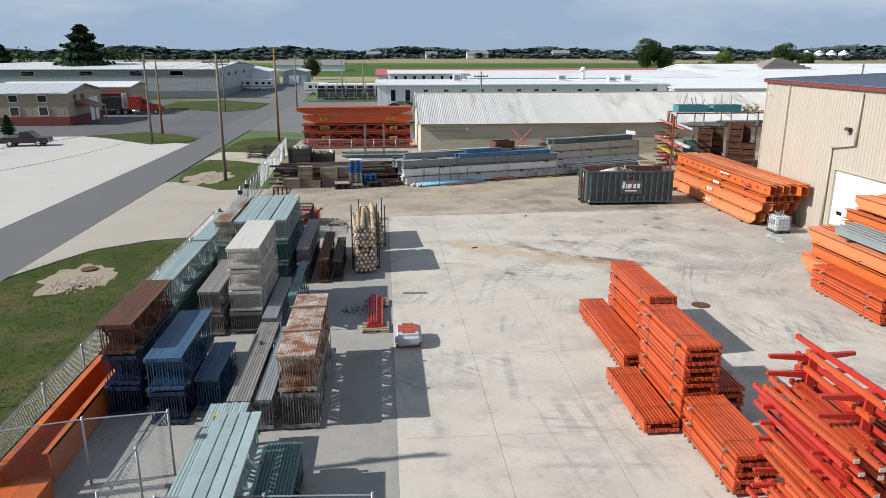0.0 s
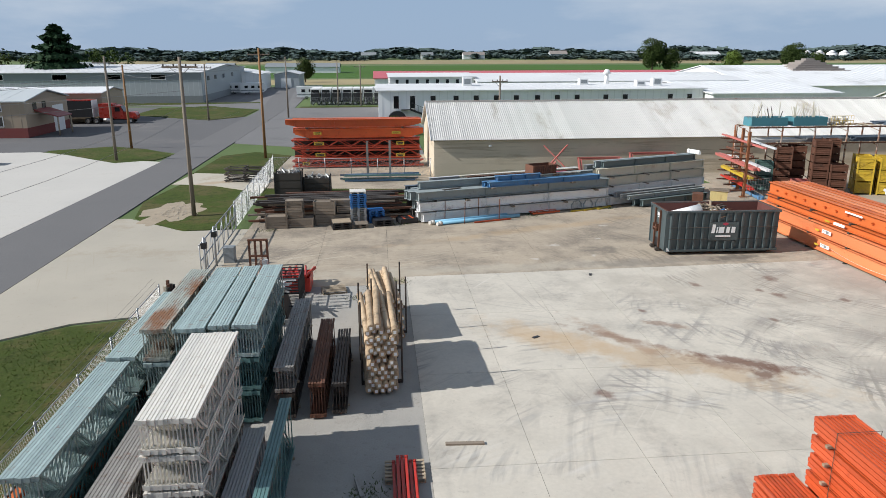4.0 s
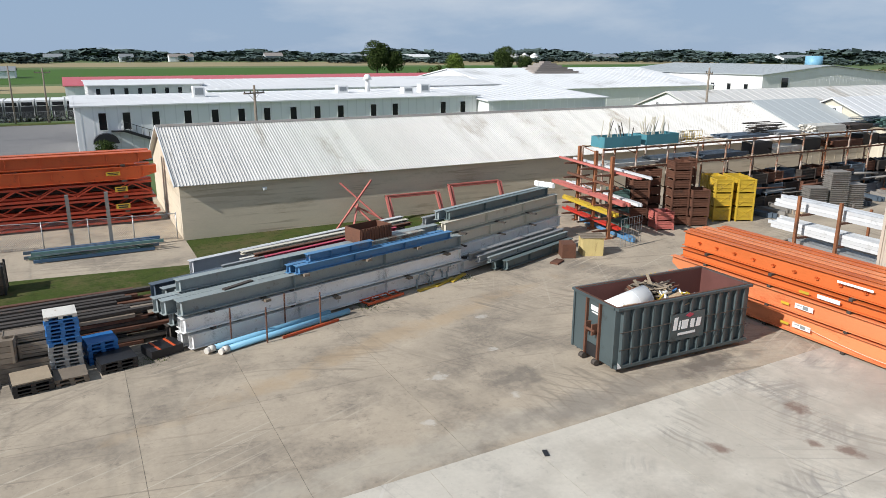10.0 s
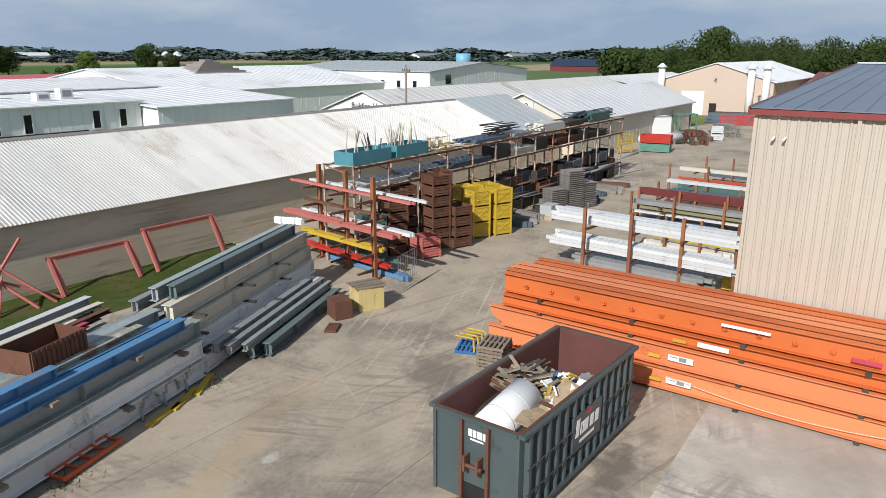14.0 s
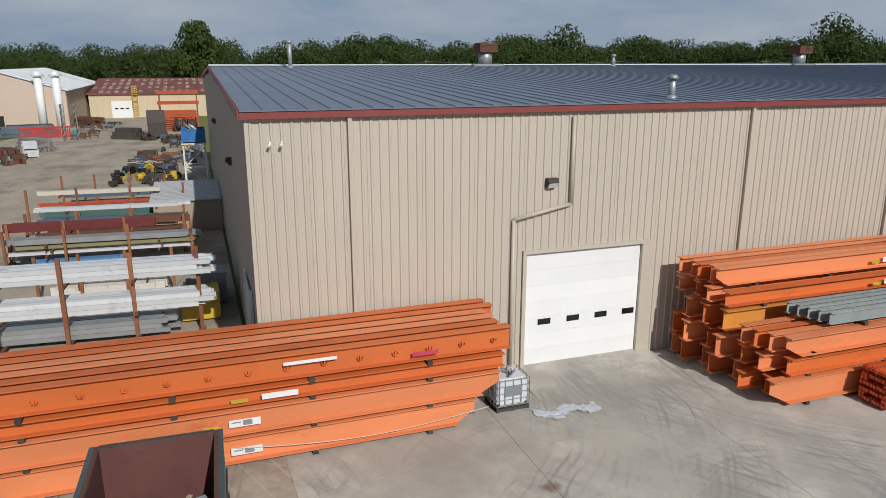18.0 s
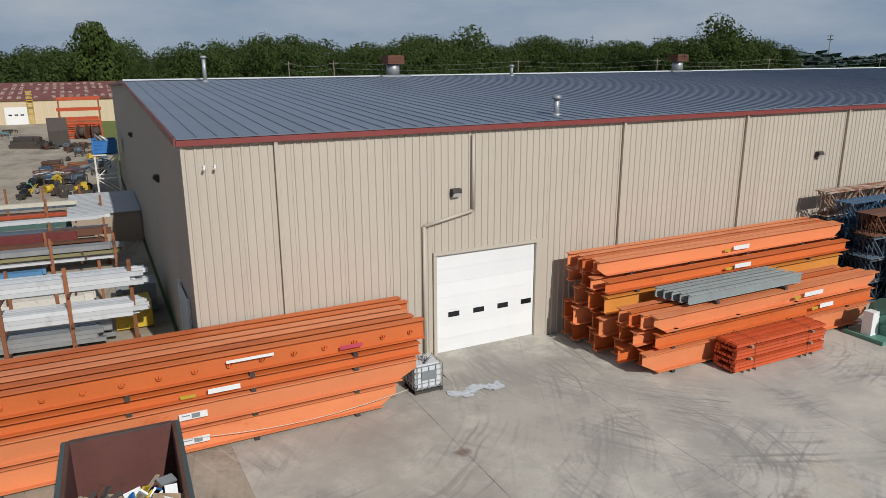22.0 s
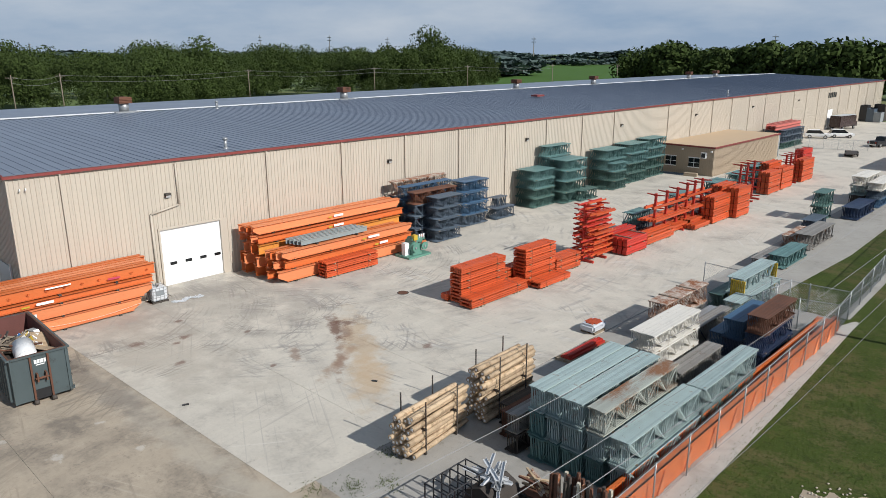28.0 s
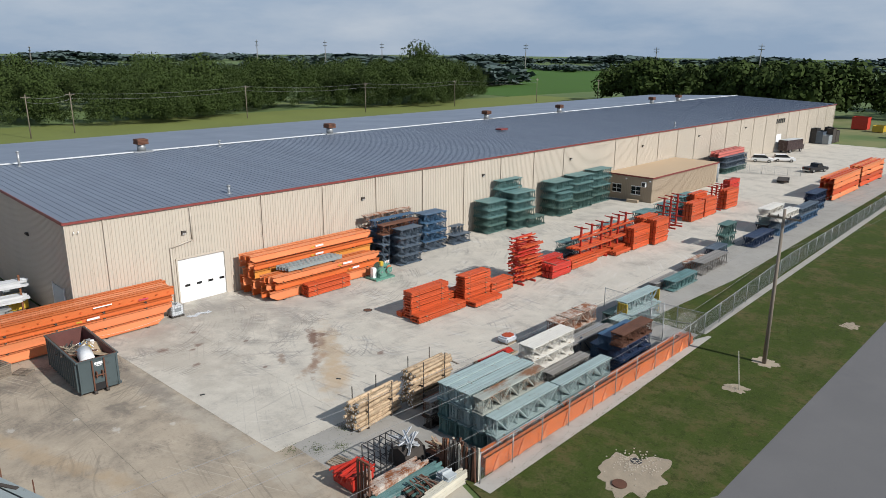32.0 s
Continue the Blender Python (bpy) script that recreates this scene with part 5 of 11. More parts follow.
# red bundles down the row
for x0, x1, y0, y1, zt, ma in ((9.6, 11.1, 7.4, 10.9, 1.75, "red"), (11.1, 12.4, 6.8, 10.8, 1.9, "red"), (10.0, 11.3, 1.4, 6.6, 1.2, "orange"), (10.6, 11.8, -4.6, 0.6, 0.9, "orange"),
                               (9.3, 10.7, -9.6, -5.6, 2.9, "orange"), (8.6, 10.0, -13.2, -9.8, 3.2, "orange"), (10.3, 11.7, -13.4, -9.6, 3.4, "orange"), (10.9, 12.4, -29.0, -25.0, 2.8, "orange"),
                               (10.9, 12.4, -33.4, -29.4, 2.9, "orange"), (12.5, 13.8, -33.4, -29.0, 3.4, "orange"), (10.9, 12.4, -41.5, -37.0, 3.0, "orange"), (12.6, 13.8, -46.0, -42.0, 4.0, "red"), (9.4, 10.7, -5.2, -1.8, 0.7, "orange")):
    beam_stack(x0, x1, y0, y1, zt, "banded block of %s rack beams in the yard row" % ("bright orange" if ma == "orange" else "deep red"), ma, bh=0.2, bw=0.4, strap=False)


# ---- cantilever racks with arms ----
def arm_rack(x, y, h, posts, gap, arms, arm_len, label, material="red", turn=0.0, loaded=0.0):
    ob = thing("cantilever_rack", pose(x, y, 0, 0, 0, turn), label, "cantilever rack", "cantilever racks")
    for p in range(posts):
        yy = (p - (posts - 1) / 2) * gap
        col = part("column", box(bm_new(), -0.1, 0.1, yy - 0.1, yy + 0.1, 0.0, h), M[material], ob)
        part("base", box(bm_new(), -arm_len, arm_len, yy - 0.09, yy + 0.09, 0.0, 0.2), M[material], ob)
        for a in range(arms):
            z = 0.45 + (h - 0.6) * a / max(1, arms - 1)
            for s in (-1, 1):
                part("arm", prism(bm_new(), [(s * 0.1, z - 0.09), (s * arm_len, z + 0.02), (s * arm_len, z + 0.1), (s * 0.1, z + 0.07)], "y", yy - 0.05, yy + 0.05), M[material], col)
    return ob


# the tall red tree of arms with beams laid on it
tr = arm_rack(11.6, 13.6, 4.9, 2, 2.0, 11, 1.05, "tall red cantilever rack bristling with arms and loose beams")
long_beam, long_beam2, short_beam = beam_mesh(3.6, 0.1, 0.12, "red"), beam_mesh(3.2, 0.12, 0.12, "orange"), beam_mesh(2.7, 0.12, 0.12, "orange")
tag_me = mesh_of(box(bm_new(), -0.06, 0.06, -0.012, 0, 0.0, 0.09), "end_tag", M["offwhite"])
for a in range(11):
    z = 0.56 + 4.3 * a / 10
    for s in (-1, 1):
        for k in range(R.choice((4, 5, 6)) if a < 9 else 1):
            x_, y_, t_ = s * (0.2 + 0.15 * k) - 0.05, -1.75 + R.uniform(-0.3, 0.3) - 0.5 * (k % 2), R.uniform(-2.0, 2.0)
            bmx = part("beam", R.choice((long_beam, long_beam2, short_beam)), None, tr, m=pose(x_, y_, z, 0, 0, t_))
            if k % 2:
                part("end_tag", tag_me, None, bmx, m=pose(0.05, -0.005, 0.01))
for x, y, h, n, gap in ((11.2, 1.0, 4.2, 3, 2.2), (11.2, -5.0, 4.4, 3, 1.7)):
    ck_ = arm_rack(x, y, h, n, gap, 4, 0.95, "red cantilever rack holding long orange beams")
    held = beam_mesh(n * gap + 0.6, 0.2, 0.22, "orange")
    for a in range(3):
        for u in (-0.85, -0.6, -0.35, 0.16, 0.42, 0.68):
            if a < 2 or u in (-0.6, 0.16):
                part("beam", held, None, ck_, m=pose(u, -(n * gap + 0.6) / 2 + R.uniform(-0.2, 0.2), 0.55 + (h - 0.6) * a / 3))
arm_rack(11.6, -19.6, 4.6, 3, 2.0, 5, 1.0, "red cantilever rack between beam blocks")
arm_rack(12.2, -36.0, 3.9, 3, 1.7, 5, 1.0, "red cantilever rack in the far row")
for x0, x1, y0, y1, zt in ((12.6, 13.9, 1.2, 4.4, 2.2), (12.8, 14.2, -8.6, -4.6, 2.6), (12.6, 14.8, -18.6, -14.6, 2.6), (12.9, 14.6, -24.5, -20.5, 2.8), (13.4, 15.2, -32.0, -27.0, 3.0)):
    upright_stack(x0, x1, y0, y1, zt, 2, ["slate", "teal"], "teal and slate uprights behind the red rows", count=6)


# ---- big girders ----
GIRD = {}


def girder(x, y, z, length, w, h, material, label, taper=0.0, turn=0.0, web=0.025, notches=False, group="stacked girders", flange=0.03):
    """An I-girder along y that starts at y; taper cuts its lower corners."""
    x, y, z = round(x, 3), round(y, 3), round(z, 3)
    ob = thing("girder", pose(x, y, z, 0, 0, turn), label, "girder", group)
    key = (round(length, 1), w, h, material, taper, notches)
    if key in GIRD:
        for nm, me in GIRD[key]:
            part(nm, me, None, ob)
        return ob
    made = []

    def keep(nm, bm):
        made.append((nm, mesh_of(bm, nm, M[material])))
        return bm_new()

    length = round(length, 1)
    bm = bm_new()
    if taper:
        prism(bm, [(0, h - 0.01), (length, h - 0.01), (length, h * 0.45), (length - taper, 0.02), (taper, 0.02), (0, h * 0.45)], "x", -web / 2, web / 2)
        bm = keep("web", bm)
        box(bm, -w / 2, w / 2, taper, length - taper, 0.0, flange)
    else:
        box(bm, -web / 2, web / 2, 0, length, flange, h - flange)
        bm = keep("web", bm)
        box(bm, -w / 2, w / 2, 0, length, 0.0, flange)
    bm = keep("bottom_flange", bm)
    box(bm, -w / 2, w / 2, 0, length, h - flange, h)
    bm = keep("top_flange", bm)
    GIRD[key] = made
    for nm, me in made:
        part(nm, me, None, ob)
    if notches:
        clip = mesh_of(prism(bm_new(), [(-0.09, 0.10), (-0.075, 0.03), (0.0, 0.0), (0.075, 0.03), (0.09, 0.10), (0.065, 0.045), (0.01, 0.025), (0.01, 0.13), (-0.01, 0.13), (-0.01, 0.025), (-0.065, 0.045)], "x", -w / 2 + 0.06, -web / 2), "clip", M["girder_deep"])
        for k in range(int(length / 1.05)):
            part("clip", clip, None, ob, m=pose(0, 0.55 + 1.05 * k, h * 0.33))
    return ob


def sticker(y, z, w, h, x, material="white", name="sticker"):
    return box(bm_new(), x - 0.004, x, y - w / 2, y + w / 2, z - h / 2, z + h / 2)


def blocks(x0, x1, ys, z, t=0.12):
    for y in ys:
        solo("timber_block", box(bm_new(), x0, x1, y - 0.08, y + 0.08, 0, t), M["dark_rust"], "dark timber spacer between girders", "timber", "girder spacers", m=pose(0, 0, z))


# first pile, before the door
lay = [(0.12, 0.78, 14.6, "girder", 0.55), (1.02, 0.72, 15.3, "girder", 0.6), (1.86, 0.42, 14.9, "girder_deep", 0.0), (2.38, 0.72, 15.2, "girder_deep", 0.0)]
for k, (z, h, ln, ma, tp) in enumerate(lay):
    y0 = (45.3, 44.5, 44.35, 44.1)[k]
    for i in range(5 if k < 2 else 6):
        step = 0.62 if k < 2 else 0.5
        x = (26.9, 26.85, 26.95, 27.05)[k] + step * i
        girder(x, y0 + (0.0 if i == 0 else R.uniform(-0.25, 0.25)), z, ln, 0.34 if k != 2 else 0.42, h, ma if i < 2 else R.choice(("girder", "girder_deep")), "faded orange steel girder lying in a pile beside the door", taper=tp, notches=(k == 3 and i == 0))
    blocks(26.7, 29.7, [46.8, 50.3, 54.0, 57.6], z - 0.12)
for y, z, w, h, ma in ((52.2, 1.36, 0.85, 0.22, "white"), (53.1, 1.30, 0.4, 0.12, "yellow"), (52.2, 0.5, 0.85, 0.22, "white"), (53.0, 0.44, 0.4, 0.12, "yellow"), (51.2, 2.05, 1.0, 0.17, "white"), (52.3, 2.02, 0.45, 0.12, "yellow"), (50.3, 2.86, 1.5, 0.1, "white"), (46.9, 2.62, 0.8, 0.14, "crimson")):
    solo("sticker", sticker(y, z, w, h, 26.86 if z > 2.3 else 26.72), M[ma], "%s label sticker on an orange girder" % ma, "sticker", "girder stickers")
for z in (1.36, 0.5):
    solo("sticker", box(box(bm_new(), 26.705, 26.712, 52.0, 52.25, z - 0.07, z + 0.08), 26.705, 26.712, 52.3, 52.55, z + 0.02, z + 0.05), M["mid_grey"], "grey printed mark on a white label", "sticker", "girder stickers")
bm = bm_new()
for k in range(14):
    a, b = 44.9 + k * 0.55, 45.45 + k * 0.55
    tube(bm, (26.68, a, 0.62 - 0.3 * math.sin(k / 13 * 3.0)), (26.68, b, 0.62 - 0.3 * math.sin((k + 1) / 13 * 3.0)), 0.011, 6)
solo("hose", bm, M["cream_beam"], "pale hose draped along a girder", "hose")
# second pile, beyond the door
for x, z, ln, w, h, ma, tp, y1 in ((24.6, 0.14, 13.6, 0.4, 0.85, "girder", 0.7, 35.9), (25.3, 0.2, 14.0, 0.36, 0.6, "girder_deep", 0, 35.4), (25.9, 0.2, 14.2, 0.36, 0.6, "girder_deep", 0, 36.0), (26.6, 0.2, 14.4, 0.4, 0.7, "girder", 0, 35.6), (27.3, 0.2, 14.4, 0.4, 0.72, "girder_deep", 0, 36.1), (28.0, 0.2, 14.4, 0.4, 0.72, "girder", 0, 35.8), (28.7, 0.2, 14.4, 0.4, 0.72, "girder_deep", 0, 36.2), (29.4, 0.2, 14.4, 0.4, 0.72, "girder", 0, 36.1),
                                   (24.7, 1.1, 13.2, 0.42, 0.55, "girder_deep", 0, 35.2), (25.3, 1.1, 13.6, 0.42, 0.55, "girder", 0, 35.8), (26.0, 1.1, 13.9, 0.42, 0.6, "girder_deep", 0, 35.9), (26.8, 1.05, 14.6, 0.42, 0.75, "girder", 0, 36.3), (27.6, 1.05, 14.6, 0.42, 0.75, "girder_deep", 0, 36.0), (28.4, 1.05, 14.6, 0.42, 0.75, "girder", 0, 36.4), (29.3, 1.05, 14.6, 0.42, 0.75, "girder_deep", 0, 36.2),
                                   (24.55, 1.82, 13.4, 0.42, 0.66, "girder", 0.5, 35.5), (25.05, 1.85, 13.4, 0.3, 0.6, "girder", 0, 35.7), (25.5, 1.85, 13.4, 0.3, 0.6, "girder_deep", 0, 35.9), (26.0, 1.85, 13.2, 0.3, 0.6, "girder", 0, 36.0), (26.9, 1.95, 14.6, 0.42, 0.72, "amber", 0, 36.0), (27.7, 1.95, 14.6, 0.42, 0.72, "girder_deep", 0, 36.2), (28.5, 1.95, 14.6, 0.42, 0.72, "girder", 0, 36.3),
                                   (26.9, 2.82, 15.0, 0.42, 0.5, "girder_deep", 0, 36.0), (27.6, 2.82, 15.0, 0.42, 0.5, "girder", 0, 36.2), (28.3, 2.82, 15.0, 0.42, 0.5, "girder_deep", 0, 36.1), (29.0, 2.82, 15.0, 0.42, 0.5, "girder", 0, 36.3),
                                   (27.35, 3.42, 15.2, 0.3, 0.64, "girder", 0.4, 36.1), (27.75, 3.42, 15.2, 0.3, 0.64, "girder", 0, 36.0), (28.2, 3.42, 15.2, 0.3, 0.6, "girder_deep", 0, 36.2), (28.65, 3.42, 15.2, 0.3, 0.6, "girder", 0, 36.1), (29.1, 3.42, 15.2, 0.3, 0.6, "girder", 0, 36.3)):
    girder(x, y1 - ln, z, ln, w, h, ma, "orange steel girder in the wide pile beyond the door", taper=tp)
for z, x0 in ((0.0, 24.4), (0.98, 24.5), (1.74, 24.4), (2.70, 26.7), (3.33, 27.2)):
    blocks(x0, 29.6, [23.8, 27.5, 31.0, 34.4], z, 0.11)
for i in range(5):
    girder(24.75 + 0.33 * i, 27.0 + 0.12 * i, 2.62, 6.6, 0.16, 0.4, "slate_beam", "grey painted steel channel on the orange pile", group="grey channels")
blocks(24.5, 26.4, [28.2, 32.2], 2.49, 0.13)
for x, y, z, w in ((27.19, 28.0, 3.72, 1.0), (26.68, 28.4, 3.05, 1.0), (24.33, 26.6, 2.15, 1.2), (24.48, 25.4, 1.38, 0.9)):
    solo("sticker", sticker(y, z, w, 0.2, x), M["white"], "white label sticker on an orange girder", "sticker", "girder stickers")
    solo("sticker", sticker(y + w * 0.85, z - 0.05, 0.4, 0.13, x), M["yellow"], "yellow label sticker on an orange girder", "sticker", "girder stickers")
# far orange girders in the row, and the red ones behind the annex
for k in range(4):
    for i in range(4):
        girder(1.3 + 0.7 * i, -72.0, 0.15 + 0.92 * k, 15.5, 0.4, 0.8, R.choice(("girder", "orange")), "orange girder in a distant yard pile")
        girder(1.6 + 0.7 * i, -90.0, 0.15 + 0.92 * k, 15.5, 0.4, 0.8, R.choice(("girder", "orange")), "orange girder in the last yard pile")
    blocks(1.0, 3.8, [-69, -60, -87, -78], 0.03 + 0.92 * k, 0.12)
for k in range(2):
    for i in range(3):
        girder(25.8 + 0.8 * i, -81.5, 3.4 + 0.55 * k, 13.0, 0.4, 0.5, "pink", "pale red girder on a green stack", group="red girders")
upright_stack(24.8, 28.6, -81.0, -70.0, 3.35, 3, ["green", "slate"], "green and slate uprights beyond the annex", count=14)

# ---- orange channels along the fence ----
ch = thing("orange_channel", (-8.05, 17.2, 0), "long orange steel channel lying inside the fence", "steel channel")
bm = bm_new()
box(bm, -0.62, -0.56, 0, 26.2, 0.0, 1.12)
box(bm, -0.62, -0.35, 0, 26.2, 1.08, 1.12)
part("outer_web", bm, M["girder_deep"], ch)
bm = bm_new()
box(bm, 0.36, 0.42, 1.0, 25.6, 0.0, 0.95)
box(bm, 0.2, 0.42, 1.0, 25.6, 0.91, 0.95)
part("inner_web", bm, M["girder_deep"], ch)
part("floor_plate", box(bm_new(), -0.56, 0.36, 0.6, 25.8, 0.12, 0.16), M["girder_deep"], ch)
for k in range(11):
    y = 1.6 + 2.35 * k
    part("gusset", prism(bm_new(), [(y, 0.02), (y + 0.5, 0.02), (y, 0.95)], "x", -0.69, -0.63), M["girder"], ch, "triangular gusset")
for x in (-0.1, -0.75):
    ob = thing("box_section", (-7.55 + x, 16.6, 0), "short open orange box section", "steel box")
    part("shell", box(box(box(box(bm_new(), -0.32, -0.29, 0, 0.9, 0, 0.62), 0.29, 0.32, 0, 0.9, 0, 0.62), -0.29, 0.29, 0, 0.9, 0.0, 0.03), -0.29, 0.29, 0, 0.9, 0.59, 0.62), M["girder_deep"], ob)

# ---- wrapped wooden posts in stake racks ----
LOG = {}
for k in range(3):
    bm = bm_new()
    rr = (0.115, 0.13, 0.10)[k]
    rings = []
    for j in range(9):
        q = rr * (1 + 0.06 * ((j * 7 + k) % 3 - 1))
        rings.append([bm.verts.new((q * math.cos(6.283 * i / 8), j * 0.5, q * math.sin(6.283 * i / 8))) for i in range(8)])
    for u, w_ in zip(rings[:-1], rings[1:]):
        for i in range(8):
            bm.faces.new((u[i], u[(i + 1) % 8], w_[(i + 1) % 8], w_[i])).smooth = True
    bm.faces.new(rings[0])
    bm.faces.new(rings[-1][::-1])
    for q in (-1, 1):
        box(bm, -0.05, 0.05, 2 + q * 2.004 - 0.004, 2 + q * 2.004 + 0.004, -0.055, 0.055)
    LOG[k] = mesh_of(bm, "post", M["log"])
    LOG[k].materials.append(M["white"])
    for p_ in LOG[k].polygons[-12:]:
        p_.material_index = 1


def log_rack(x, y, w, h, turn, label, split):
    ob = thing("post_rack", pose(x, y, 0, 0, 0, turn), label, "timber posts", "racks of wooden posts")
    z = 0.22
    row = 0
    while z < h:
        n = int(w / 0.235) - (row % 2)
        if z > h - 0.35:
            n -= 2
        for i in range(n):
            part("post", LOG[R.randrange(3)], None, ob, m=pose(-w / 2 + 0.12 + (row % 2) * 0.11 + i * 0.235 + R.uniform(-0.02, 0.02), -2.0 + R.uniform(-0.16, 0.16), z + R.uniform(-0.02, 0.02), R.uniform(-1, 1), 0, R.uniform(-2.6, 2.6)))
        z += 0.205
        row += 1
        if split and row % split == 0 and z < h - 0.3:
            for s in (-1.1, 1.1):
                part("cross_bar", box(bm_new(), -w / 2 - 0.12, w / 2 + 0.12, s - 0.05, s + 0.05, z - 0.1, z - 0.02), M["dark_rust"], ob)
            z += 0.09
    for s in (-1.1, 1.1):
        part("cross_bar", box(bm_new(), -w / 2 - 0.12, w / 2 + 0.12, s - 0.06, s + 0.06, 0.0, 0.1), M["dark_rust"], ob)
        for e in (-1, 1):
            part("stake", tube(bm_new(), (e * (w / 2 + 0.1), s, 0), (e * (w / 2 + 0.1), s, h + 0.42), 0.035, 6), M["dark_rust"], ob)
    return ob


log_rack(0.55, 38.9, 1.25, 2.75, 3, "tan wrapped wooden posts stacked tall between iron stakes", 6)
log_rack(0.85, 43.6, 1.25, 2.1, 5, "lower rack of tan wrapped wooden posts", 5)

# ---- small things on the stone strip ----
rp = thing("pallet", (1.2, 28.9, 0), "two weathered wooden pallets carrying red beams", "pallet")
pallet_parts(rp, 1.15, 1.0, pose(0, 0, 0))
rp2 = thing("pallet", (1.2, 32.0, 0), "weathered wooden pallet under red beams", "pallet")
pallet_parts(rp2, 1.15, 1.0, pose(0, 0, 0))
rb = thing("beam_stack", (1.2, 30.5, 0.14), "short bundle of dull red rack beams across two pallets", "rack beams")
for i in range(6):
    part("beam", beam_mesh(3.6, 0.095, 0.12, "red"), None, rb, m=pose(-0.36 + 0.12 * i, -1.8, 0))
for i in range(3):
    part("beam", beam_mesh(3.6, 0.095, 0.12, "red"), None, rb, m=pose(-0.24 + 0.12 * i, -1.75, 0.125))
pd = thing("wrapped_pallet", (2.55, 27.3, 0), "shrink-wrapped pallet of white sacks with an orange load on top", "wrapped pallet")
pallet_parts(pd, 1.05, 1.2, pose(0, 0, 0))
bm = bm_new()
box(bm, -0.54, 0.54, -0.78, 0.78, 0.14, 0.62)
bmesh.ops.bevel(bm, geom=list(bm.edges), offset=0.13, segments=3, affect="EDGES")
part("wrapped_load", bm, M["film"], pd, "bulging white wrap")
bm = bm_new()
for i in range(5):
    for j in range(6):
        if abs(i - 2) + abs(j - 2.5) < 4:
            box(bm, -0.42 + i * 0.17, -0.27 + i * 0.17, -0.52 + j * 0.175, -0.365 + j * 0.175, 0.62, 0.66)
part("orange_grid", bm, M["orange"], pd, "orange gridded load")
solo("plank", box(bm_new(), -0.6, 0.6, -0.07, 0.07, 0, 0.06), M["crate"], "loose weathered plank on the yard", "plank", m=pose(3.1, 33.4, 0.0, 0, 0, -3))
solo("plank", box(bm_new(), -0.05, 0.05, -0.45, 0.45, 0, 0.08), M["weathered"], "short grey offcut on the stone", "plank", m=pose(-0.1, 31.4, -0.016, 0, 0, 12))
mh = thing("manhole", (16.55, 30.6, 0.002), "round cast-iron manhole cover in the slab", "manhole", kind="structure")
part("cover", tube(bm_new(), (0, 0, -0.02), (0, 0, 0.012), 0.36, 24), M["rust"], mh)
part("rim", tube(bm_new(), (0, 0, -0.02), (0, 0, 0.006), 0.44, 24), M["dark_rust"], mh)

# ---- tote tank, plastic sheet, machine ----
ib = thing("tote_tank", (27.75, 43.8, 0), "white caged plastic tote tank with pipe fittings on top", "tote tank")
pallet_parts(ib, 1.0, 1.15, pose(0, 0, 0), "dark_rust")
bm = bm_new()
box(bm, -0.47, 0.47, -0.54, 0.54, 0.16, 1.12)
bmesh.ops.bevel(bm, geom=list(bm.edges), offset=0.09, segments=3, affect="EDGES")
part("bladder", bm, M["clear"], ib, "milky plastic bladder")
for z in (0.2, 0.42, 0.65, 0.88, 1.1):
    bm = bm_new()
    for a, b in (((-0.5, -0.57), (0.5, -0.57)), ((0.5, -0.57), (0.5, 0.57)), ((0.5, 0.57), (-0.5, 0.57)), ((-0.5, 0.57), (-0.5, -0.57))):
        tube(bm, (*a, z), (*b, z), 0.014, 5)
    part("cage_hoop", bm, M["grey_steel"], ib)
for k in range(5):
    for s in (-1, 1):
        part("cage_bar", tube(bm_new(), (-0.5 + k * 0.25, s * 0.57, 0.15), (-0.5 + k * 0.25, s * 0.57, 1.12), 0.014, 5), M["grey_steel"], ib)
        part("cage_bar", tube(bm_new(), (s * 0.5, -0.57 + k * 0.285, 0.15), (s * 0.5, -0.57 + k * 0.285, 1.12), 0.014, 5), M["grey_steel"], ib)
part("label_plate", box(bm_new(), -0.53, -0.515, -0.3, 0.3, 0.55, 0.9), M["mid_grey"], ib)
for k in range(6):
    part("fitting", tube(bm_new(), (-0.3 + 0.12 * k, R.uniform(-0.3, 0.3), 1.13), (-0.35 + 0.13 * k + R.uniform(-0.1, 0.1), R.uniform(-0.3, 0.3), 1.13 + R.uniform(0.15, 0.34)), 0.04, 8), R.choice((M["grey_steel"], M["mid_grey"], M["plastic_blue"])), ib)
bm = bm_new()
grid = [[bm.verts.new((-0.45 + 0.1 * i + R.uniform(-0.04, 0.04), -1.2 + 0.14 * j + R.uniform(-0.05, 0.05), 0.008 + 0.05 * R.random() ** 2)) for j in range(17)] for i in range(10)]
for i in range(9):
    for j in range(16):
        if abs(i - 4.5 + 1.5 * math.sin(j * 0.7)) < 2.8:
            bm.faces.new((grid[i][j], grid[i + 1][j], grid[i + 1][j + 1], grid[i][j + 1]))
bmesh.ops.delete(bm, geom=[v for v in bm.verts if not v.link_faces], context="VERTS")
solo("plastic_sheet", bm, M["film"], "crumpled clear plastic sheet lying on the slab", "plastic sheet", m=pose(26.6, 42.2, 0.002))
mc = thing("green_machine", (23.2, 23.2, 0), "dismantled green drive machine with orange arms on a base plate", "machine")
part("base_plate", box(bm_new(), -0.9, 0.9, -1.3, 1.3, 0, 0.18), M["machine"], mc)
part("pedestal", prism(bm_new(), [(-0.6, 0.18), (0.6, 0.18), (0.35, 1.5), (-0.3, 1.7)], "y", -0.5, 0.55), M["machine"], mc)
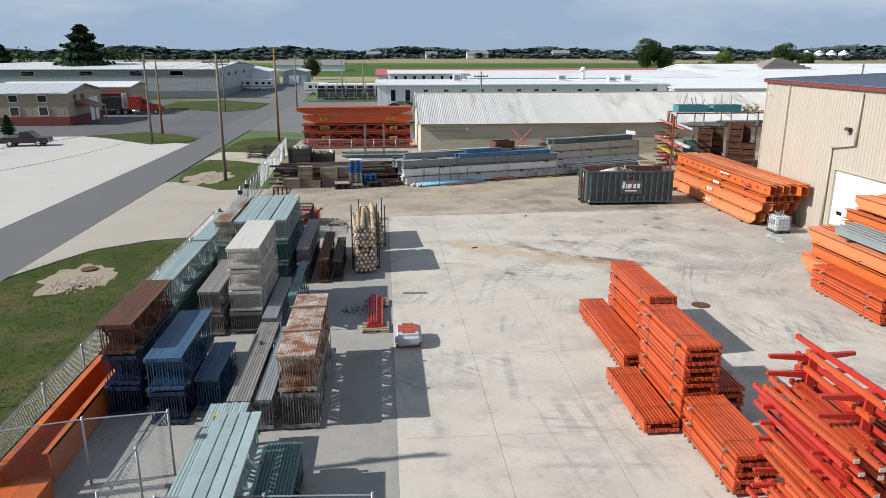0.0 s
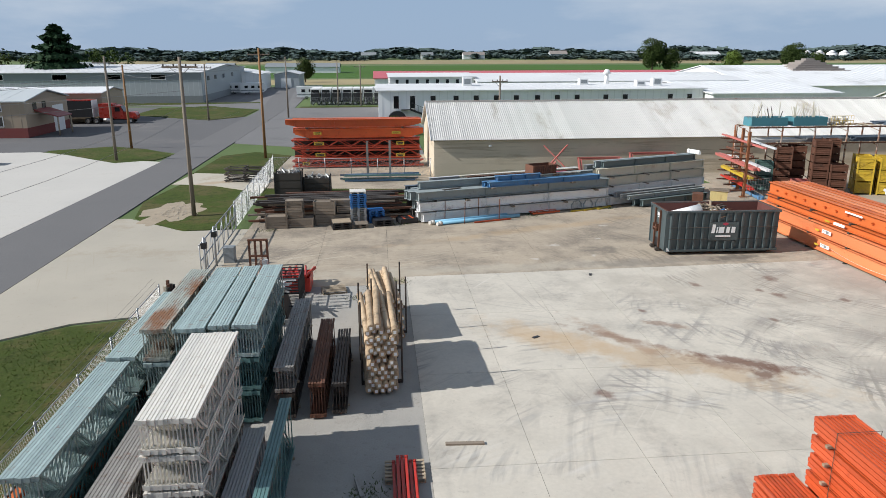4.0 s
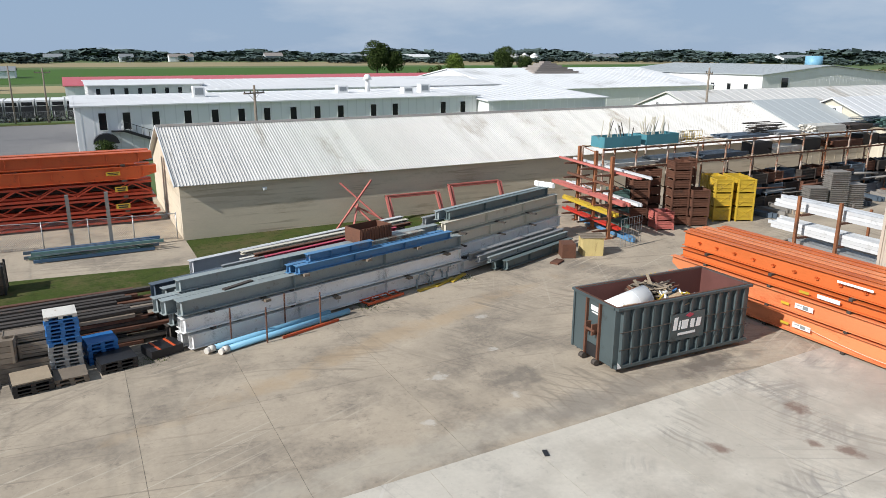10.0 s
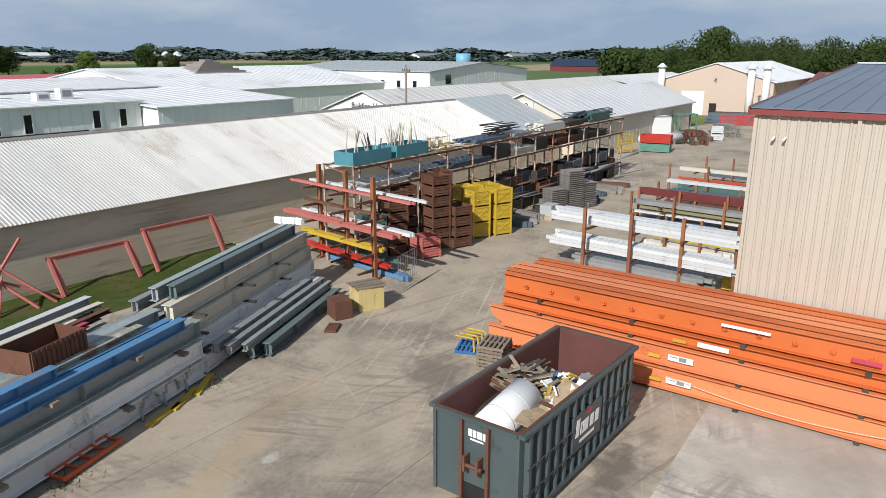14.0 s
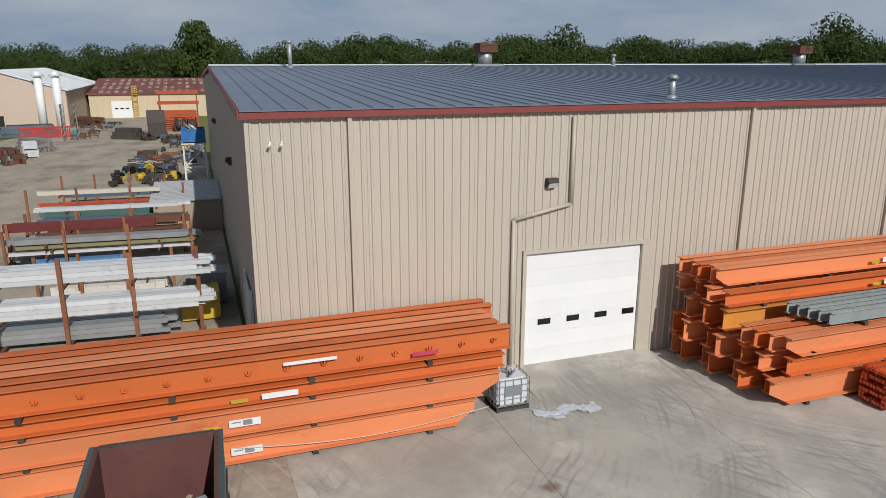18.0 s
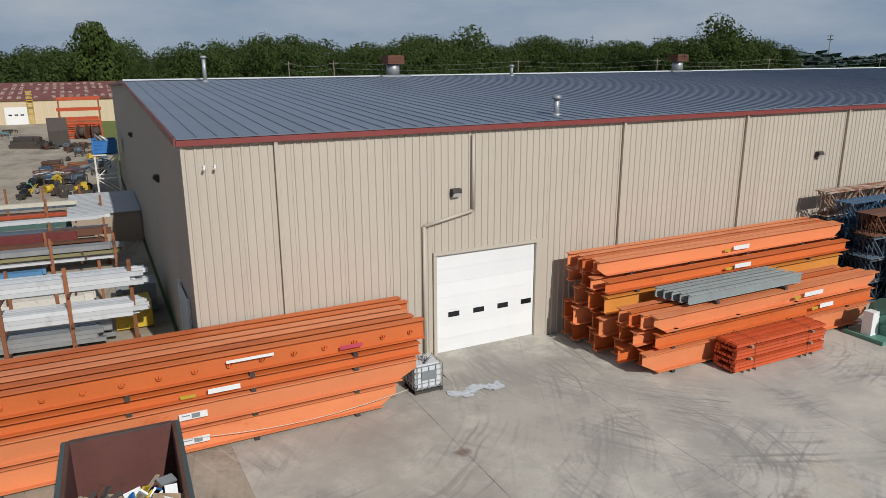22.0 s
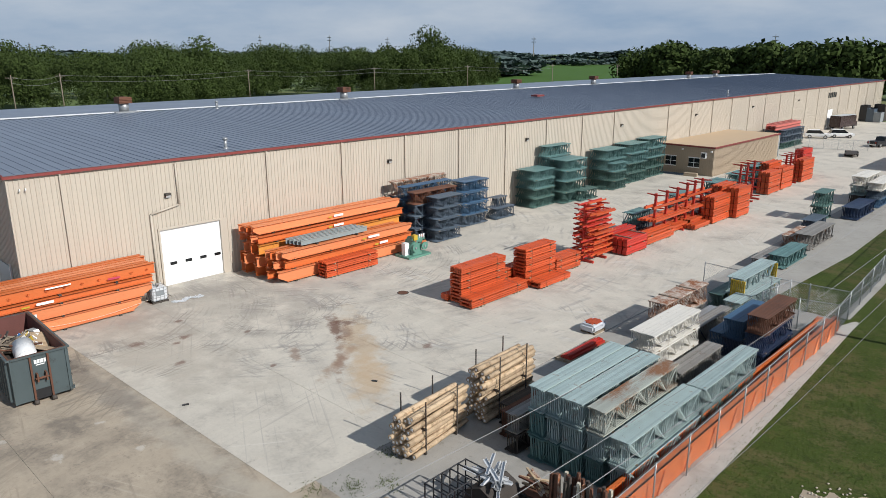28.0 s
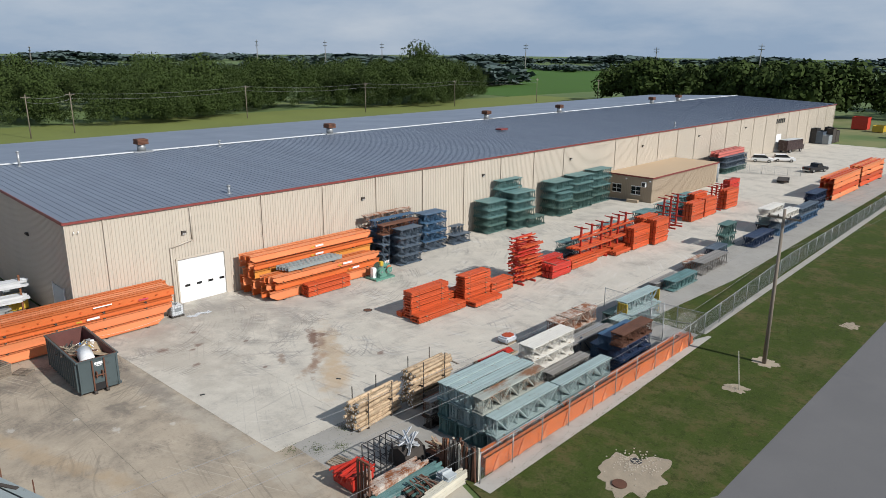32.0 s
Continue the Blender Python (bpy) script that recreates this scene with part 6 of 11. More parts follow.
part("motor", tube(bm_new(), (-0.2, -0.6, 1.3), (-0.2, 0.6, 1.5), 0.36, 14), M["machine"], mc)
for k in range(4):
    part("arm", bar(bm_new(), (0.2, -0.3 - 0.2 * k, 0.7 + 0.25 * k), (-0.5 + 0.2 * k, -1.3, 0.9 + 0.2 * k), 0.14, 0.16), M["girder"] if k % 2 else M["machine"], mc)
part("hub", tube(bm_new(), (-0.65, 0.2, 0.9), (0.1, 0.3, 0.9), 0.4, 14), M["machine"], mc)
part("cover", box(bm_new(), -0.7, -0.35, 0.1, 0.5, 1.5, 1.95), M["yellow"], mc)
for k in range(3):
    part("valve", tube(bm_new(), (-0.4, -0.4 - 0.25 * k, 1.5), (-0.4, -0.4 - 0.25 * k, 1.85), 0.07, 8), M["white"], mc)
for k in range(5):
    part("hose", tube(bm_new(), (0.3, -0.9 + 0.35 * k, 0.5 + 0.1 * k), (-0.6, -1.0 + 0.4 * k, 1.0 + 0.12 * k), 0.045, 7), M["orange" if k % 2 else "black"], mc)
for k in range(2):
    wl2 = part("flywheel", tube(bm_new(), (-0.78, -0.7 + 1.1 * k, 0.85), (-0.66, -0.7 + 1.1 * k, 0.85), 0.34, 16), M["machine"], mc)
    part("hub", tube(bm_new(), (-0.84, -0.7 + 1.1 * k, 0.85), (-0.78, -0.7 + 1.1 * k, 0.85), 0.09, 10), M["grey_steel"], wl2)
part("guard", box(bm_new(), -0.2, 0.25, 0.6, 1.1, 0.18, 1.25), M["white"], mc)


# ---- roll-off container ----
DM = pose(17.38, 53.15, 0, 0, 0, -1.8)
du = thing("dumpster", DM, "dark slate-green open roll-off container half full of scrap wood and foam", "dumpster")
DL, DW, DHT, DZ = 6.75, 2.6, 2.62, 0.2
part("side_wall", box(bm_new(), 0, DL, 0, 0.05, DZ, DHT - 0.1), M["dumpster"], du)
part("side_wall", box(bm_new(), 0, DL, DW - 0.05, DW, DZ, DHT - 0.1), M["dumpster"], du)
part("front_wall", box(bm_new(), 0, 0.05, 0.05, DW - 0.05, DZ, DHT - 0.1), M["dumpster"], du)
part("tail_gate", box(bm_new(), DL - 0.05, DL, 0.05, DW - 0.05, DZ, DHT - 0.1), M["dumpster"], du)
part("floor", box(bm_new(), 0.05, DL - 0.05, 0.05, DW - 0.05, DZ, DZ + 0.06), M["dump_in"], du)
bm = bm_new()
box(bm, 0.055, 0.07, 0.07, DW - 0.07, DZ + 0.07, DHT - 0.03)
box(bm, DL - 0.07, DL - 0.055, 0.07, DW - 0.07, DZ + 0.07, DHT - 0.03)
box(bm, 0.07, DL - 0.07, 0.055, 0.07, DZ + 0.07, DHT - 0.03)
box(bm, 0.07, DL - 0.07, DW - 0.07, DW - 0.055, DZ + 0.07, DHT - 0.03)
part("lining", bm, M["dump_in"], du, "rusty oxide-red inner face")
bm = bm_new()
prism(bm, [(-0.11, 0.0), (0.09, 0.0), (0.03, -0.13), (-0.07, -0.13)], "z", DZ + 0.12, DHT - 0.12)
rib = mesh_of(bm, "rib", M["dumpster"])
short = mesh_of(prism(bm_new(), [(-0.11, 0.0), (0.09, 0.0), (0.03, -0.13), (-0.07, -0.13)], "z", DZ + 0.12, 0.78), "rib", M["dumpster"])
cap_ = mesh_of(prism(bm_new(), [(-0.11, 0.0), (0.09, 0.0), (0.03, -0.13), (-0.07, -0.13)], "z", 1.98, DHT - 0.12), "rib", M["dumpster"])
for k in range(14):
    x = 0.3 + k * 0.472
    if 2.5 < x < 4.4:
        part("rib", short, None, du, m=pose(x, 0, 0))
        part("rib", cap_, None, du, m=pose(x, 0, 0))
    else:
        part("rib", rib, None, du, m=pose(x, 0, 0))
    part("rib", rib, None, du, m=pose(x, DW, 0, 0, 0, 180))
part("sign_panel", box(bm_new(), 2.55, 4.3, -0.12, -0.02, 0.85, 1.95), M["dumpster"], du, "dark flat panel with white marks")
for z in (0.95, 1.65):
    part("tarp_rail", tube(bm_new(), (0.1, -0.15, z), (2.55, -0.15, z), 0.018, 6), M["dark_rust"], du, "thin tie rail")
    part("tarp_rail", tube(bm_new(), (4.3, -0.15, z), (DL - 0.1, -0.15, z), 0.018, 6), M["dark_rust"], du, "thin tie rail")
part("foot_rail", box(bm_new(), 0, DL, -0.16, 0.0, DZ, DZ + 0.12), M["dumpster"], du)
for y0, y1 in ((-0.14, 0.06), (DW - 0.06, DW + 0.14)):
    part("top_rail", box(bm_new(), -0.05, DL + 0.05, y0, y1, DHT - 0.1, DHT), M["dumpster"], du)
for x0 in (-0.09, DL - 0.06):
    part("top_rail", box(bm_new(), x0, x0 + 0.15, 0.06, DW - 0.06, DHT - 0.1, DHT), M["dumpster"], du)
bm = bm_new()
box(bm, 0.0, DL, -0.03, 0.055, DHT, DHT + 0.012)
box(bm, 0.0, DL, DW - 0.055, DW + 0.03, DHT, DHT + 0.012)
box(bm, -0.03, 0.05, 0.06, DW - 0.06, DHT, DHT + 0.012)
box(bm, DL - 0.05, DL + 0.03, 0.06, DW - 0.06, DHT, DHT + 0.012)
part("worn_edge", bm, M["rust"], du, "rust-worn rim")
for y in (0.85, 1.65):
    part("lift_rail", box(bm_new(), -0.11, 0.0, y, y + 0.09, 0.12, DHT - 0.1), M["rust"], du, "rusty upright rail")
    part("roller", tube(bm_new(), (-0.16, y - 0.06, 0.12), (-0.16, y + 0.15, 0.12), 0.12, 12), M["dark_rust"], du)
for y in (0.0, DW - 0.09):
    part("corner_post", box(bm_new(), -0.06, 0.0, y, y + 0.09, DZ, DHT - 0.1), M["dumpster"], du)
# wall has no hollow here; flat black stands for the pocket's shade
part("pocket", box(bm_new(), -0.03, -0.004, 0.95, 1.64, 0.2, 0.72), M["black"], du, "black panel for the shade of the hook pocket")
bm = bm_new()
box(bm, -0.26, -0.004, 1.06, 1.13, 1.18, 1.62)
box(bm, -0.26, -0.004, 1.46, 1.53, 1.18, 1.62)
tube(bm, (-0.2, 0.98, 1.36), (-0.2, 1.6, 1.36), 0.055, 8)
part("hook_bar", bm, M["rust"], du, "rusty hook bar")
for x in (0.45, DL - 0.5):
    for y in (0.3, DW - 0.3):
        part("roller", tube(bm_new(), (x, y - 0.12, 0.11), (x, y + 0.12, 0.11), 0.11, 12), M["dark_rust"], du)
for y in (0.85, 1.65):
    part("skid", box(bm_new(), 0.0, DL, y, y + 0.1, 0.04, DZ), M["dark_rust"], du)
part("reflector", prism(bm_new(), [(0.05, 0.24), (0.05, 0.5), (0.26, 0.24)], "y", -0.175, -0.17), M["white"], du)
bm = bm_new()
for a, w, h in ((2.68, 0.24, 0.52), (2.96, 0.1, 0.36), (3.1, 0.4, 0.36), (3.55, 0.26, 0.36), (3.86, 0.28, 0.36)):
    prism(bm, [(a, 1.3), (a + w * 0.8, 1.3), (a + w * 0.8 + 0.1 * h, 1.3 + h), (a + 0.1 * h, 1.3 + h)], "y", -0.134, -0.128)
part("bar_mark", bm, M["white"], du, "row of plain white printed blocks")
part("bar_mark", box(bm_new(), 2.95, 3.85, -0.132, -0.128, 1.06, 1.16), M["white"], du, "thin white printed bar")
part("mark", prism(bm_new(), [(3.5, 1.74), (3.72, 1.84), (3.5, 1.94), (3.28, 1.84)], "y", -0.134, -0.128), M["crimson"], du, "small red diamond mark")
bm = bm_new()
for a, w in ((0.98, 0.1), (1.1, 0.16), (1.28, 0.1), (1.4, 0.12)):
    box(bm, -0.012, -0.004, a, a + w, 2.08, 2.28)
box(bm, -0.012, -0.004, 1.06, 1.46, 1.98, 2.03)
part("bar_mark", bm, M["white"], du, "small white printed blocks")
drum = thing("foam_roll", DM @ pose(0.75, 1.55, 1.72), "big white foam roll lying slanted in the container", "foam roll")
part("roll", tube(bm_new(), (0, 0, 0), (1.85, -0.2, 0.5), 0.52, 28), M["white"], drum)
part("seam", tube(tube(bm_new(), (0.6, -0.065, 0.16), (0.63, -0.068, 0.168), 0.524, 28), (1.3, -0.14, 0.35), (1.33, -0.144, 0.36), 0.524, 28), M["tube_white"], drum)
scr = thing("scrap_heap", DM @ pose(2.9, 1.3, DZ + 0.06), "heap of broken boards, cardboard and metal scrap in the container", "scrap")
part("rubble", prism(bm_new(), [(-2.6, 0), (3.0, 0), (2.6, 0.9), (1.0, 1.7), (-0.9, 1.55), (-2.6, 1.0)], "y", -1.15, 1.15), M["dark_rust"], scr)
for k in range(64):
    x, y = R.uniform(-0.6, 1.7), R.uniform(-0.4, 1.05)
    part("board", box(bm_new(), -0.06, 0.06, -R.uniform(0.3, 0.7), R.uniform(0.3, 0.7), 0, 0.03), M[R.choice(("crate", "pallet", "dark_rust", "rust", "crate"))], scr, m=pose(x, y, 1.5 + 0.55 * math.exp(-(x - 0.3) ** 2) + R.uniform(-0.1, 0.22), R.uniform(-30, 30), R.uniform(-30, 30), R.uniform(-25, 60)))
for k in range(12):
    part("board", box(bm_new(), -0.06, 0.06, -0.6, 0.6, 0, 0.03), M[R.choice(("crate", "pallet"))], scr, m=pose(0.1 + 0.13 * k, 0.45 + 0.02 * k, 2.05 - 0.05 * abs(k - 4), 22, 0, 18 + R.uniform(-4, 4)))
for k in range(30):
    part("scrap_piece", box(bm_new(), -0.14, 0.14, -0.2, 0.2, 0, 0.05), M[R.choice(("white", "grey_steel", "log", "white", "plastic_blue", "yellow", "offwhite"))], scr, m=pose(R.uniform(-0.4, 1.5), R.uniform(-1.0, 0.0), 1.75 + R.uniform(0, 0.3), R.uniform(-60, 60), R.uniform(-60, 60), R.uniform(0, 180)))
for x, y, z, t, r in ((-1.1, -0.7, 1.85, 15, 8), (0.0, -0.85, 1.9, -10, -18), (-0.5, -0.5, 1.75, 30, 4)):
    part("cardboard", box(bm_new(), -0.85, 0.75, -0.4, 0.4, 0, 0.025), M["log"], scr, "tan cardboard sheet", m=pose(x, y, z, 14, r, t))

# pallets and a yellow frame behind the container
for k in range(7):
    p = thing("pallet", pose(25.2, 58.6, 0.14 * k, 0, 0, 12 + R.uniform(-4, 4)), "grey weathered wooden pallet in a stack", "pallet", "pallets by the orange girders")
    pallet_parts(p, 1.2, 1.0, pose(0, 0, 0), "crate")
p = thing("pallet", pose(24.6, 57.3, 0, 0, 0, 35), "broken grey wooden pallet on the ground", "pallet")
pallet_parts(p, 1.2, 1.0, pose(0, 0, 0), "crate")
p = thing("pallet", pose(26.0, 60.2, 0, 0, 0, 20), "blue pallet under a yellow frame", "pallet")
pallet_parts(p, 1.2, 1.0, pose(0, 0, 0), "plastic_blue")
yf = thing("guard_frame", (26.0, 60.2, 0.14), "bent yellow tubular guard frame on a blue pallet", "guard frame")
for k in range(4):
    part("tube", tube(tube(bm_new(), (-0.5 + 0.3 * k, -0.5, 0.0), (-0.4 + 0.3 * k, -0.4, 0.5), 0.04, 6), (-0.4 + 0.3 * k, -0.4, 0.5), (-0.3 + 0.3 * k, 0.5, 0.4), 0.04, 6), M["yellow"], yf)


# ---- long piles of steel beams before the block shed ----
def ibeam(x0, y0, x1, y1, z, h, w, material, label, web=0.02, group="piled steel beams"):
    """An I-beam from one ground place to another."""
    L = math.hypot(x1 - x0, y1 - y0)
    bm = bm_new()
    box(bm, -w / 2, w / 2, 0, L, 0, 0.03)
    box(bm, -w / 2, w / 2, 0, L, h - 0.03, h)
    box(bm, -web / 2, web / 2, 0, L, 0.03, h - 0.03)
    for k in (0, 1, 2, 3):
        y = 0.12 + (L - 0.25) * k / 3
        box(bm, -w / 2 + 0.02, w / 2 - 0.02, y, y + 0.014, 0.03, h - 0.03)
    return solo("steel_beam", bm, M[material], label, "steel beam", group, m=pose(x0, y0, z, 0, 0, math.degrees(math.atan2(-(x1 - x0), y1 - y0))))


pile = Vector((15.2, 4.9)).normalized()  # the way the pile runs
side_ = Vector((-pile.y, pile.x))


def along(s, t):
    p = Vector((3.4, 62.35)) + pile * s + side_ * t
    return p.x, p.y


FR = 0.6  # how far the front rows swing out over their length
for s0, s1, t, swing, z, h, w, ma, lb in (
    (0.2, 15.4, 0.2, FR, 0.1, 0.62, 0.4, "pale_beam", "pale grey steel beam at the foot of a pile"), (0.0, 15.5, 0.75, FR, 0.1, 0.62, 0.4, "pale_beam", "pale grey steel beam in a long pile"), (0.3, 15.6, 1.3, FR, 0.1, 0.62, 0.4, "slate_beam", "grey-blue steel beam in a long pile"), (0.0, 15.6, 1.8, FR, 0.1, 0.62, 0.4, "dark_rust", "dark steel beam in a long pile"),
    (-0.05, 15.5, 0.25, FR, 0.84, 0.62, 0.44, "pale_beam", "pale grey steel beam, second in its pile"), (0.1, 15.6, 0.82, FR, 0.84, 0.62, 0.42, "pale_beam", "pale grey steel beam, second in its pile"), (0.0, 15.2, 1.4, FR, 0.84, 0.62, 0.42, "slate_beam", "grey-blue steel beam, second in its pile"),
    (-0.1, 15.5, 0.3, FR, 1.58, 0.62, 0.5, "slate_beam", "grey-blue painted steel beam on a pile"), (-0.5, 15.4, 0.85, FR, 1.58, 0.6, 0.42, "slate_beam", "grey-blue painted steel beam on a pile"), (-0.6, 15.3, 1.35, FR, 1.58, 0.6, 0.42, "slate_beam", "grey-blue painted steel beam on a pile"),
    (0.4, 14.8, 1.35, FR, 2.22, 0.5, 0.42, "slate_beam", "slate steel beam on top of a pile"), (1.6, 14.4, 1.85, FR, 2.22, 0.3, 0.3, "grey_steel", "grey galvanised channel on top of a pile"), (2.2, 14.2, 2.2, FR, 2.2, 0.24, 0.24, "slate_beam", "thin grey channel on a pile"),
    (5.2, 14.6, 0.1, FR, 2.21, 0.38, 0.34, "blue_beam", "bright blue steel beam on top of a pile"), (5.0, 14.4, 0.5, FR, 2.21, 0.38, 0.3, "blue_beam", "bright blue steel beam beside another"), (5.4, 13.4, 0.9, FR, 2.21, 0.34, 0.24, "navy", "dark blue steel channel on a pile"),
    (0.2, 14.0, 3.4, 0.0, 1.48, 0.62, 0.42, "slate", "dark slate steel beam sticking out of a pile"), (0.4, 14.6, 2.75, 0.0, 1.4, 0.62, 0.4, "slate_beam", "slate steel beam deep in a pile"), (3.4, 14.6, 3.1, 0.0, 2.12, 0.2, 0.2, "grey_steel", "thin grey bar on a pile"),
    (5.4, 13.6, 2.7, 0.0, 2.25, 0.18, 0.22, "crimson", "magenta-red steel bar on a pile"), (4.6, 14.0, 3.6, 0.0, 2.12, 0.16, 0.22, "offwhite", "white steel bar on a pile"), (5.3, 15.2, 4.1, 0.0, 1.95, 0.3, 0.3, "cream_beam", "cream steel beam on a pile"), (5.4, 15.8, 4.55, 0.0, 1.72, 0.24, 0.26, "rust", "brown rusty channel on a pile"),
    (2.8, 16.2, 5.1, 0.0, 1.5, 0.74, 0.34, "tube_white", "white steel beam along the back of a pile"), (2.6, 15.8, 5.1, 0.0, 0.1, 1.38, 0.4, "dark_rust", "dark rusty deep beam at the back of a pile"), (1.0, 14.6, 4.4, 0.0, 0.1, 1.6, 0.5, "dark_rust", "dark rusty deep beam inside a pile"),
    (0.6, 14.6, 3.6, 0.0, 0.1, 1.36, 0.5, "rust", "brown rusty deep beam inside a pile"), (0.0, 14.6, 2.6, 0.0, 0.1, 1.28, 0.5, "dark_rust", "dark rusty steel beam under a pile"),
):
    (xa, ya), (xb, yb) = along(s0, t - swing * max(0.0, s0) / 15.5), along(s1, t - swing * s1 / 15.5)
    ibeam(xa, ya, xb, yb, z, h, w, ma, lb)
solo("plank", box(bm_new(), -0.75, 0.75, -0.1, 0.1, 0, 0.06), M["dark_rust"], "dark weathered plank on the grey beams", "plank", m=pose(*along(2.6, 0.3), 2.2, 0, 0, 28))
for s in (1.2, 5.0, 9.0, 13.0):
    for z in (0.0, 0.74, 1.48):
        x, y = along(s, 1.0)
        solo("timber_block", box(bm_new(), -0.08, 0.08, -1.1, 1.1, 0, 0.1), M["dark_rust"], "dark timber spacer under steel beams", "timber", "beam spacers", m=pose(x, y, z, 0, 0, math.degrees(math.atan2(pile.y, pile.x))))
# second pile towards the pallet racks
pile2, org = Vector((9.3, 3.5)).normalized(), Vector((16.4, 64.5))
side2 = Vector((-pile2.y, pile2.x))
for s0, s1, t, z, h, w, ma, lb in (
    (3.6, 10.3, 0.0, 0.08, 0.5, 0.36, "dark_beam", "dark slate steel beam lying low"), (3.2, 10.6, 0.5, 0.08, 0.5, 0.36, "dark_beam", "dark slate steel beam lying low"), (2.6, 10.4, 0.35, 0.62, 0.3, 0.2, "slate_beam", "grey steel channel lying on beams"), (2.2, 10.6, 0.8, 0.64, 0.35, 0.25, "grey_steel", "pale grey steel tube on beams"), (2.0, 10.2, 1.2, 0.7, 0.4, 0.3, "grey_steel", "grey steel channel on a pile"),
    (1.6, 11.4, 1.5, 0.1, 0.6, 0.4, "pale_beam", "pale grey beam in the second pile"), (1.6, 11.6, 2.0, 0.1, 0.7, 0.4, "pale_beam", "pale steel beam in the second pile"), (1.4, 11.8, 1.9, 0.85, 0.6, 0.4, "pale_beam", "white-grey beam in the second pile"), (1.2, 11.9, 2.1, 1.5, 0.62, 0.4, "cream_beam", "cream steel beam in the second pile"), (1.0, 12.0, 2.3, 2.2, 0.62, 0.4, "cream_beam", "cream steel beam near the top of a pile"),
    (1.0, 11.6, 2.9, 0.1, 0.7, 0.5, "dark_rust", "dark rusty beam inside the second pile"), (1.0, 11.6, 3.0, 0.9, 0.7, 0.5, "dark_rust", "dark rusty beam inside the second pile"), (1.0, 11.6, 3.0, 1.7, 0.6, 0.5, "slate_beam", "slate beam inside the second pile"), (1.0, 11.6, 3.5, 0.1, 0.7, 0.5, "dark_rust", "rusty beam at the back of the second pile"), (1.0, 11.6, 3.5, 0.9, 1.3, 0.5, "dark_rust", "deep rusty beam at the back of a pile"),
    (1.6, 11.2, 2.5, 2.84, 0.5, 0.34, "dark_beam", "dark slate beam on the crest of a pile"), (1.2, 11.6, 2.95, 2.84, 0.5, 0.3, "slate_beam", "slate steel beam on the crest of a pile"), (0.6, 11.4, 3.35, 2.6, 0.42, 0.3, "grey_steel", "grey steel channel on the crest of a pile"),
):
    a, b = org + pile2 * (s0 + 1.0) + side2 * t, org + pile2 * (s1 + 1.1) + side2 * t
    ibeam(a.x, a.y, b.x, b.y, z, h, w, ma, lb)
for s in (3.0, 6.5, 9.6):
    for z in (0.0, 0.76, 1.44, 2.14):
        c = org + pile2 * s + side2 * 2.4
        solo("timber_block", box(bm_new(), -0.08, 0.08, -1.0, 1.0, 0, 0.07), M["dark_rust"], "dark timber spacer under steel beams", "timber", "beam spacers", m=pose(c.x, c.y, z, 0, 0, math.degrees(math.atan2(pile2.y, pile2.x))))
for k in range(6):
    c = org + pile2 * 12.4 + side2 * (2.2 + 0.22 * k)
    solo("end_bracket", prism(bm_new(), [(-0.1, 0), (0.1, 0), (0.1, 0.2), (0.0, 0.32), (-0.1, 0.25)], "y", -0.25, 0.25), M["white"], "small white steel bracket on a beam pile", "bracket", "white brackets", m=pose(c.x, c.y, 3.32, 0, 0, R.uniform(-20, 20)))
for s0, s1, t, z, h, w, ma, lb in ((6.2, 13.2, 0.62, 2.6, 0.2, 0.3, "rusty_teal", "rust-streaked flat bar on the blue beams"), (5.9, 9.6, 0.3, 2.6, 0.36, 0.34, "blue_beam", "short blue steel beam on others"), (6.6, 13.0, 0.98, 2.56, 0.18, 0.3, "weathered", "weathered grey channel on the blue beams"), (4.4, 14.4, 1.75, 2.53, 0.12, 0.3, "grey_steel", "thin grey bar on a beam pile"), (5.2, 14.9, 3.5, 2.3, 0.16, 0.24, "rust", "brown rusty bar between pale beams"), (5.0, 15.4, 4.35, 2.28, 0.14, 0.3, "cream_beam", "cream flat bar on a beam pile")):
    (xa, ya), (xb, yb) = along(s0, t - FR * s0 / 15.5), along(s1, t - FR * s1 / 15.5)
    ibeam(xa, ya, xb, yb, z, h, w, ma, lb)
for s_, z in ((5.6, 2.21), (9.0, 2.21), (12.2, 2.21), (3.6, 1.5), (7.2, 0.76), (11.6, 0.76), (14.2, 1.5)):
    x, y = along(s_, -0.12 - FR * s_ / 15.5 + 0.2)
    solo("timber_block", box(bm_new(), -0.13, 0.13, -0.32, 0.3, -0.11, 0.0), M["crate"], "weathered timber stub poking out of the pile", "timber", "timber stubs", m=pose(x, y, z, 0, 0, 18 + R.uniform(-8, 8)))
# the rusty box on the blue beams
bx = thing("steel_box", pose(*along(10.2, 0.9), 2.72, 0, 0, 17), "rusty ribbed steel box on the blue beams", "steel box")
for a in ((-1.0, 1.0, -0.6, -0.57), (-1.0, 1.0, 0.57, 0.6), (-1.0, -0.97, -0.57, 0.57), (0.97, 1.0, -0.57, 0.57)):
    part("side_plate", box(bm_new(), *a, 0.0, 0.72), M["rust"], bx)
part("bottom_plate", box(bm_new(), -0.97, 0.97, -0.57, 0.57, 0.0, 0.03), M["rust"], bx)
for k in range(12):
    part("rib", box(bm_new(), -0.95 + 0.165 * k, -0.9 + 0.165 * k, -0.64, -0.6, 0.02, 0.7), M["rust"], bx)
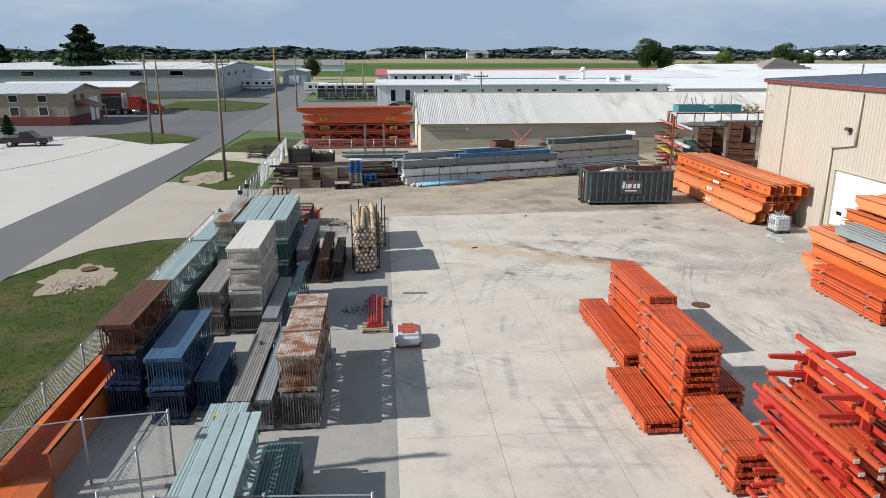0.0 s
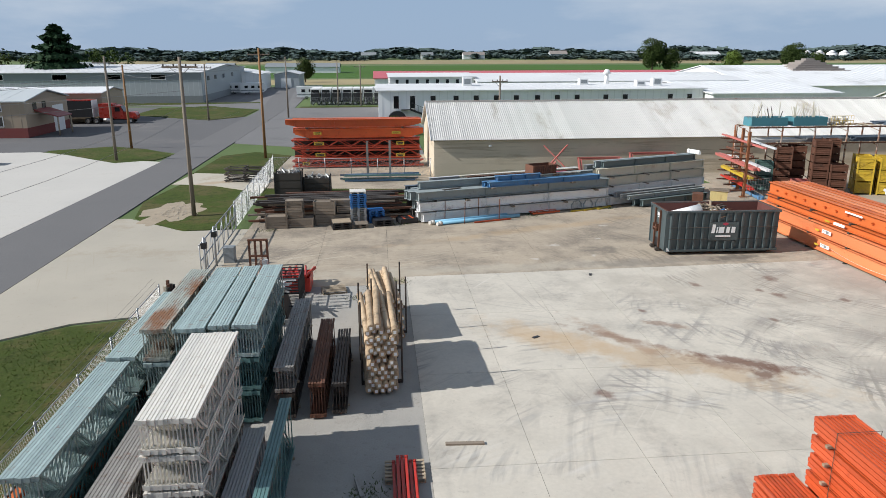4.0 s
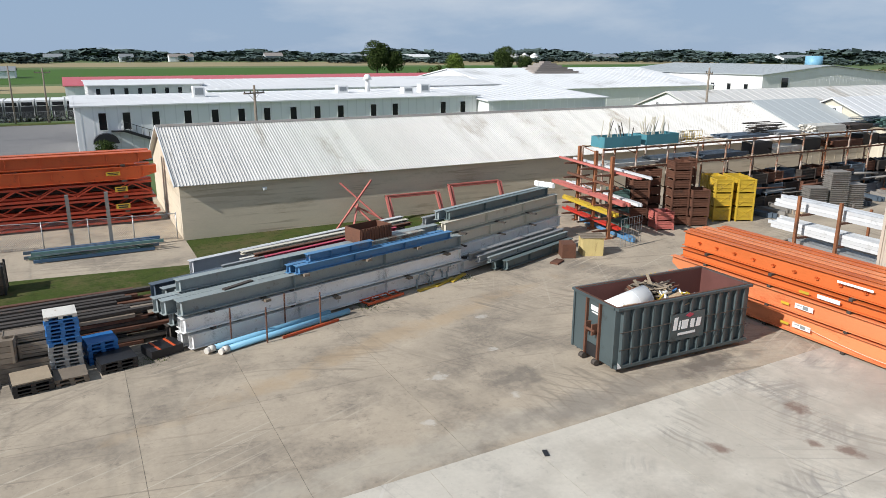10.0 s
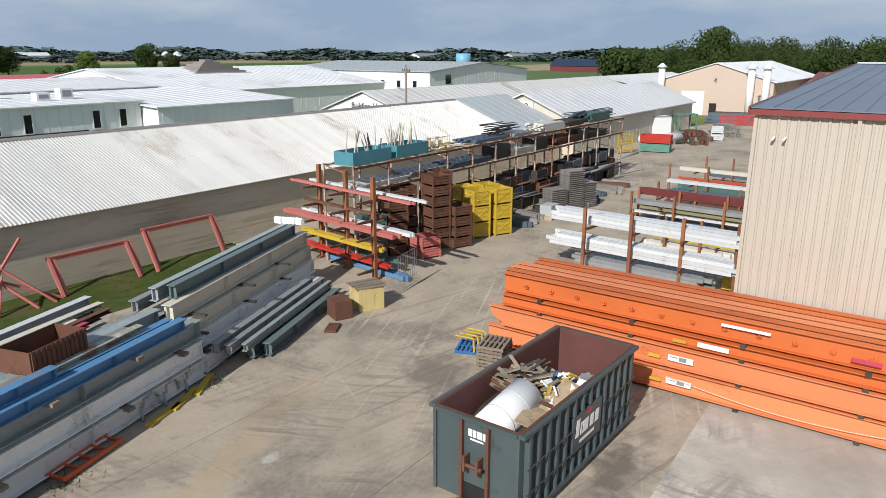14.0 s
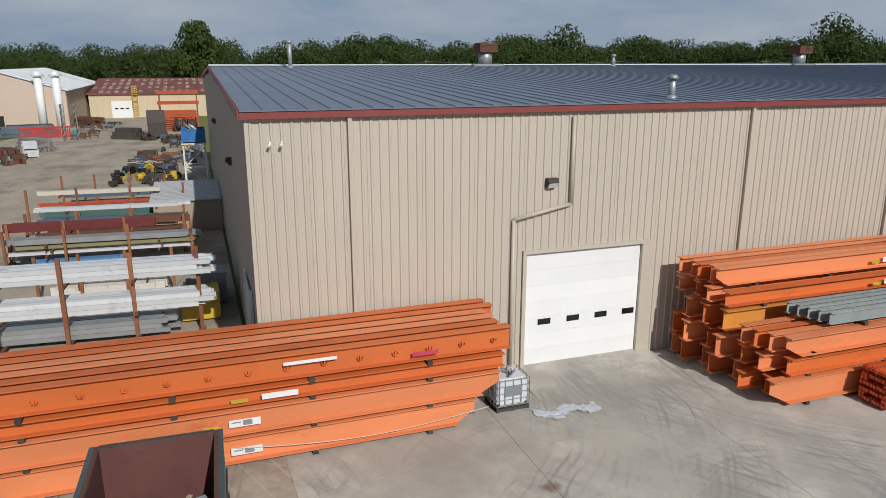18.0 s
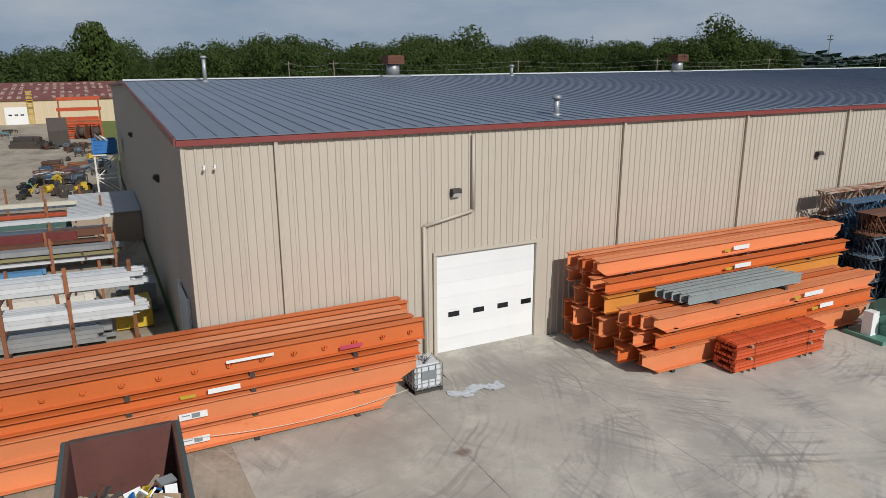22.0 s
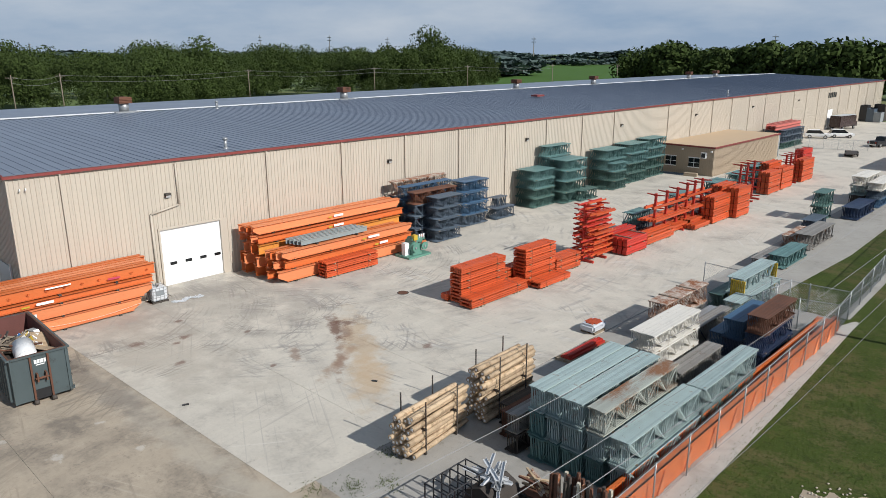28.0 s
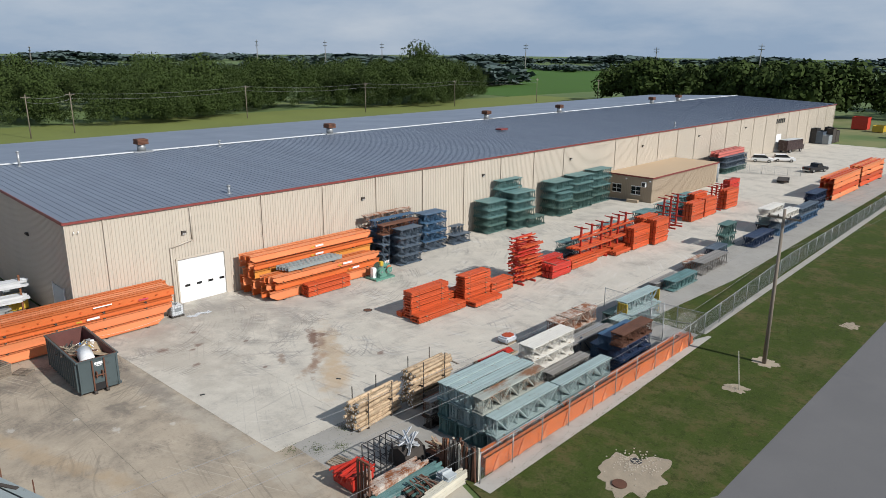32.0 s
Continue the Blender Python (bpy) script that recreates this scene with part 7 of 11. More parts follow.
# blue pipes between stakes
for k, (s0, s1, t, z) in enumerate(((0.9, 6.6, -0.55, 0.16), (1.3, 7.4, -0.95, 0.13))):
    (xa, ya), (xb, yb) = along(s0, t), along(s1, t)
    pp = thing("pipe", (xa, ya, 0), "long sky-blue painted pipe with a white elbow", "pipe", "blue pipes")
    part("barrel", tube(bm_new(), (0, 0, z), (xb - xa, yb - ya, z), 0.13, 14), M["pipe_blue"], pp)
    part("elbow", tube(tube(bm_new(), (0, 0, z), (-0.22, -0.07, z), 0.14, 12), (-0.22, -0.07, z), (-0.36, -0.2, z - 0.02), 0.12, 12), M["offwhite"], pp, "white elbow")
for s in (1.8, 2.9, 4.4, 5.6):
    x, y = along(s, -1.25 if s in (2.9, 5.6) else -0.3)
    solo("stake", tube(bm_new(), (0, 0, 0), (0.02, 0, 1.55), 0.035, 6), M["rust"], "thin rusty steel stake beside the pipes", "stake", "rusty stakes", m=pose(x, y, 0))
x, y = along(3.6, -1.35)
solo("rail", box(bm_new(), 0, 2.9, -0.05, 0.05, 0, 0.1), M["orange"], "low orange steel rail on the ground", "rail", m=pose(x, y, 0, 0, 0, math.degrees(math.atan2(pile.y, pile.x))))
x, y = along(8.6, -0.9)
lf = thing("ladder_frame", pose(x, y, 0.05, 0, 0, math.degrees(math.atan2(pile.y, pile.x))), "orange ladder-like steel frame on the ground", "steel frame")
for t in (0, 0.6):
    part("side_rail", box(bm_new(), 0, 2.3, t, t + 0.07, 0, 0.12), M["orange"], lf)
for k in range(5):
    part("rung", box(bm_new(), 0.05 + k * 0.52, 0.12 + k * 0.52, 0.07, 0.6, 0.02, 0.1), M["orange"], lf)
x, y = along(12.6, -0.55)
for k in range(3):
    hp = thing("hoop_frame", pose(x + k * 1.0, y + 0.35 * k, 0, 0, 0, 20 + 8 * k), "dark steel hoop guard with a yellow foot", "hoop guard", "hoop guards")
    bm = bm_new()
    pts = [(-0.5, 0), (-0.42, 0.45), (-0.2, 0.68), (0.2, 0.68), (0.42, 0.45), (0.5, 0)]
    for (u0, v0), (u1, v1) in zip(pts[:-1], pts[1:]):
        tube(bm, (u0, 0, v0), (u1, 0.1, v1), 0.045, 7)
    part("hoop", bm, M["slate_beam"], hp)
    part("foot", box(bm_new(), -0.8, 0.8, -0.5, -0.3, 0, 0.08), M["yellow"], hp)

# ---- pink-red frames leaning on the block wall ----
cp = thing("cross_prop", (17.3, 79.9, 0), "faded red tripod of crossed steel props by the wall", "steel props")
for a, b in (((-1.9, -0.9, 0), (1.3, 0.5, 3.0)), ((1.9, -0.9, 0), (-1.0, 0.5, 3.0)), ((-0.7, -1.0, 0), (0.1, 0.1, 1.5)), ((1.0, -1.1, 0), (-0.2, 0.2, 1.5)), ((2.4, -0.6, 0), (0.0, 0.2, 1.3))):
    part("prop", bar(bm_new(), a, b, 0.11, 0.11), M["pink"], cp)
for x, w, h in ((21.7, 4.0, 1.75), (26.9, 4.3, 2.15)):
    fr = thing("portal_frame", (x, 80.2, 0), "faded red steel portal frame leaning on the block wall", "steel frame", "red portal frames")
    for k in range(2):
        dx = 0.25 * k
        part("leg", bar(bm_new(), (-w / 2 + dx, -0.9 + 0.2 * k, 0), (-w / 2 + dx, 0.2, h - 0.1 * k), 0.14, 0.14), M["pink"], fr)
        part("leg", bar(bm_new(), (w / 2 + dx, -0.9 + 0.2 * k, 0), (w / 2 + dx, 0.2, h - 0.1 * k), 0.14, 0.14), M["pink"], fr)
        part("head", bar(bm_new(), (-w / 2 + dx - 0.07, 0.2, h - 0.1 * k), (w / 2 + dx + 0.07, 0.2, h - 0.1 * k), 0.14, 0.14), M["pink"], fr)


# ---- crates and pallets ----
def crate(x, y, z, w, d, h, label, material="crate", turn=0.0, boards=4):
    ob = thing("crate", pose(x, y, z, 0, 0, turn), label, "crate", "wooden crates")
    bh = h / boards
    for k in range(boards):
        for s in (-1, 1):
            part("board", box(bm_new(), -w / 2, w / 2, s * (d / 2) - 0.015, s * (d / 2) + 0.015, k * bh + 0.01, (k + 1) * bh - 0.01), M[material], ob)
            part("board", box(bm_new(), s * (w / 2) - 0.015, s * (w / 2) + 0.015, -d / 2 + 0.016, d / 2 - 0.016, k * bh + 0.01, (k + 1) * bh - 0.01), M[material], ob)
    part("lid", box(bm_new(), -w / 2 + 0.02, w / 2 - 0.02, -d / 2 + 0.02, d / 2 - 0.02, h * 0.86, h * 0.9), M[material], ob)
    for sx in (-1, 1):
        part("corner_post", box(bm_new(), sx * (w / 2 - 0.06) - 0.04, sx * (w / 2 - 0.06) + 0.04, -d / 2 - 0.035, -d / 2 - 0.016, 0, h), M[material], ob)
    return ob


for x, y, z, w, d, h in ((-6.4, 62.4, 0, 1.5, 1.1, 0.85), (-4.85, 62.6, 0, 1.9, 1.1, 0.65), (-2.55, 63.2, 0, 2.6, 1.2, 0.75), (-5.2, 62.7, 0.65, 1.2, 0.9, 0.4), (-5.2, 62.7, 1.07, 1.15, 0.9, 0.4), (-3.15, 63.1, 0.75, 1.5, 1.0, 0.9), (-1.75, 63.3, 0.75, 1.2, 0.8, 0.55), (-2.1, 63.4, 1.32, 1.4, 0.7, 0.35), (-5.2, 62.7, 1.48, 1.15, 0.85, 0.35)):
    crate(x, y, z, w, d, h, "weathered grey wooden crate in the row by the fence", turn=R.uniform(-4, 4))


def pallet_stack(x, y, n, material, label, turn=0.0, w=1.1, d=1.05, z=0.0):
    for k in range(n):
        p = thing("pallet", pose(x + R.uniform(-0.02, 0.02), y + R.uniform(-0.02, 0.02), z + 0.145 * k, 0, 0, turn + R.uniform(-2, 2)), label, "pallet", "pallet stacks")
        if material not in PLAST:
            deck, base = bm_new(), bm_new()
            box(deck, -w / 2, w / 2, -d / 2, d / 2, 0.11, 0.14)
            comb = [(-w / 2, 0), (-w / 2 + 0.16, 0), (-w / 2 + 0.16, 0.085), (-0.08, 0.085), (-0.08, 0), (0.08, 0), (0.08, 0.085), (w / 2 - 0.16, 0.085), (w / 2 - 0.16, 0), (w / 2, 0), (w / 2, 0.109), (-w / 2, 0.109)]
            prism(base, comb, "y", -d / 2 + 0.01, d / 2 - 0.01)
            PLAST[material] = (mesh_of(deck, "deck", M[material]), mesh_of(base, "feet", M[material]))
        part("deck", PLAST[material][0], None, p)
        part("base", PLAST[material][1], None, p)


PLAST = {}
pallet_stack(-0.85, 63.0, 8, "grey_steel", "pale grey plastic pallet in a tall stack", 4)
pallet_stack(-0.85, 63.0, 7, "plastic_blue", "blue plastic pallet high in a stack", 4, z=1.16)
pallet_stack(-0.85, 63.0, 1, "offwhite", "white pallet on top of a blue stack", 4, z=2.2)
pallet_stack(0.35, 63.5, 6, "plastic_blue", "blue plastic pallet beside the black ones", 10)
pallet_stack(0.8, 62.5, 3, "black", "black plastic pallet on the concrete", 12, w=1.3, d=1.3)
pallet_stack(-2.0, 61.8, 3, "black", "dark pallet under a plywood sheet", 8)
solo("plywood", box(bm_new(), -0.62, 0.62, -0.62, 0.62, 0, 0.05), M["pallet"], "weathered plywood square on dark pallets", "plywood", m=pose(-2.0, 61.8, 0.44, 0, 0, 8))
pallet_stack(-0.75, 61.9, 2, "crate", "grey wooden pallet before the blue stack", 5)
sp = thing("spill_pallet", pose(2.55, 63.0, 0, 0, 0, 18), "black plastic spill pallet with orange straps", "spill pallet")
part("tray", box(bm_new(), -0.65, 0.65, -0.5, 0.5, 0.0, 0.34), M["black"], sp)
for k in (-0.3, 0.3):
    part("strap", box(bm_new(), k - 0.05, k + 0.05, -0.5, 0.5, 0.34, 0.355), M["orange"], sp)
# dark lumber and rails pile behind the crates
lp = thing("lumber_pile", (-2.6, 65.8, 0), "long pile of dark rusty rails and weathered lumber", "lumber pile")
for k in range(9):
    for i in range(8):
        L = R.uniform(7.5, 11.5)
        part("rail", box(bm_new(), -L / 2, L / 2, -0.12, 0.12, 0, 0.13), M[R.choice(("dark_rust", "dark_rust", "rust", "dark_rust", "rust", "crate"))], lp, m=pose(R.uniform(-0.9, 0.9), -1.6 + 0.45 * i, 0.02 + 0.165 * k, 0, 0, R.uniform(-2, 2) + 4))
# black mesh baskets with scrap
for x, y, h in ((-6.9, 73.8, 2.0), (-4.6, 74.6, 1.4)):
    bk = thing("mesh_basket", (x, y, 0), "tall black steel basket full of pale scrap fittings", "steel basket", "scrap baskets")
    for a in ((-1.1, 1.1, -0.7, -0.66), (-1.1, 1.1, 0.66, 0.7), (-1.1, -1.06, -0.66, 0.66), (1.06, 1.1, -0.66, 0.66)):
        for k in range(3):
            part("panel", box(bm_new(), *a, k * h / 3 + 0.02, (k + 1) * h / 3 - 0.06), M["dark_rust"], bk)
    for sx in (-1, 1):
        for sy in (-1, 1):
            part("post", box(bm_new(), sx * 1.08 - 0.05, sx * 1.08 + 0.05, sy * 0.7 - 0.05, sy * 0.7 + 0.05, 0, h + 0.1), M["black"], bk)
    part("fill", box(bm_new(), -1.05, 1.05, -0.65, 0.65, 0.1, h - 0.2), M["dark_rust"], bk)
    for k in range(30):
        part("scrap_piece", tube(bm_new(), (-R.uniform(0.1, 0.3), 0, 0), (R.uniform(0.1, 0.3), 0, 0), 0.05, 6), M[R.choice(("grey_steel", "weathered", "offwhite"))], bk, m=pose(R.uniform(-0.85, 0.85), R.uniform(-0.5, 0.5), h - 0.15 + R.uniform(0, 0.28), 0, R.uniform(-50, 50), R.uniform(0, 180)))
# stacked dark frames beside the gate
for x, y in ((-12.6, 81.0), (-10.8, 80.6)):
    df = thing("frame_pile", pose(x, y, 0, 0, 0, R.uniform(-8, 8)), "pile of dark rusty folded frames on concrete", "frame pile", "dark frame piles")
    for k in range(10):
        part("frame", box(box(box(box(bm_new(), -0.9, 0.9, -0.7, -0.6, 0, 0.05), -0.9, 0.9, 0.6, 0.7, 0, 0.05), -0.9, -0.8, -0.6, 0.6, 0, 0.05), 0.8, 0.9, -0.6, 0.6, 0, 0.05), M["dark_rust"], df, m=pose(R.uniform(-0.1, 0.1), R.uniform(-0.1, 0.1), 0.02 + 0.14 * k, R.uniform(-4, 4), R.uniform(-4, 4), R.uniform(-6, 6)))

# ---- stack of crane bridge girders ----
def crane_girder(x0, x1, y, z, h, label, lattice=False, plate=False):
    ob = thing("crane_girder", (x0, y, z), label, "crane girder", "stacked crane girders")
    L = x1 - x0
    if lattice:
        for zz in (0.0, h - 0.14):
            part("chord", box(bm_new(), 0, L, -0.3, 0.3, zz, zz + 0.14), M["crane_red"], ob)
        n = int(L / 1.1)
        for k in range(n):
            a = (0.1 + (L - 0.2) * k / n, 0, 0.14 if k % 2 else h - 0.14)
            b = (0.1 + (L - 0.2) * (k + 1) / n, 0, h - 0.14 if k % 2 else 0.14)
            part("brace", bar(bm_new(), (a[0], -0.28, a[2]), (b[0], -0.28, b[2]), 0.07, 0.07), M["crane_red"], ob)
        if plate:
            # dark sheet added behind the bracing; shade in the gaps is its colour
            part("back_plate", box(bm_new(), 0, L, 0.2, 0.24, 0.14, h - 0.14), M["dark_rust"], ob)
    else:
        bm = bm_new()
        prism(bm, [(0, h - 0.05), (L, h - 0.05), (L, h * 0.4), (L - 1.2, 0.03), (1.2, 0.03), (0, h * 0.4)], "y", -0.25, 0.25)
        part("web", bm, M["crane"], ob)
        part("top_flange", box(bm_new(), 0, L, -0.42, 0.42, h - 0.05, h), M["crane"], ob)
        part("bottom_flange", box(bm_new(), 1.2, L - 1.2, -0.36, 0.36, 0, 0.03), M["crane"], ob)
        for k in range(7):
            x = 0.9 + (L - 1.8) * k / 6
            part("stiffener", box(bm_new(), x, x + 0.03, -0.36, -0.25, 0.1, h - 0.05), M["crane"], ob)
    return ob


CR0, CR1, CY = -8.7, 5.3, 88.0
for k, (z, h, lat) in enumerate(((0.13, 0.72, True), (0.98, 0.9, True), (2.01, 0.95, True), (3.12, 0.9, False), (4.2, 0.78, False))):
    crane_girder(CR0 + (0.9 if k < 4 else 0.3) * (k % 2) + (0.5 if k < 3 else 0), CR1 - 0.2 * (k % 3), CY, z, h, "long red-orange crane bridge girder in a tall stack", lat)
    crane_girder(CR0 + 0.6, CR1 - 0.3, CY + 1.3, z, h, "long red-orange crane bridge girder behind another", lat, True)
    blocks(CR0 + 2, CR0 + 2.3, [CY - 0.4, CY + 1.4], z - 0.13, 0.13)
    blocks(CR1 - 2.3, CR1 - 2, [CY - 0.4, CY + 1.4], z - 0.13, 0.13)
for x, z, w, h, tx in ((-5.5, 3.6, 0.8, 0.3, "bar"), (2.5, 3.6, 0.9, 0.26, "bar"), (-5.4, 2.55, 1.0, 0.34, "bar"), (2.9, 2.5, 0.8, 0.34, "bar"), (-5.3, 1.4, 1.0, 0.34, "bar"), (2.9, 1.3, 0.9, 0.34, "bar"), (-6.8, 0.5, 0.7, 0.3, "bar")):
    s = thing("warning_sign", (x, CY - 0.44, z), "yellow rectangular sign plate with dark bars on a crane girder", "sign", "crane signs")
    part("plate", box(bm_new(), -w / 2, w / 2, -0.02, 0, -h / 2, h / 2), M["yellow"], s)
    part("bar_mark", box(box(bm_new(), -w / 2 + 0.1, w / 2 - 0.1, -0.026, -0.02, 0.02, h / 2 - 0.06), -w / 2 + 0.15, w / 2 - 0.15, -0.026, -0.02, -h / 2 + 0.05, -0.03), M["black"], s)
# green rails between two grey posts before the crane girders
for x in (-0.4, 1.7):
    solo("post", box(bm_new(), -0.1, 0.1, -0.1, 0.1, 0, 3.6), M["weathered"], "grey steel T-post holding stored rails", "post", "rail posts", m=pose(x, 80.6, 0))
for k in range(9):
    L = R.uniform(5, 7.5)
    solo("rail", box(bm_new(), -L / 2, L / 2, -0.08, 0.08, 0, 0.16), M[R.choice(("teal", "blue", "green", "slate"))], "stored %s rail lying between posts" % "green and blue", "rail", "stored rails", m=pose(0.6 + R.uniform(-0.6, 0.6), 79.4 + 0.25 * (k % 5), 0.05 + 0.45 * (k // 5) + 0.0, 0, 0, R.uniform(-3, 3)))


# ---- storage racks along the lane ----
def rack_post(name, x, y, h, material, label, group, s=0.14):
    ob = thing(name, (x, y, 0), label, "rack post", group)
    part("post", box(bm_new(), -s / 2, s / 2, -s / 2, s / 2, 0, h), M[material], ob)
    part("foot", box(bm_new(), -0.3, 0.3, -0.14, 0.14, 0, 0.1), M[material], ob)
    return ob


# near cantilever of three tall rusty posts with loaded arms
for x, y in ((30.45, 69.0), (31.3, 71.65), (32.0, 74.3)):
    ob = rack_post("cantilever_post", x, y, 5.35, "rust_post", "tall rust-orange cantilever post with arms", "near cantilever posts", 0.2)
    for z in (0.6, 1.4, 2.3, 3.2, 4.2):
        part("arm", prism(bm_new(), [(-1.3, z + 0.05), (1.0, z + 0.05), (1.0, z - 0.02), (0.1, z - 0.12), (-0.1, z - 0.12), (-1.3, z - 0.02)], "y", -0.06, 0.06), M["rust"], ob)
run_ = Vector((2.35, 5.3)).normalized()


def load(x, y, z, n, length, material, label, dx=0.14, h=0.12, turn=-24.0):
    ob = thing("bar_bundle", pose(x, y, z, 0, 0, turn), label, "steel bars", "bars on racks")
    for i in range(n):
        part("bar", box(bm_new(), dx * i - dx * n / 2, dx * (i + 0.82) - dx * n / 2, -length / 2 + R.uniform(-0.4, 0.4), length / 2 + R.uniform(-0.4, 0.4), 0, h), M[material], ob)
    return ob


for x, y, z, n, L, ma, lb, h in (
    (31.2, 71.4, 4.26, 2, 9.6, "pink", "faded red bars on the top arms", 0.12), (31.9, 71.0, 4.26, 2, 9.0, "tube_white", "white bars on the top arms", 0.12), (31.4, 72.0, 3.26, 2, 6.4, "rust", "rusty bars on cantilever arms", 0.12),
    (31.3, 72.3, 2.36, 4, 9.0, "pink", "faded red bars on cantilever arms", 0.22), (32.1, 71.8, 2.36, 3, 8.6, "tube_white", "white tubes on cantilever arms", 0.18), (31.3, 72.2, 1.46, 4, 6.6, "yellow", "yellow bars on cantilever arms", 0.2),
    (32.2, 72.0, 1.46, 3, 6.0, "rust", "brown bars on cantilever arms", 0.12), (31.4, 71.9, 0.66, 4, 6.8, "red", "bright red bars on low cantilever arms", 0.14), (32.2, 71.8, 0.66, 3, 6.2, "green", "green bars on low cantilever arms", 0.2), (31.8, 71.0, 0.05, 4, 6.6, "blue_beam", "blue bars on the ground under the rack", 0.25)):
    load(x, y, z, n, L, ma, lb, turn=-8, h=h)
# yellow box with slats, red box, grid panel
yb = thing("yellow_box", pose(27.2, 66.7, 0, 0, 0, -24), "worn pale yellow steel box topped with wooden slats", "steel box")
part("shell", box(bm_new(), -0.62, 0.62, -0.55, 0.55, 0, 1.1), M["pale_yellow"], yb)
for k in range(7):
    part("slat", box(bm_new(), -0.75, 0.75, -0.6 + 0.18 * k, -0.47 + 0.18 * k, 1.1 + 0.03 * (k % 2), 1.15 + 0.03 * (k % 2)), M["crate"], yb, m=pose(0, 0, 0, 0, 0, R.uniform(-3, 3)))
rb_ = thing("red_box", pose(25.6, 66.9, 0, 0, 0, -24), "faded red-brown steel box", "steel box")
part("shell", box(bm_new(), -0.4, 0.4, -0.5, 0.5, 0, 0.85), M["rust"], rb_)
solo("scrap_plate", box(bm_new(), -0.45, 0.45, -0.25, 0.25, 0, 0.1), M["rust"], "rusty plates lying on the concrete", "scrap", m=pose(24.3, 66.1, 0, 0, 0, 30))
gp = thing("grid_panel", (29.4, 66.6, 0), "open wire grid panel standing at the rack end", "grid panel")
for k in range(9):
    part("bar", tube(bm_new(), (0.25 * k, 0.05 * k, 0.1), (0.25 * k, 0.05 * k, 1.9), 0.012, 5), M["grey_steel"], gp)
for z in (0.1, 0.55, 1.0, 1.45, 1.9):
    part("bar", tube(bm_new(), (0, 0, z), (2.0, 0.4, z), 0.012, 5), M["grey_steel"], gp)

# long two-level pallet rack
rk = thing("pallet_rack", (31.7, 71.4, 0), "long rusty two-level pallet rack loaded with steel stock", "pallet rack")
RL = 38.0
XS = [k * 2.9 for k in range(14)]
post_me = mesh_of(box(bm_new(), -0.05, 0.05, -0.05, 0.05, 0, 5.5), "post", M["rusty"])
for x in XS:
    for y in (0, 2.2):
        part("post", post_me, None, rk, m=pose(x, y, 0))
    for z in (1.0, 2.4, 3.8, 5.0):
        part("brace", bar(bm_new(), (x, 0, z), (x, 2.2, z + 0.4), 0.05, 0.05), M["rusty"], rk)
for z in (4.05, 5.4):
    for y in (0, 2.2):
        for a, b in zip(XS[:-1], XS[1:]):
            part("shelf_beam", box(bm_new(), a, b, y - 0.05, y + 0.05, z - 0.07, z + 0.05), M["rust"], rk)
for z in (4.1, 5.45):
    for k in range(60):
        x = R.uniform(0, XS[-1] - 0.3)
        part("deck_board", box(bm_new(), x, x + 0.14, -0.1, 2.3, z - 0.0, z + 0.03), M["pallet"], rk)
for x, w in ((33.5, 3.2), (37.1, 3.0)):
    bn = thing("blue_bin", (x, 72.3, 5.48), "sky-blue steel bin bristling with wooden sticks and poles", "steel bin", "blue bins on the rack")
    for a in ((-w / 2, w / 2, -0.7, -0.66), (-w / 2, w / 2, 0.66, 0.7), (-w / 2, -w / 2 + 0.04, -0.66, 0.66), (w / 2 - 0.04, w / 2, -0.66, 0.66)):
        part("side", box(bm_new(), *a, 0, 0.72), M["bin_blue"], bn)
    part("bottom", box(bm_new(), -w / 2 + 0.04, w / 2 - 0.04, -0.66, 0.66, 0, 0.04), M["bin_blue"], bn)
    for k in range(20 if x > 35 else 12):
        px, py = R.uniform(-w / 2 + 0.2, w / 2 - 0.2), R.uniform(-0.5, 0.5)
        part("stick", bar(bm_new(), (px, py, 0.05), (px + R.uniform(-0.5, 0.5), py + R.uniform(-0.2, 0.2), R.uniform(1.2, 2.0)), 0.06, 0.04), M["cream_beam"] if x > 35 or k % 3 else M["dark_rust"], bn)
bs = thing("wire_basket", (40.0, 72.3, 5.48), "yellow wire basket with pale bags on the rack", "wire basket")
for k in range(9):
    part("bar", tube(bm_new(), (-1.0 + 0.25 * k, -0.6, 0), (-1.0 + 0.25 * k, -0.6, 0.8), 0.015, 5), M["yellow"], bs)
for z in (0.02, 0.4, 0.8):
    part("bar", tube(bm_new(), (-1.0, -0.6, z), (1.0, -0.6, z), 0.02, 5), M["yellow"], bs)
for k in range(2):
    bm = bm_new()
    box(bm, -0.4, 0.4, -0.35, 0.35, 0.02, 0.75)
    bmesh.ops.bevel(bm, geom=list(bm.edges), offset=0.2, segments=3, affect="EDGES")
    part("bag", bm, M["offwhite"], bs, m=pose(-0.45 + 0.9 * k, 0.1, 0))


def shelf_load(x, z, w, material, label, n=6, h=0.1, layers=2):
    ob = thing("bar_bundle", (x, 72.5, z), label, "steel bars", "stock on the pallet rack")
    for k in range(layers):
        for i in range(n):
            part("bar", box(bm_new(), -w / 2 + R.uniform(-0.3, 0.3), w / 2 + R.uniform(-0.3, 0.3), -0.9 + 0.3 * i, -0.68 + 0.3 * i, k * (h + 0.01), k * (h + 0.01) + h), M[material], ob)


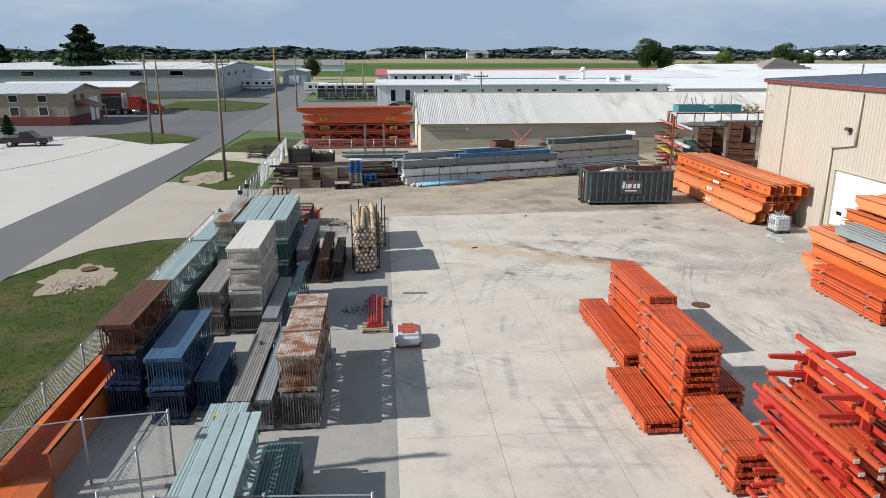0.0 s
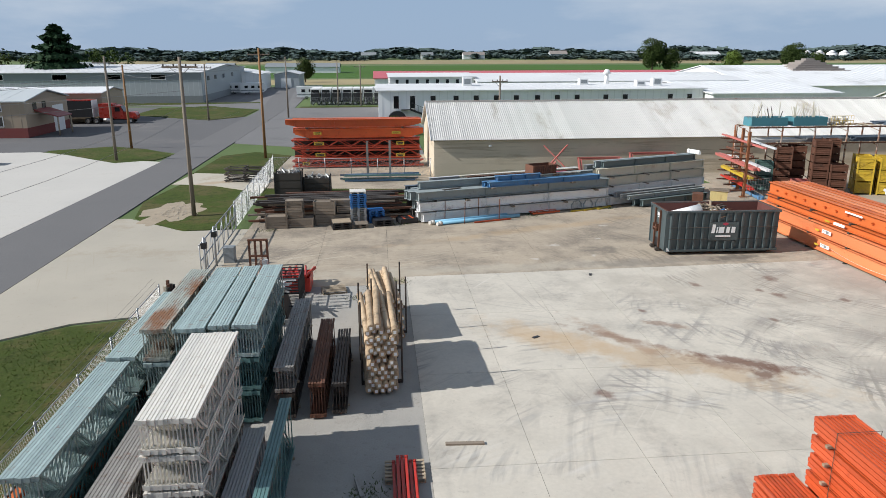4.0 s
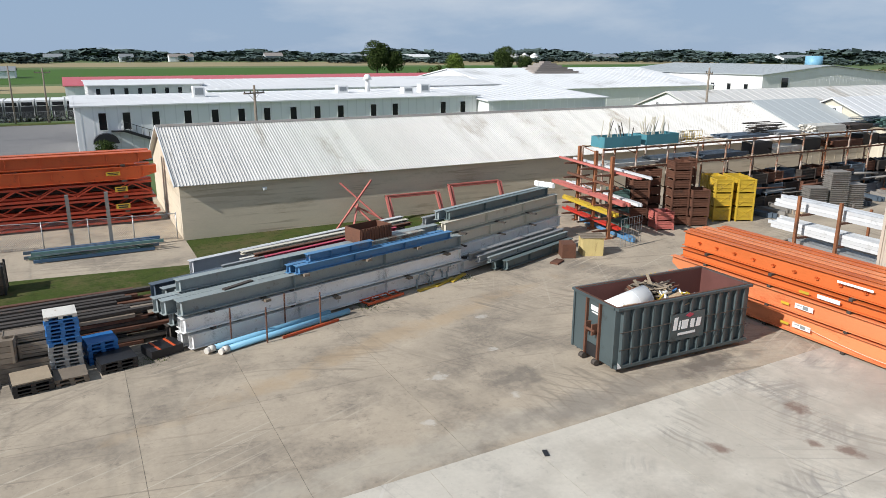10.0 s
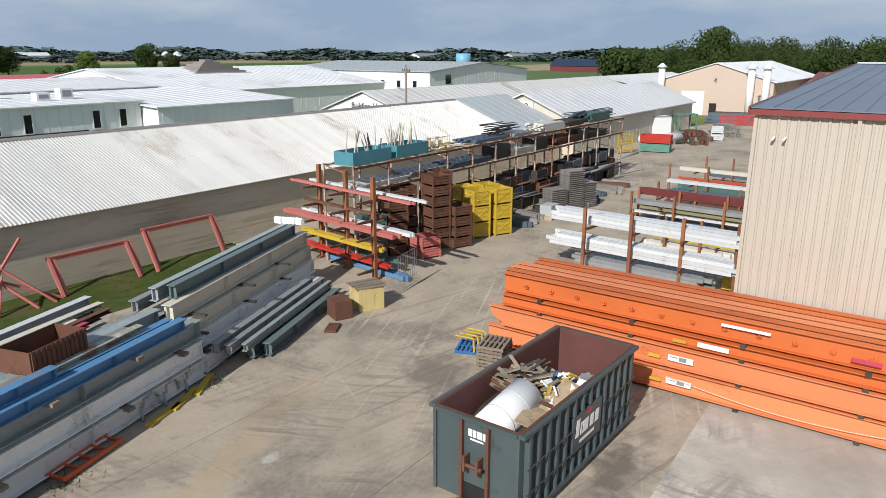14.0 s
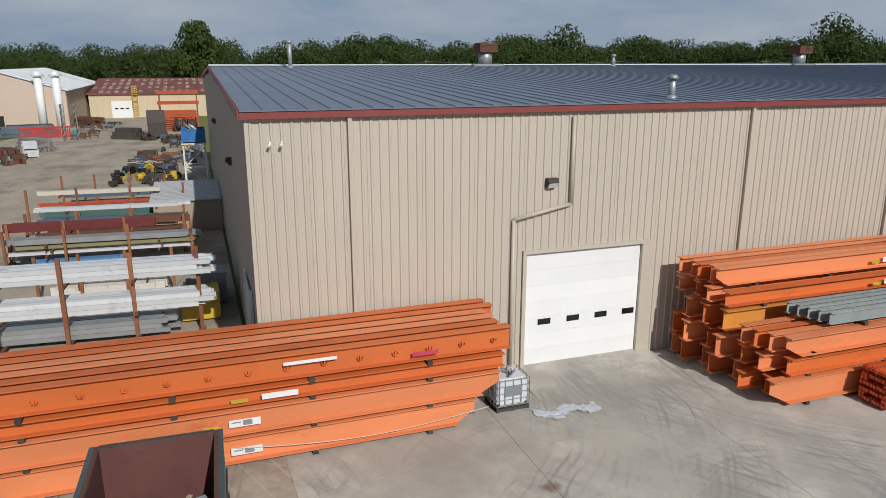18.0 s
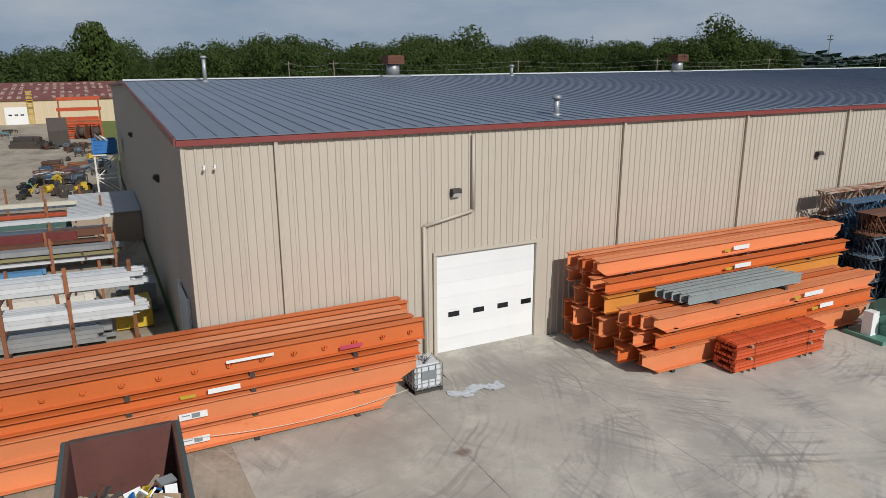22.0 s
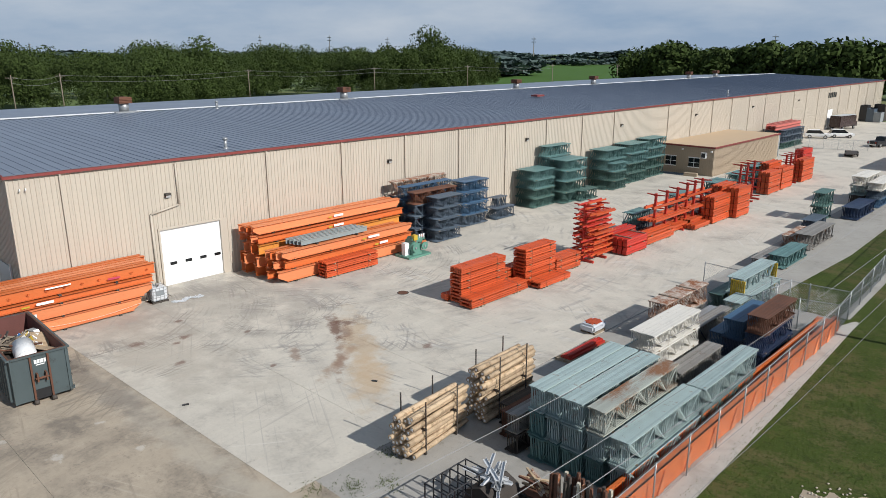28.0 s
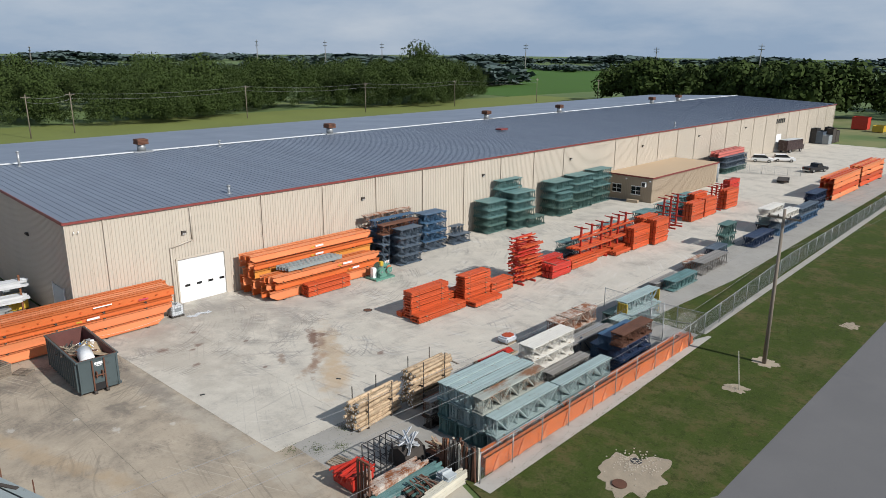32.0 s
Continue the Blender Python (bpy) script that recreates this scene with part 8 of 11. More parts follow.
for x, w, ma, lb, ly in ((34.5, 4.5, "offwhite", "white wrapped bars on the lower shelf", 2), (38.8, 4.0, "grey_steel", "grey steel bars on the lower shelf", 3), (43.6, 4.5, "slate", "slate bars on the lower shelf", 3), (50.5, 4.0, "offwhite", "bent white sheets on the lower shelf", 4), (58.0, 4.0, "rust", "brown bars on the lower shelf", 5), (64.0, 4.0, "dark_rust", "dark bars on the lower shelf", 5)):
    shelf_load(x, 4.14, w, ma, lb, layers=ly)
for x, w, ma, lb, ly in ((46.0, 4.2, "slate", "slate bars on the top shelf", 2), (55.5, 3.4, "offwhite", "white wrapped sections on the top shelf", 5), (59.5, 3.0, "dark_rust", "dark parts on the top shelf", 4), (64.5, 4.0, "green", "green steel stock piled on the top shelf", 7), (50.5, 3.0, "grey_steel", "grey tubes on the top shelf", 2)):
    shelf_load(x, 5.48, w, ma, lb, layers=ly)
for x, z in ((53.4, 4.14), (61.0, 4.14), (47.6, 4.14)):
    bn = thing("black_bin", (x, 72.2, z), "black plastic bin on the pallet rack", "plastic bin", "black bins")
    part("shell", box(bm_new(), -1.0, 1.0, -0.6, 0.6, 0, 0.9), M["black"], bn)


def ribbed_bin(x, y, z, w, d, h, material, label, group, cross=False, turn=0.0):
    ob = thing("steel_bin", pose(x, y, z, 0, 0, turn), label, "steel bin", group)
    bm = bm_new()
    for q in ((-w / 2, w / 2, -d / 2, -d / 2 + 0.03), (-w / 2, w / 2, d / 2 - 0.03, d / 2), (-w / 2, -w / 2 + 0.03, -d / 2 + 0.03, d / 2 - 0.03), (w / 2 - 0.03, w / 2, -d / 2 + 0.03, d / 2 - 0.03)):
        box(bm, *q, 0.1, h)
    box(bm, -w / 2 + 0.03, w / 2 - 0.03, -d / 2 + 0.03, d / 2 - 0.03, 0.1, 0.14)
    part("shell", bm, M[material], ob)
    bm = bm_new()
    for zz in (0.1, h * 0.38, h * 0.68, h - 0.07):
        for sy in (-1, 1):
            box(bm, -w / 2 - 0.03, w / 2 + 0.03, sy * (d / 2 + 0.015) - 0.015, sy * (d / 2 + 0.015) + 0.015, zz, zz + 0.07)
        for sx in (-1, 1):
            box(bm, sx * (w / 2 + 0.015) - 0.015, sx * (w / 2 + 0.015) + 0.015, -d / 2, d / 2, zz, zz + 0.07)
    for sx in (-1, 1):
        for sy in (-1, 1):
            box(bm, sx * w / 2 - 0.05, sx * w / 2 + 0.05, sy * d / 2 - 0.05, sy * d / 2 + 0.05, 0, h + 0.02)
    part("rim_frame", bm, M[material], ob)
    if cross:
        part("cross", bar(bar(bm_new(), (-w / 2, -d / 2 - 0.02, 0.15), (w / 2, -d / 2 - 0.02, h - 0.05), 0.03, 0.06), (w / 2, -d / 2 - 0.02, 0.15), (-w / 2, -d / 2 - 0.02, h - 0.05), 0.03, 0.06), M[material], ob)
        part("cross", bar(bar(bm_new(), (-w / 2 - 0.02, -d / 2, 0.15), (-w / 2 - 0.02, d / 2, h - 0.05), 0.03, 0.06), (-w / 2 - 0.02, d / 2, 0.15), (-w / 2 - 0.02, -d / 2, h - 0.05), 0.03, 0.06), M[material], ob)
    return ob


for x, y, n, ma in ((34.9, 71.4, 6, "rust"), (36.4, 71.9, 6, "rust"), (37.5, 70.2, 7, "rust"), (38.8, 71.0, 7, "rust"), (33.6, 71.9, 4, "green"), (35.6, 69.6, 2, "pink"), (38.6, 69.4, 4, "rust")):
    for k in range(n):
        ribbed_bin(x + R.uniform(-0.04, 0.04), y + R.uniform(-0.04, 0.04), 0.64 * k, 1.2, 1.15, 0.62, ma, "rust-brown ribbed steel bin in a tall stack" if ma == "rust" else "faded %s ribbed steel bin in a stack" % ("green" if ma == "green" else "red"), "stacked ribbed bins", turn=-20)
for x, y, n in ((41.2, 69.7, 3), (42.7, 69.0, 3), (43.4, 70.4, 3), (41.9, 71.1, 3)):
    for k in range(n):
        ribbed_bin(x, y, 1.02 * k, 1.2, 1.15, 1.0, "yellow", "bright yellow cross-braced steel bin in a stack", "yellow bins", True, turn=-24)
for x, y, n in ((50.6, 68.9, 12), (52.3, 68.4, 20), (53.8, 68.0, 13)):
    for k in range(n):
        solo("steel_pallet", box(box(bm_new(), -0.75, 0.75, -0.6, 0.6, 0.1, 0.14), -0.7, 0.7, -0.5, 0.5, 0.0, 0.1), M["weathered"], "grey steel pallet in a tall stack", "pallet", "steel pallets", m=pose(x, y, 0.148 * k, 0, 0, -22))
bxx = thing("grey_box", (48.6, 68.3, 0.25), "pale grey lidded box on dark pallets", "box")
part("shell", box(bm_new(), -0.6, 0.6, -0.45, 0.45, 0, 0.75), M["grey_wall"], bxx)
solo("wooden_base", box(bm_new(), -0.8, 0.8, -0.6, 0.6, 0, 0.25), M["pallet"], "brown wooden base under a grey box", "pallet", m=pose(48.6, 68.3, 0))
# mixed dark stock under the rack
for x in range(45, 69, 2):
    for k in range(3):
        ribbed_bin(x + R.uniform(-0.3, 0.3), 72.0 + R.uniform(-0.4, 0.4), 0.9 * k, 1.7, 1.4, 0.86, R.choice(("dark_rust", "rust", "black", "slate", "dark_rust")), "dark stacked bin under the pallet rack", "bins under the rack")
for k in range(14):
    x = 45 + k * 1.5
    load(x, 69.6 + R.uniform(-0.8, 0.3), 0.02, 4, 2.4, R.choice(("rust", "dark_rust", "weathered", "slate")), "loose steel stock on the ground by the rack", turn=R.uniform(-40, 40), h=0.35)

# white tube racks on the other side of the lane
for y in (60.6, 58.2, 55.7, 53.2):
    rack_post("cantilever_post", 37.3 + (60.6 - y) * 0.1, y, 3.7, "rust_post", "rust-brown post of a white tube rack", "white tube rack posts", 0.16)
for z, x, n, L, ma, ly in ((2.6, 38.3, 5, 10.2, "tube_white", 3), (1.25, 38.2, 5, 10.0, "tube_white", 3), (0.25, 38.2, 5, 7.0, "grey_steel", 3)):
    for q in range(ly):
        load(x + 0.3, 57.9, z + q * 0.2, n, L, ma, "white wrapped steel tubes on a rack" if ma == "tube_white" else "grey steel tubes on low blocks", turn=-4, h=0.19, dx=0.22)
    for y in (60.5, 58.1, 55.6):
        solo("arm", box(bm_new(), -0.7, 0.9, -0.06, 0.06, -0.12, 0), M["rust"], "rusty rack arm under white tubes", "rack arm", "white rack arms", m=pose(38.2, y, z, 0, 0, -4))
# rows of long stock further along the lane
for x, y0, y1, loads in (
    (50.6, 53.2, 63.2, ((0.1, 61.5, 57.2, "blue_beam", 3, 0.3), (0.75, 62.9, 53.4, "tube_white", 3, 0.14), (1.05, 62.6, 53.2, "olive", 3, 0.2), (1.35, 62.9, 53.3, "grey_steel", 4, 0.28))),
    (52.6, 53.6, 63.4, ((1.62, 63.2, 55.8, "maroon", 2, 0.5), (0.5, 63.0, 54.0, "dark_rust", 4, 0.5), (1.75, 57.0, 53.6, "rust", 3, 0.4))),
    (55.4, 53.6, 63.0, ((2.2, 62.2, 53.8, "tube_white", 3, 0.2), (1.3, 62.0, 54.0, "slate", 4, 0.4), (0.4, 62.0, 54.0, "rust", 4, 0.5))),
    (60.2, 53.6, 63.8, ((2.4, 63.2, 55.2, "cream_beam", 2, 0.26), (1.7, 63.0, 54.6, "orange", 3, 0.14), (0.9, 63.0, 54.6, "green", 3, 0.4), (2.0, 56.0, 54.0, "yellow", 2, 0.2))),
    (44.4, 54.2, 60.5, ((0.15, 60.0, 55.0, "offwhite", 4, 0.4), (0.8, 59.6, 54.6, "yellow", 2, 0.16))),
    (66.0, 55.0, 62.5, ((0.4, 62.0, 56.0, "rust", 4, 0.5), (1.2, 62.0, 56.5, "slate", 3, 0.4))),
):
    for f in (0.03, 0.36, 0.68, 0.97):
        rack_post("cantilever_post", x - 0.5, y0 + (y1 - y0) * f, 2.95 if x > 58 else 2.3, "rust_post", "rusty post of a long stock rack", "stock rack posts", 0.14)
    for z, ya, yb, ma, n, h in loads:
        load(x + 0.25, (ya + yb) / 2, z, n, abs(ya - yb), ma, "long %s stock on a lane rack" % M[ma].name.replace("_", " "), dx=0.2, h=h, turn=R.uniform(-2, 2) - 4)
        for f in (0.2, 0.8):
            solo("arm", box(bm_new(), -0.5, 0.9, -0.05, 0.05, -0.1, 0), M["rust"], "rusty arm under long stock", "rack arm", "stock rack arms", m=pose(x, yb + (ya - yb) * f, z))
hp = thing("hopper", (40.2, 53.2, 0), "yellow tipping hopper by the warehouse corner", "hopper")
part("tub", prism(bm_new(), [(-1.0, 0.1), (0.2, 0.1), (1.1, 1.1), (-1.0, 1.3)], "y", -0.8, 0.8), M["yellow"], hp)
hp = thing("hopper", (42.6, 52.9, 0), "grey tipping hopper by the shaded gable", "hopper")
part("tub", prism(bm_new(), [(-1.2, 0.1), (0.4, 0.1), (1.3, 1.2), (-1.2, 1.5)], "y", -0.9, 0.9), M["mid_grey"], hp)
lt = thing("lean_to", (57.4, 51.5, 0), "low lean-to with a grey corrugated roof against the gable", "lean-to", kind="structure")
part("wall", box(box(bm_new(), 0, 0.15, 0, 4.3, 0, 2.05), 7.8, 7.95, 0, 4.3, 0, 2.05), M["tan_wall"], lt)
bm = bm_new()
for k in range(16):
    prism(bm, [(-0.2 + 0.51 * k, 2.12), (-0.06 + 0.51 * k, 2.25), (0.06 + 0.51 * k, 2.25), (0.2 + 0.51 * k, 2.12), (0.31 + 0.51 * k, 2.12), (0.31 + 0.51 * k, 2.08), (-0.2 + 0.51 * k, 2.08)], "y", 0, 4.5)
part("roof", bm, M["corrugated"], lt, "grey corrugated roof")
tw = thing("scaffold_tower", (75.2, 52.95, 0), "white scaffold tower with blue bins on top", "scaffold")
for sx in (-1.2, 1.2):
    for sy in (-0.9, 0.9):
        part("leg", box(bm_new(), sx - 0.07, sx + 0.07, sy - 0.07, sy + 0.07, 0, 4.0), M["offwhite"], tw)
    part("brace", bar(bm_new(), (sx, -0.9, 0.5), (sx, 0.9, 1.95), 0.07, 0.07), M["offwhite"], tw)
    part("brace", bar(bm_new(), (sx, 0.9, 2.05), (sx, -0.9, 3.8), 0.07, 0.07), M["offwhite"], tw)
    part("rail", box(bm_new(), sx - 0.06, sx + 0.06, -0.83, 0.83, 1.96, 2.05), M["offwhite"], tw)
part("deck", box(bm_new(), -1.4, 1.4, -1.05, 1.05, 4.0, 4.1), M["offwhite"], tw)
ribbed_bin(75.2, 52.95, 4.1, 2.4, 1.9, 1.2, "plastic_blue", "blue bin on the scaffold tower", "scaffold bins")
for k in range(9):
    solo("scrap_piece", tube(bm_new(), (-R.uniform(0.3, 0.8), 0, 0), (R.uniform(0.3, 0.8), R.uniform(-0.3, 0.3), R.uniform(0, 0.5)), R.uniform(0.06, 0.14), 7), M[R.choice(("grey_steel", "weathered", "offwhite"))], "grey scrap tube heaped in a blue bin", "scrap", "scrap in the bin", m=pose(75.2 + R.uniform(-0.5, 0.5), 52.95 + R.uniform(-0.4, 0.4), 4.7 + 0.08 * k, 0, 0, R.uniform(0, 180)))


def machine_part(x, y, kind, s_, material, label, turn):
    """A piece of stored machinery: engine, open frame, drum, panel stack or hand cart."""
    ob = thing("machine_part", pose(x, y, 0, 0, 0, turn), label, "machine part", "far lane machinery")
    bm = bm_new()
    if kind == "engine":
        box(bm, -0.5 * s_, 0.45 * s_, -0.3 * s_, 0.3 * s_, 0.12, 0.55 * s_)
        box(bm, -0.3 * s_, 0.2 * s_, -0.22 * s_, 0.2 * s_, 0.55 * s_, 0.85 * s_)
        tube(bm, (0.45 * s_, 0, 0.35 * s_), (0.75 * s_, 0, 0.35 * s_), 0.22 * s_, 10)
        box(bm, -0.6 * s_, 0.6 * s_, -0.36 * s_, -0.26 * s_, 0, 0.12)
        box(bm, -0.6 * s_, 0.6 * s_, 0.26 * s_, 0.36 * s_, 0, 0.12)
    elif kind == "frame":
        w, d, h = s_, 0.7 * s_, 0.75 * s_
        for sx in (-w, w):
            for sy in (-d, d):
                box(bm, sx - 0.05, sx + 0.05, sy - 0.05, sy + 0.05, 0, h)
            box(bm, sx - 0.04, sx + 0.04, -d + 0.05, d - 0.05, h - 0.1, h)
        for sy in (-d, d):
            box(bm, -w + 0.05, w - 0.05, sy - 0.04, sy + 0.04, h - 0.1, h)
            box(bm, -w + 0.05, w - 0.05, sy - 0.04, sy + 0.04, 0.25, 0.33)
            bar(bm, (-w, sy, 0.3), (w, sy, h - 0.1), 0.05, 0.05)
    elif kind == "drum":
        tube(bm, (-0.5 * s_, 0, 0.5 * s_), (0.5 * s_, 0, 0.5 * s_), 0.4 * s_, 14)
        for sx in (-0.5, 0.4):
            tube(bm, (sx * s_, 0, 0.5 * s_), (sx * s_ + 0.1 * s_, 0, 0.5 * s_), 0.5 * s_, 16)
    elif kind == "panel":
        for q in range(5):
            box(bm, -0.9 * s_, 0.9 * s_, -0.6 * s_ + 0.04 * q, 0.6 * s_ - 0.05 * q, 0.02 + 0.16 * q, 0.14 + 0.16 * q)
    else:
        tube(bm, (0, -0.3 * s_, 0.22 * s_), (0, -0.2 * s_, 0.22 * s_), 0.22 * s_, 12)
        tube(bm, (0, 0.2 * s_, 0.22 * s_), (0, 0.3 * s_, 0.22 * s_), 0.22 * s_, 12)
        box(bm, -0.4 * s_, 0.5 * s_, -0.18 * s_, 0.18 * s_, 0.2 * s_, 0.55 * s_)
        for sy in (-0.2, 0.2):
            bar(bm, (-0.4 * s_, sy * s_, 0.4 * s_), (-1.0 * s_, sy * s_, 1.0 * s_), 0.04, 0.04)
        bar(bm, (-1.0 * s_, -0.2 * s_, 1.0 * s_), (-1.0 * s_, 0.2 * s_, 1.0 * s_), 0.04, 0.04)
    part("body", bm, M[material], ob)


for n_, x0_, x1_, y0_, y1_, kinds_, mats_ in (
    (26, 76.5, 86.0, 54.6, 60.8, ("engine", "cart", "engine", "cart", "drum"), ("yellow", "black", "dark_rust", "machine", "dark_rust", "weathered", "rust", "black", "dark_rust", "slate")),
    (22, 85.0, 99.0, 53.0, 58.6, ("frame", "panel", "frame", "engine"), ("rust", "dark_rust", "rust", "weathered", "blue", "rust_post", "dark_rust")),
    (12, 86.5, 91.0, 56.6, 59.4, ("panel", "panel", "frame"), ("purple", "offwhite", "cream_beam", "blue")),
    (18, 99.0, 118.0, 52.8, 57.2, ("engine", "frame", "drum", "engine"), ("dark_rust", "rust", "dark_rust", "weathered", "slate", "yellow")),
    (14, 118.0, 126.0, 56.8, 62.2, ("engine", "frame", "drum"), ("dark_rust", "black", "slate", "rust")),
    (14, 119.0, 150.0, 65.5, 70.5, ("frame", "engine", "frame"), ("dark_rust", "rust", "bin_blue", "weathered")),
    (12, 96.0, 112.0, 71.6, 76.5, ("frame", "engine", "frame"), ("dark_rust", "black", "weathered", "machine", "rust")),
):
    for k in range(n_):
        machine_part(R.uniform(x0_, x1_), R.uniform(y0_, y1_), R.choice(kinds_), R.uniform(0.6, 1.15), R.choice(mats_), "worn machine part stored in the far lane", R.uniform(0, 180))
ribbed_bin(87.6, 74.2, 0, 3.3, 1.7, 1.0, "machine", "dark green ribbed container in the lane", "lane containers", turn=-80)
ribbed_bin(87.6, 74.2, 1.02, 3.4, 1.75, 1.0, "red", "red ribbed container stacked on a green one", "lane containers", turn=-80)
wt = thing("white_trailer", pose(101.6, 80.9, 0, 0, 0, -47), "white box trailer parked across the lane", "trailer")
part("box_body", box(bm_new(), -3.7, 3.5, -1.2, 1.2, 0.5, 2.9), M["white"], wt)
part("roof_rim", box(box(bm_new(), -3.72, 3.52, -1.24, -1.2, 2.8, 2.93), -3.72, 3.52, 1.2, 1.24, 2.8, 2.93), M["mid_grey"], wt)
for sx in (-0.9, 0.1):
    part("wheel", tube(bm_new(), (sx, -1.22, 0.4), (sx, -0.95, 0.4), 0.4, 14), M["rubber"], wt)
    part("wheel", tube(bm_new(), (sx, 0.95, 0.4), (sx, 1.22, 0.4), 0.4, 14), M["rubber"], wt)
wk = thing("white_tank", pose(94.6, 76.0, 0, 0, 0, -35), "long white horizontal storage tank on saddles", "tank")
part("shell", tube(tube(tube(bm_new(), (-2.9, 0, 0.85), (2.9, 0, 0.85), 0.62, 18), (-3.15, 0, 0.85), (-2.9, 0, 0.85), 0.36, 18, 0.62), (2.9, 0, 0.85), (3.15, 0, 0.85), 0.62, 18, 0.36), M["white"], wk)
for sx in (-1.8, 1.8):
    part("saddle", box(bm_new(), sx - 0.12, sx + 0.12, -0.5, 0.5, 0, 0.42), M["weathered"], wk)

# things along the far lane
cg = thing("yellow_cage", pose(84.0, 76.6, 0, 0, 0, -25), "yellow slatted steel cage standing in the lane", "steel cage")
for x in (-1.1, 1.1):
    part("post", box(bm_new(), x - 0.06, x + 0.06, -0.06, 0.06, 0, 2.3), M["yellow"], cg)
for k in range(7):
    part("slat", box(bm_new(), -1.1, 1.1, -0.04, 0.04, 0.15 + 0.33 * k, 0.27 + 0.33 * k), M["yellow"], cg)
for x, y, n, L, ma, t in ((130.4, 76.4, 5, 7.6, "slate", 12), (133.4, 76.6, 4, 7.0, "dark_rust", 12), (147.0, 70.2, 5, 7.0, "rust", -50), (99.0, 73.0, 5, 5.0, "rust", -60), (110.5, 72.0, 4, 5.0, "weathered", -40), (122.0, 62.0, 4, 4.5, "dark_rust", -30)):
    for q in range(3):
        load(x, y, 0.02 + 0.52 * q, n, L - 0.6 * q, ma, "pile of %s steel stock in the far lane" % ("dark" if ma in ("slate", "dark_rust") else "rusty"), dx=0.45, h=0.5, turn=t + R.uniform(-3, 3))
for k in range(4):
    rbx = thing("barrier", pose(126.0 + 0.5 * k, 76.0 - 1.6 * k, 0, 0, 0, -75), "red slatted road barrier in the lane", "barrier", "red barriers")
    for q in range(7):
        part("slat", box(bm_new(), -0.8 + 0.25 * q, -0.66 + 0.25 * q, -0.05, 0.05, 0, 1.7), M["red"], rbx)
    part("rail", box(bm_new(), -0.85, 0.95, -0.08, 0.08, 1.45, 1.6), M["red"], rbx)
for k in range(3):
    ribbed_bin(103.6 + 0.4 * (k % 2), 71.4, 0.95 * (k // 2), 1.6, 1.4, 0.9, "tube_white", "white ribbed bin stacked in the lane", "white lane bins", turn=15)
tr_ = thing("stock_tower", (121.4, 69.4, 0), "tall grey cantilever stand with short arms", "stock stand")
for y in (-0.9, 0.9):
    part("column", box(bm_new(), -0.12, 0.12, y - 0.12, y + 0.12, 0, 5.2), M["weathered"], tr_)
    for q in range(6):
        part("arm", box(bm_new(), -1.1, 1.1, y - 0.06, y + 0.06, 0.7 + 0.85 * q, 0.82 + 0.85 * q), M["weathered"], tr_)
gt = thing("green_table", pose(110.6, 78.0, 0, 0, 0, -30), "green steel frame table in the lane", "steel frame")
for x in (-1.7, 1.7):
    for y in (-0.7, 0.7):
        part("leg", box(bm_new(), x - 0.08, x + 0.08, y - 0.08, y + 0.08, 0, 2.6), M["machine"], gt)
part("top_frame", box(bm_new(), -1.8, 1.8, -0.8, 0.8, 2.6, 2.75), M["machine"], gt)
dm = thing("hooded_skip", pose(122.0, 58.0, 0, 0, 0, 4), "big dark steel skip with a sloped hood", "skip")
part("body", box(bm_new(), -1.2, 1.2, -1.25, 1.25, 0.25, 2.3), M["dark_rust"], dm)
part("hood", prism(bm_new(), [(-1.22, 2.3), (1.22, 2.3), (1.22, 4.0), (0.3, 4.0)], "y", -1.27, 1.27), M["dark_rust"], dm)
for q in range(5):
    part("rib", box(bm_new(), -1.28, -1.2, -1.2 + 0.56 * q, -1.1 + 0.56 * q, 0.25, 2.3), M["dark_rust"], dm)
part("skid", box(box(bm_new(), -1.3, 1.3, -1.0, -0.8, 0, 0.25), -1.3, 1.3, 0.8, 1.0, 0, 0.25), M["dark_rust"], dm)
for k in range(2):
    rl = thing("steel_reel", pose(131.6, 54.9 - 1.9 * k, 0, 0, 0, 70 + 25 * k), "big brown steel reel before orange beams", "reel", "steel reels")
    part("rim", tube(tube(bm_new(), (-0.7, 0, 1.1), (-0.55, 0, 1.1), 1.1, 20), (0.55, 0, 1.1), (0.7, 0, 1.1), 1.1, 20), M["rust"], rl)
    part("barrel", tube(bm_new(), (-0.55, 0, 1.1), (0.55, 0, 1.1), 0.7, 16), M["dark_rust"], rl)
for k in range(6):
    fr_ = thing("beam_frame", pose(133.6 + 2.2 * (k // 3), 55.6 + 0.3 * (k % 2), 1.05 * (k % 3), 0, 0, R.uniform(-4, 4)), "orange steel beam frame in a tall stack", "steel frame", "orange beam frames")
    for q in range(3):
        part("beam", box(bm_new(), -0.9, -0.7, -3.6 + 0.2 * q, 3.4, 0.08 + 0.34 * q, 0.32 + 0.34 * q), M[("orange", "rust_post", "orange")[q]], fr_)
        part("beam", box(bm_new(), 0.7, 0.9, -3.6, 3.4 - 0.3 * q, 0.08 + 0.34 * q, 0.32 + 0.34 * q), M["orange"], fr_)
    part("skid", box(box(bm_new(), -0.9, 0.9, -2.6, -2.4, 0, 0.08), -0.9, 0.9, 2.2, 2.4, 0, 0.08), M["dark_rust"], fr_)
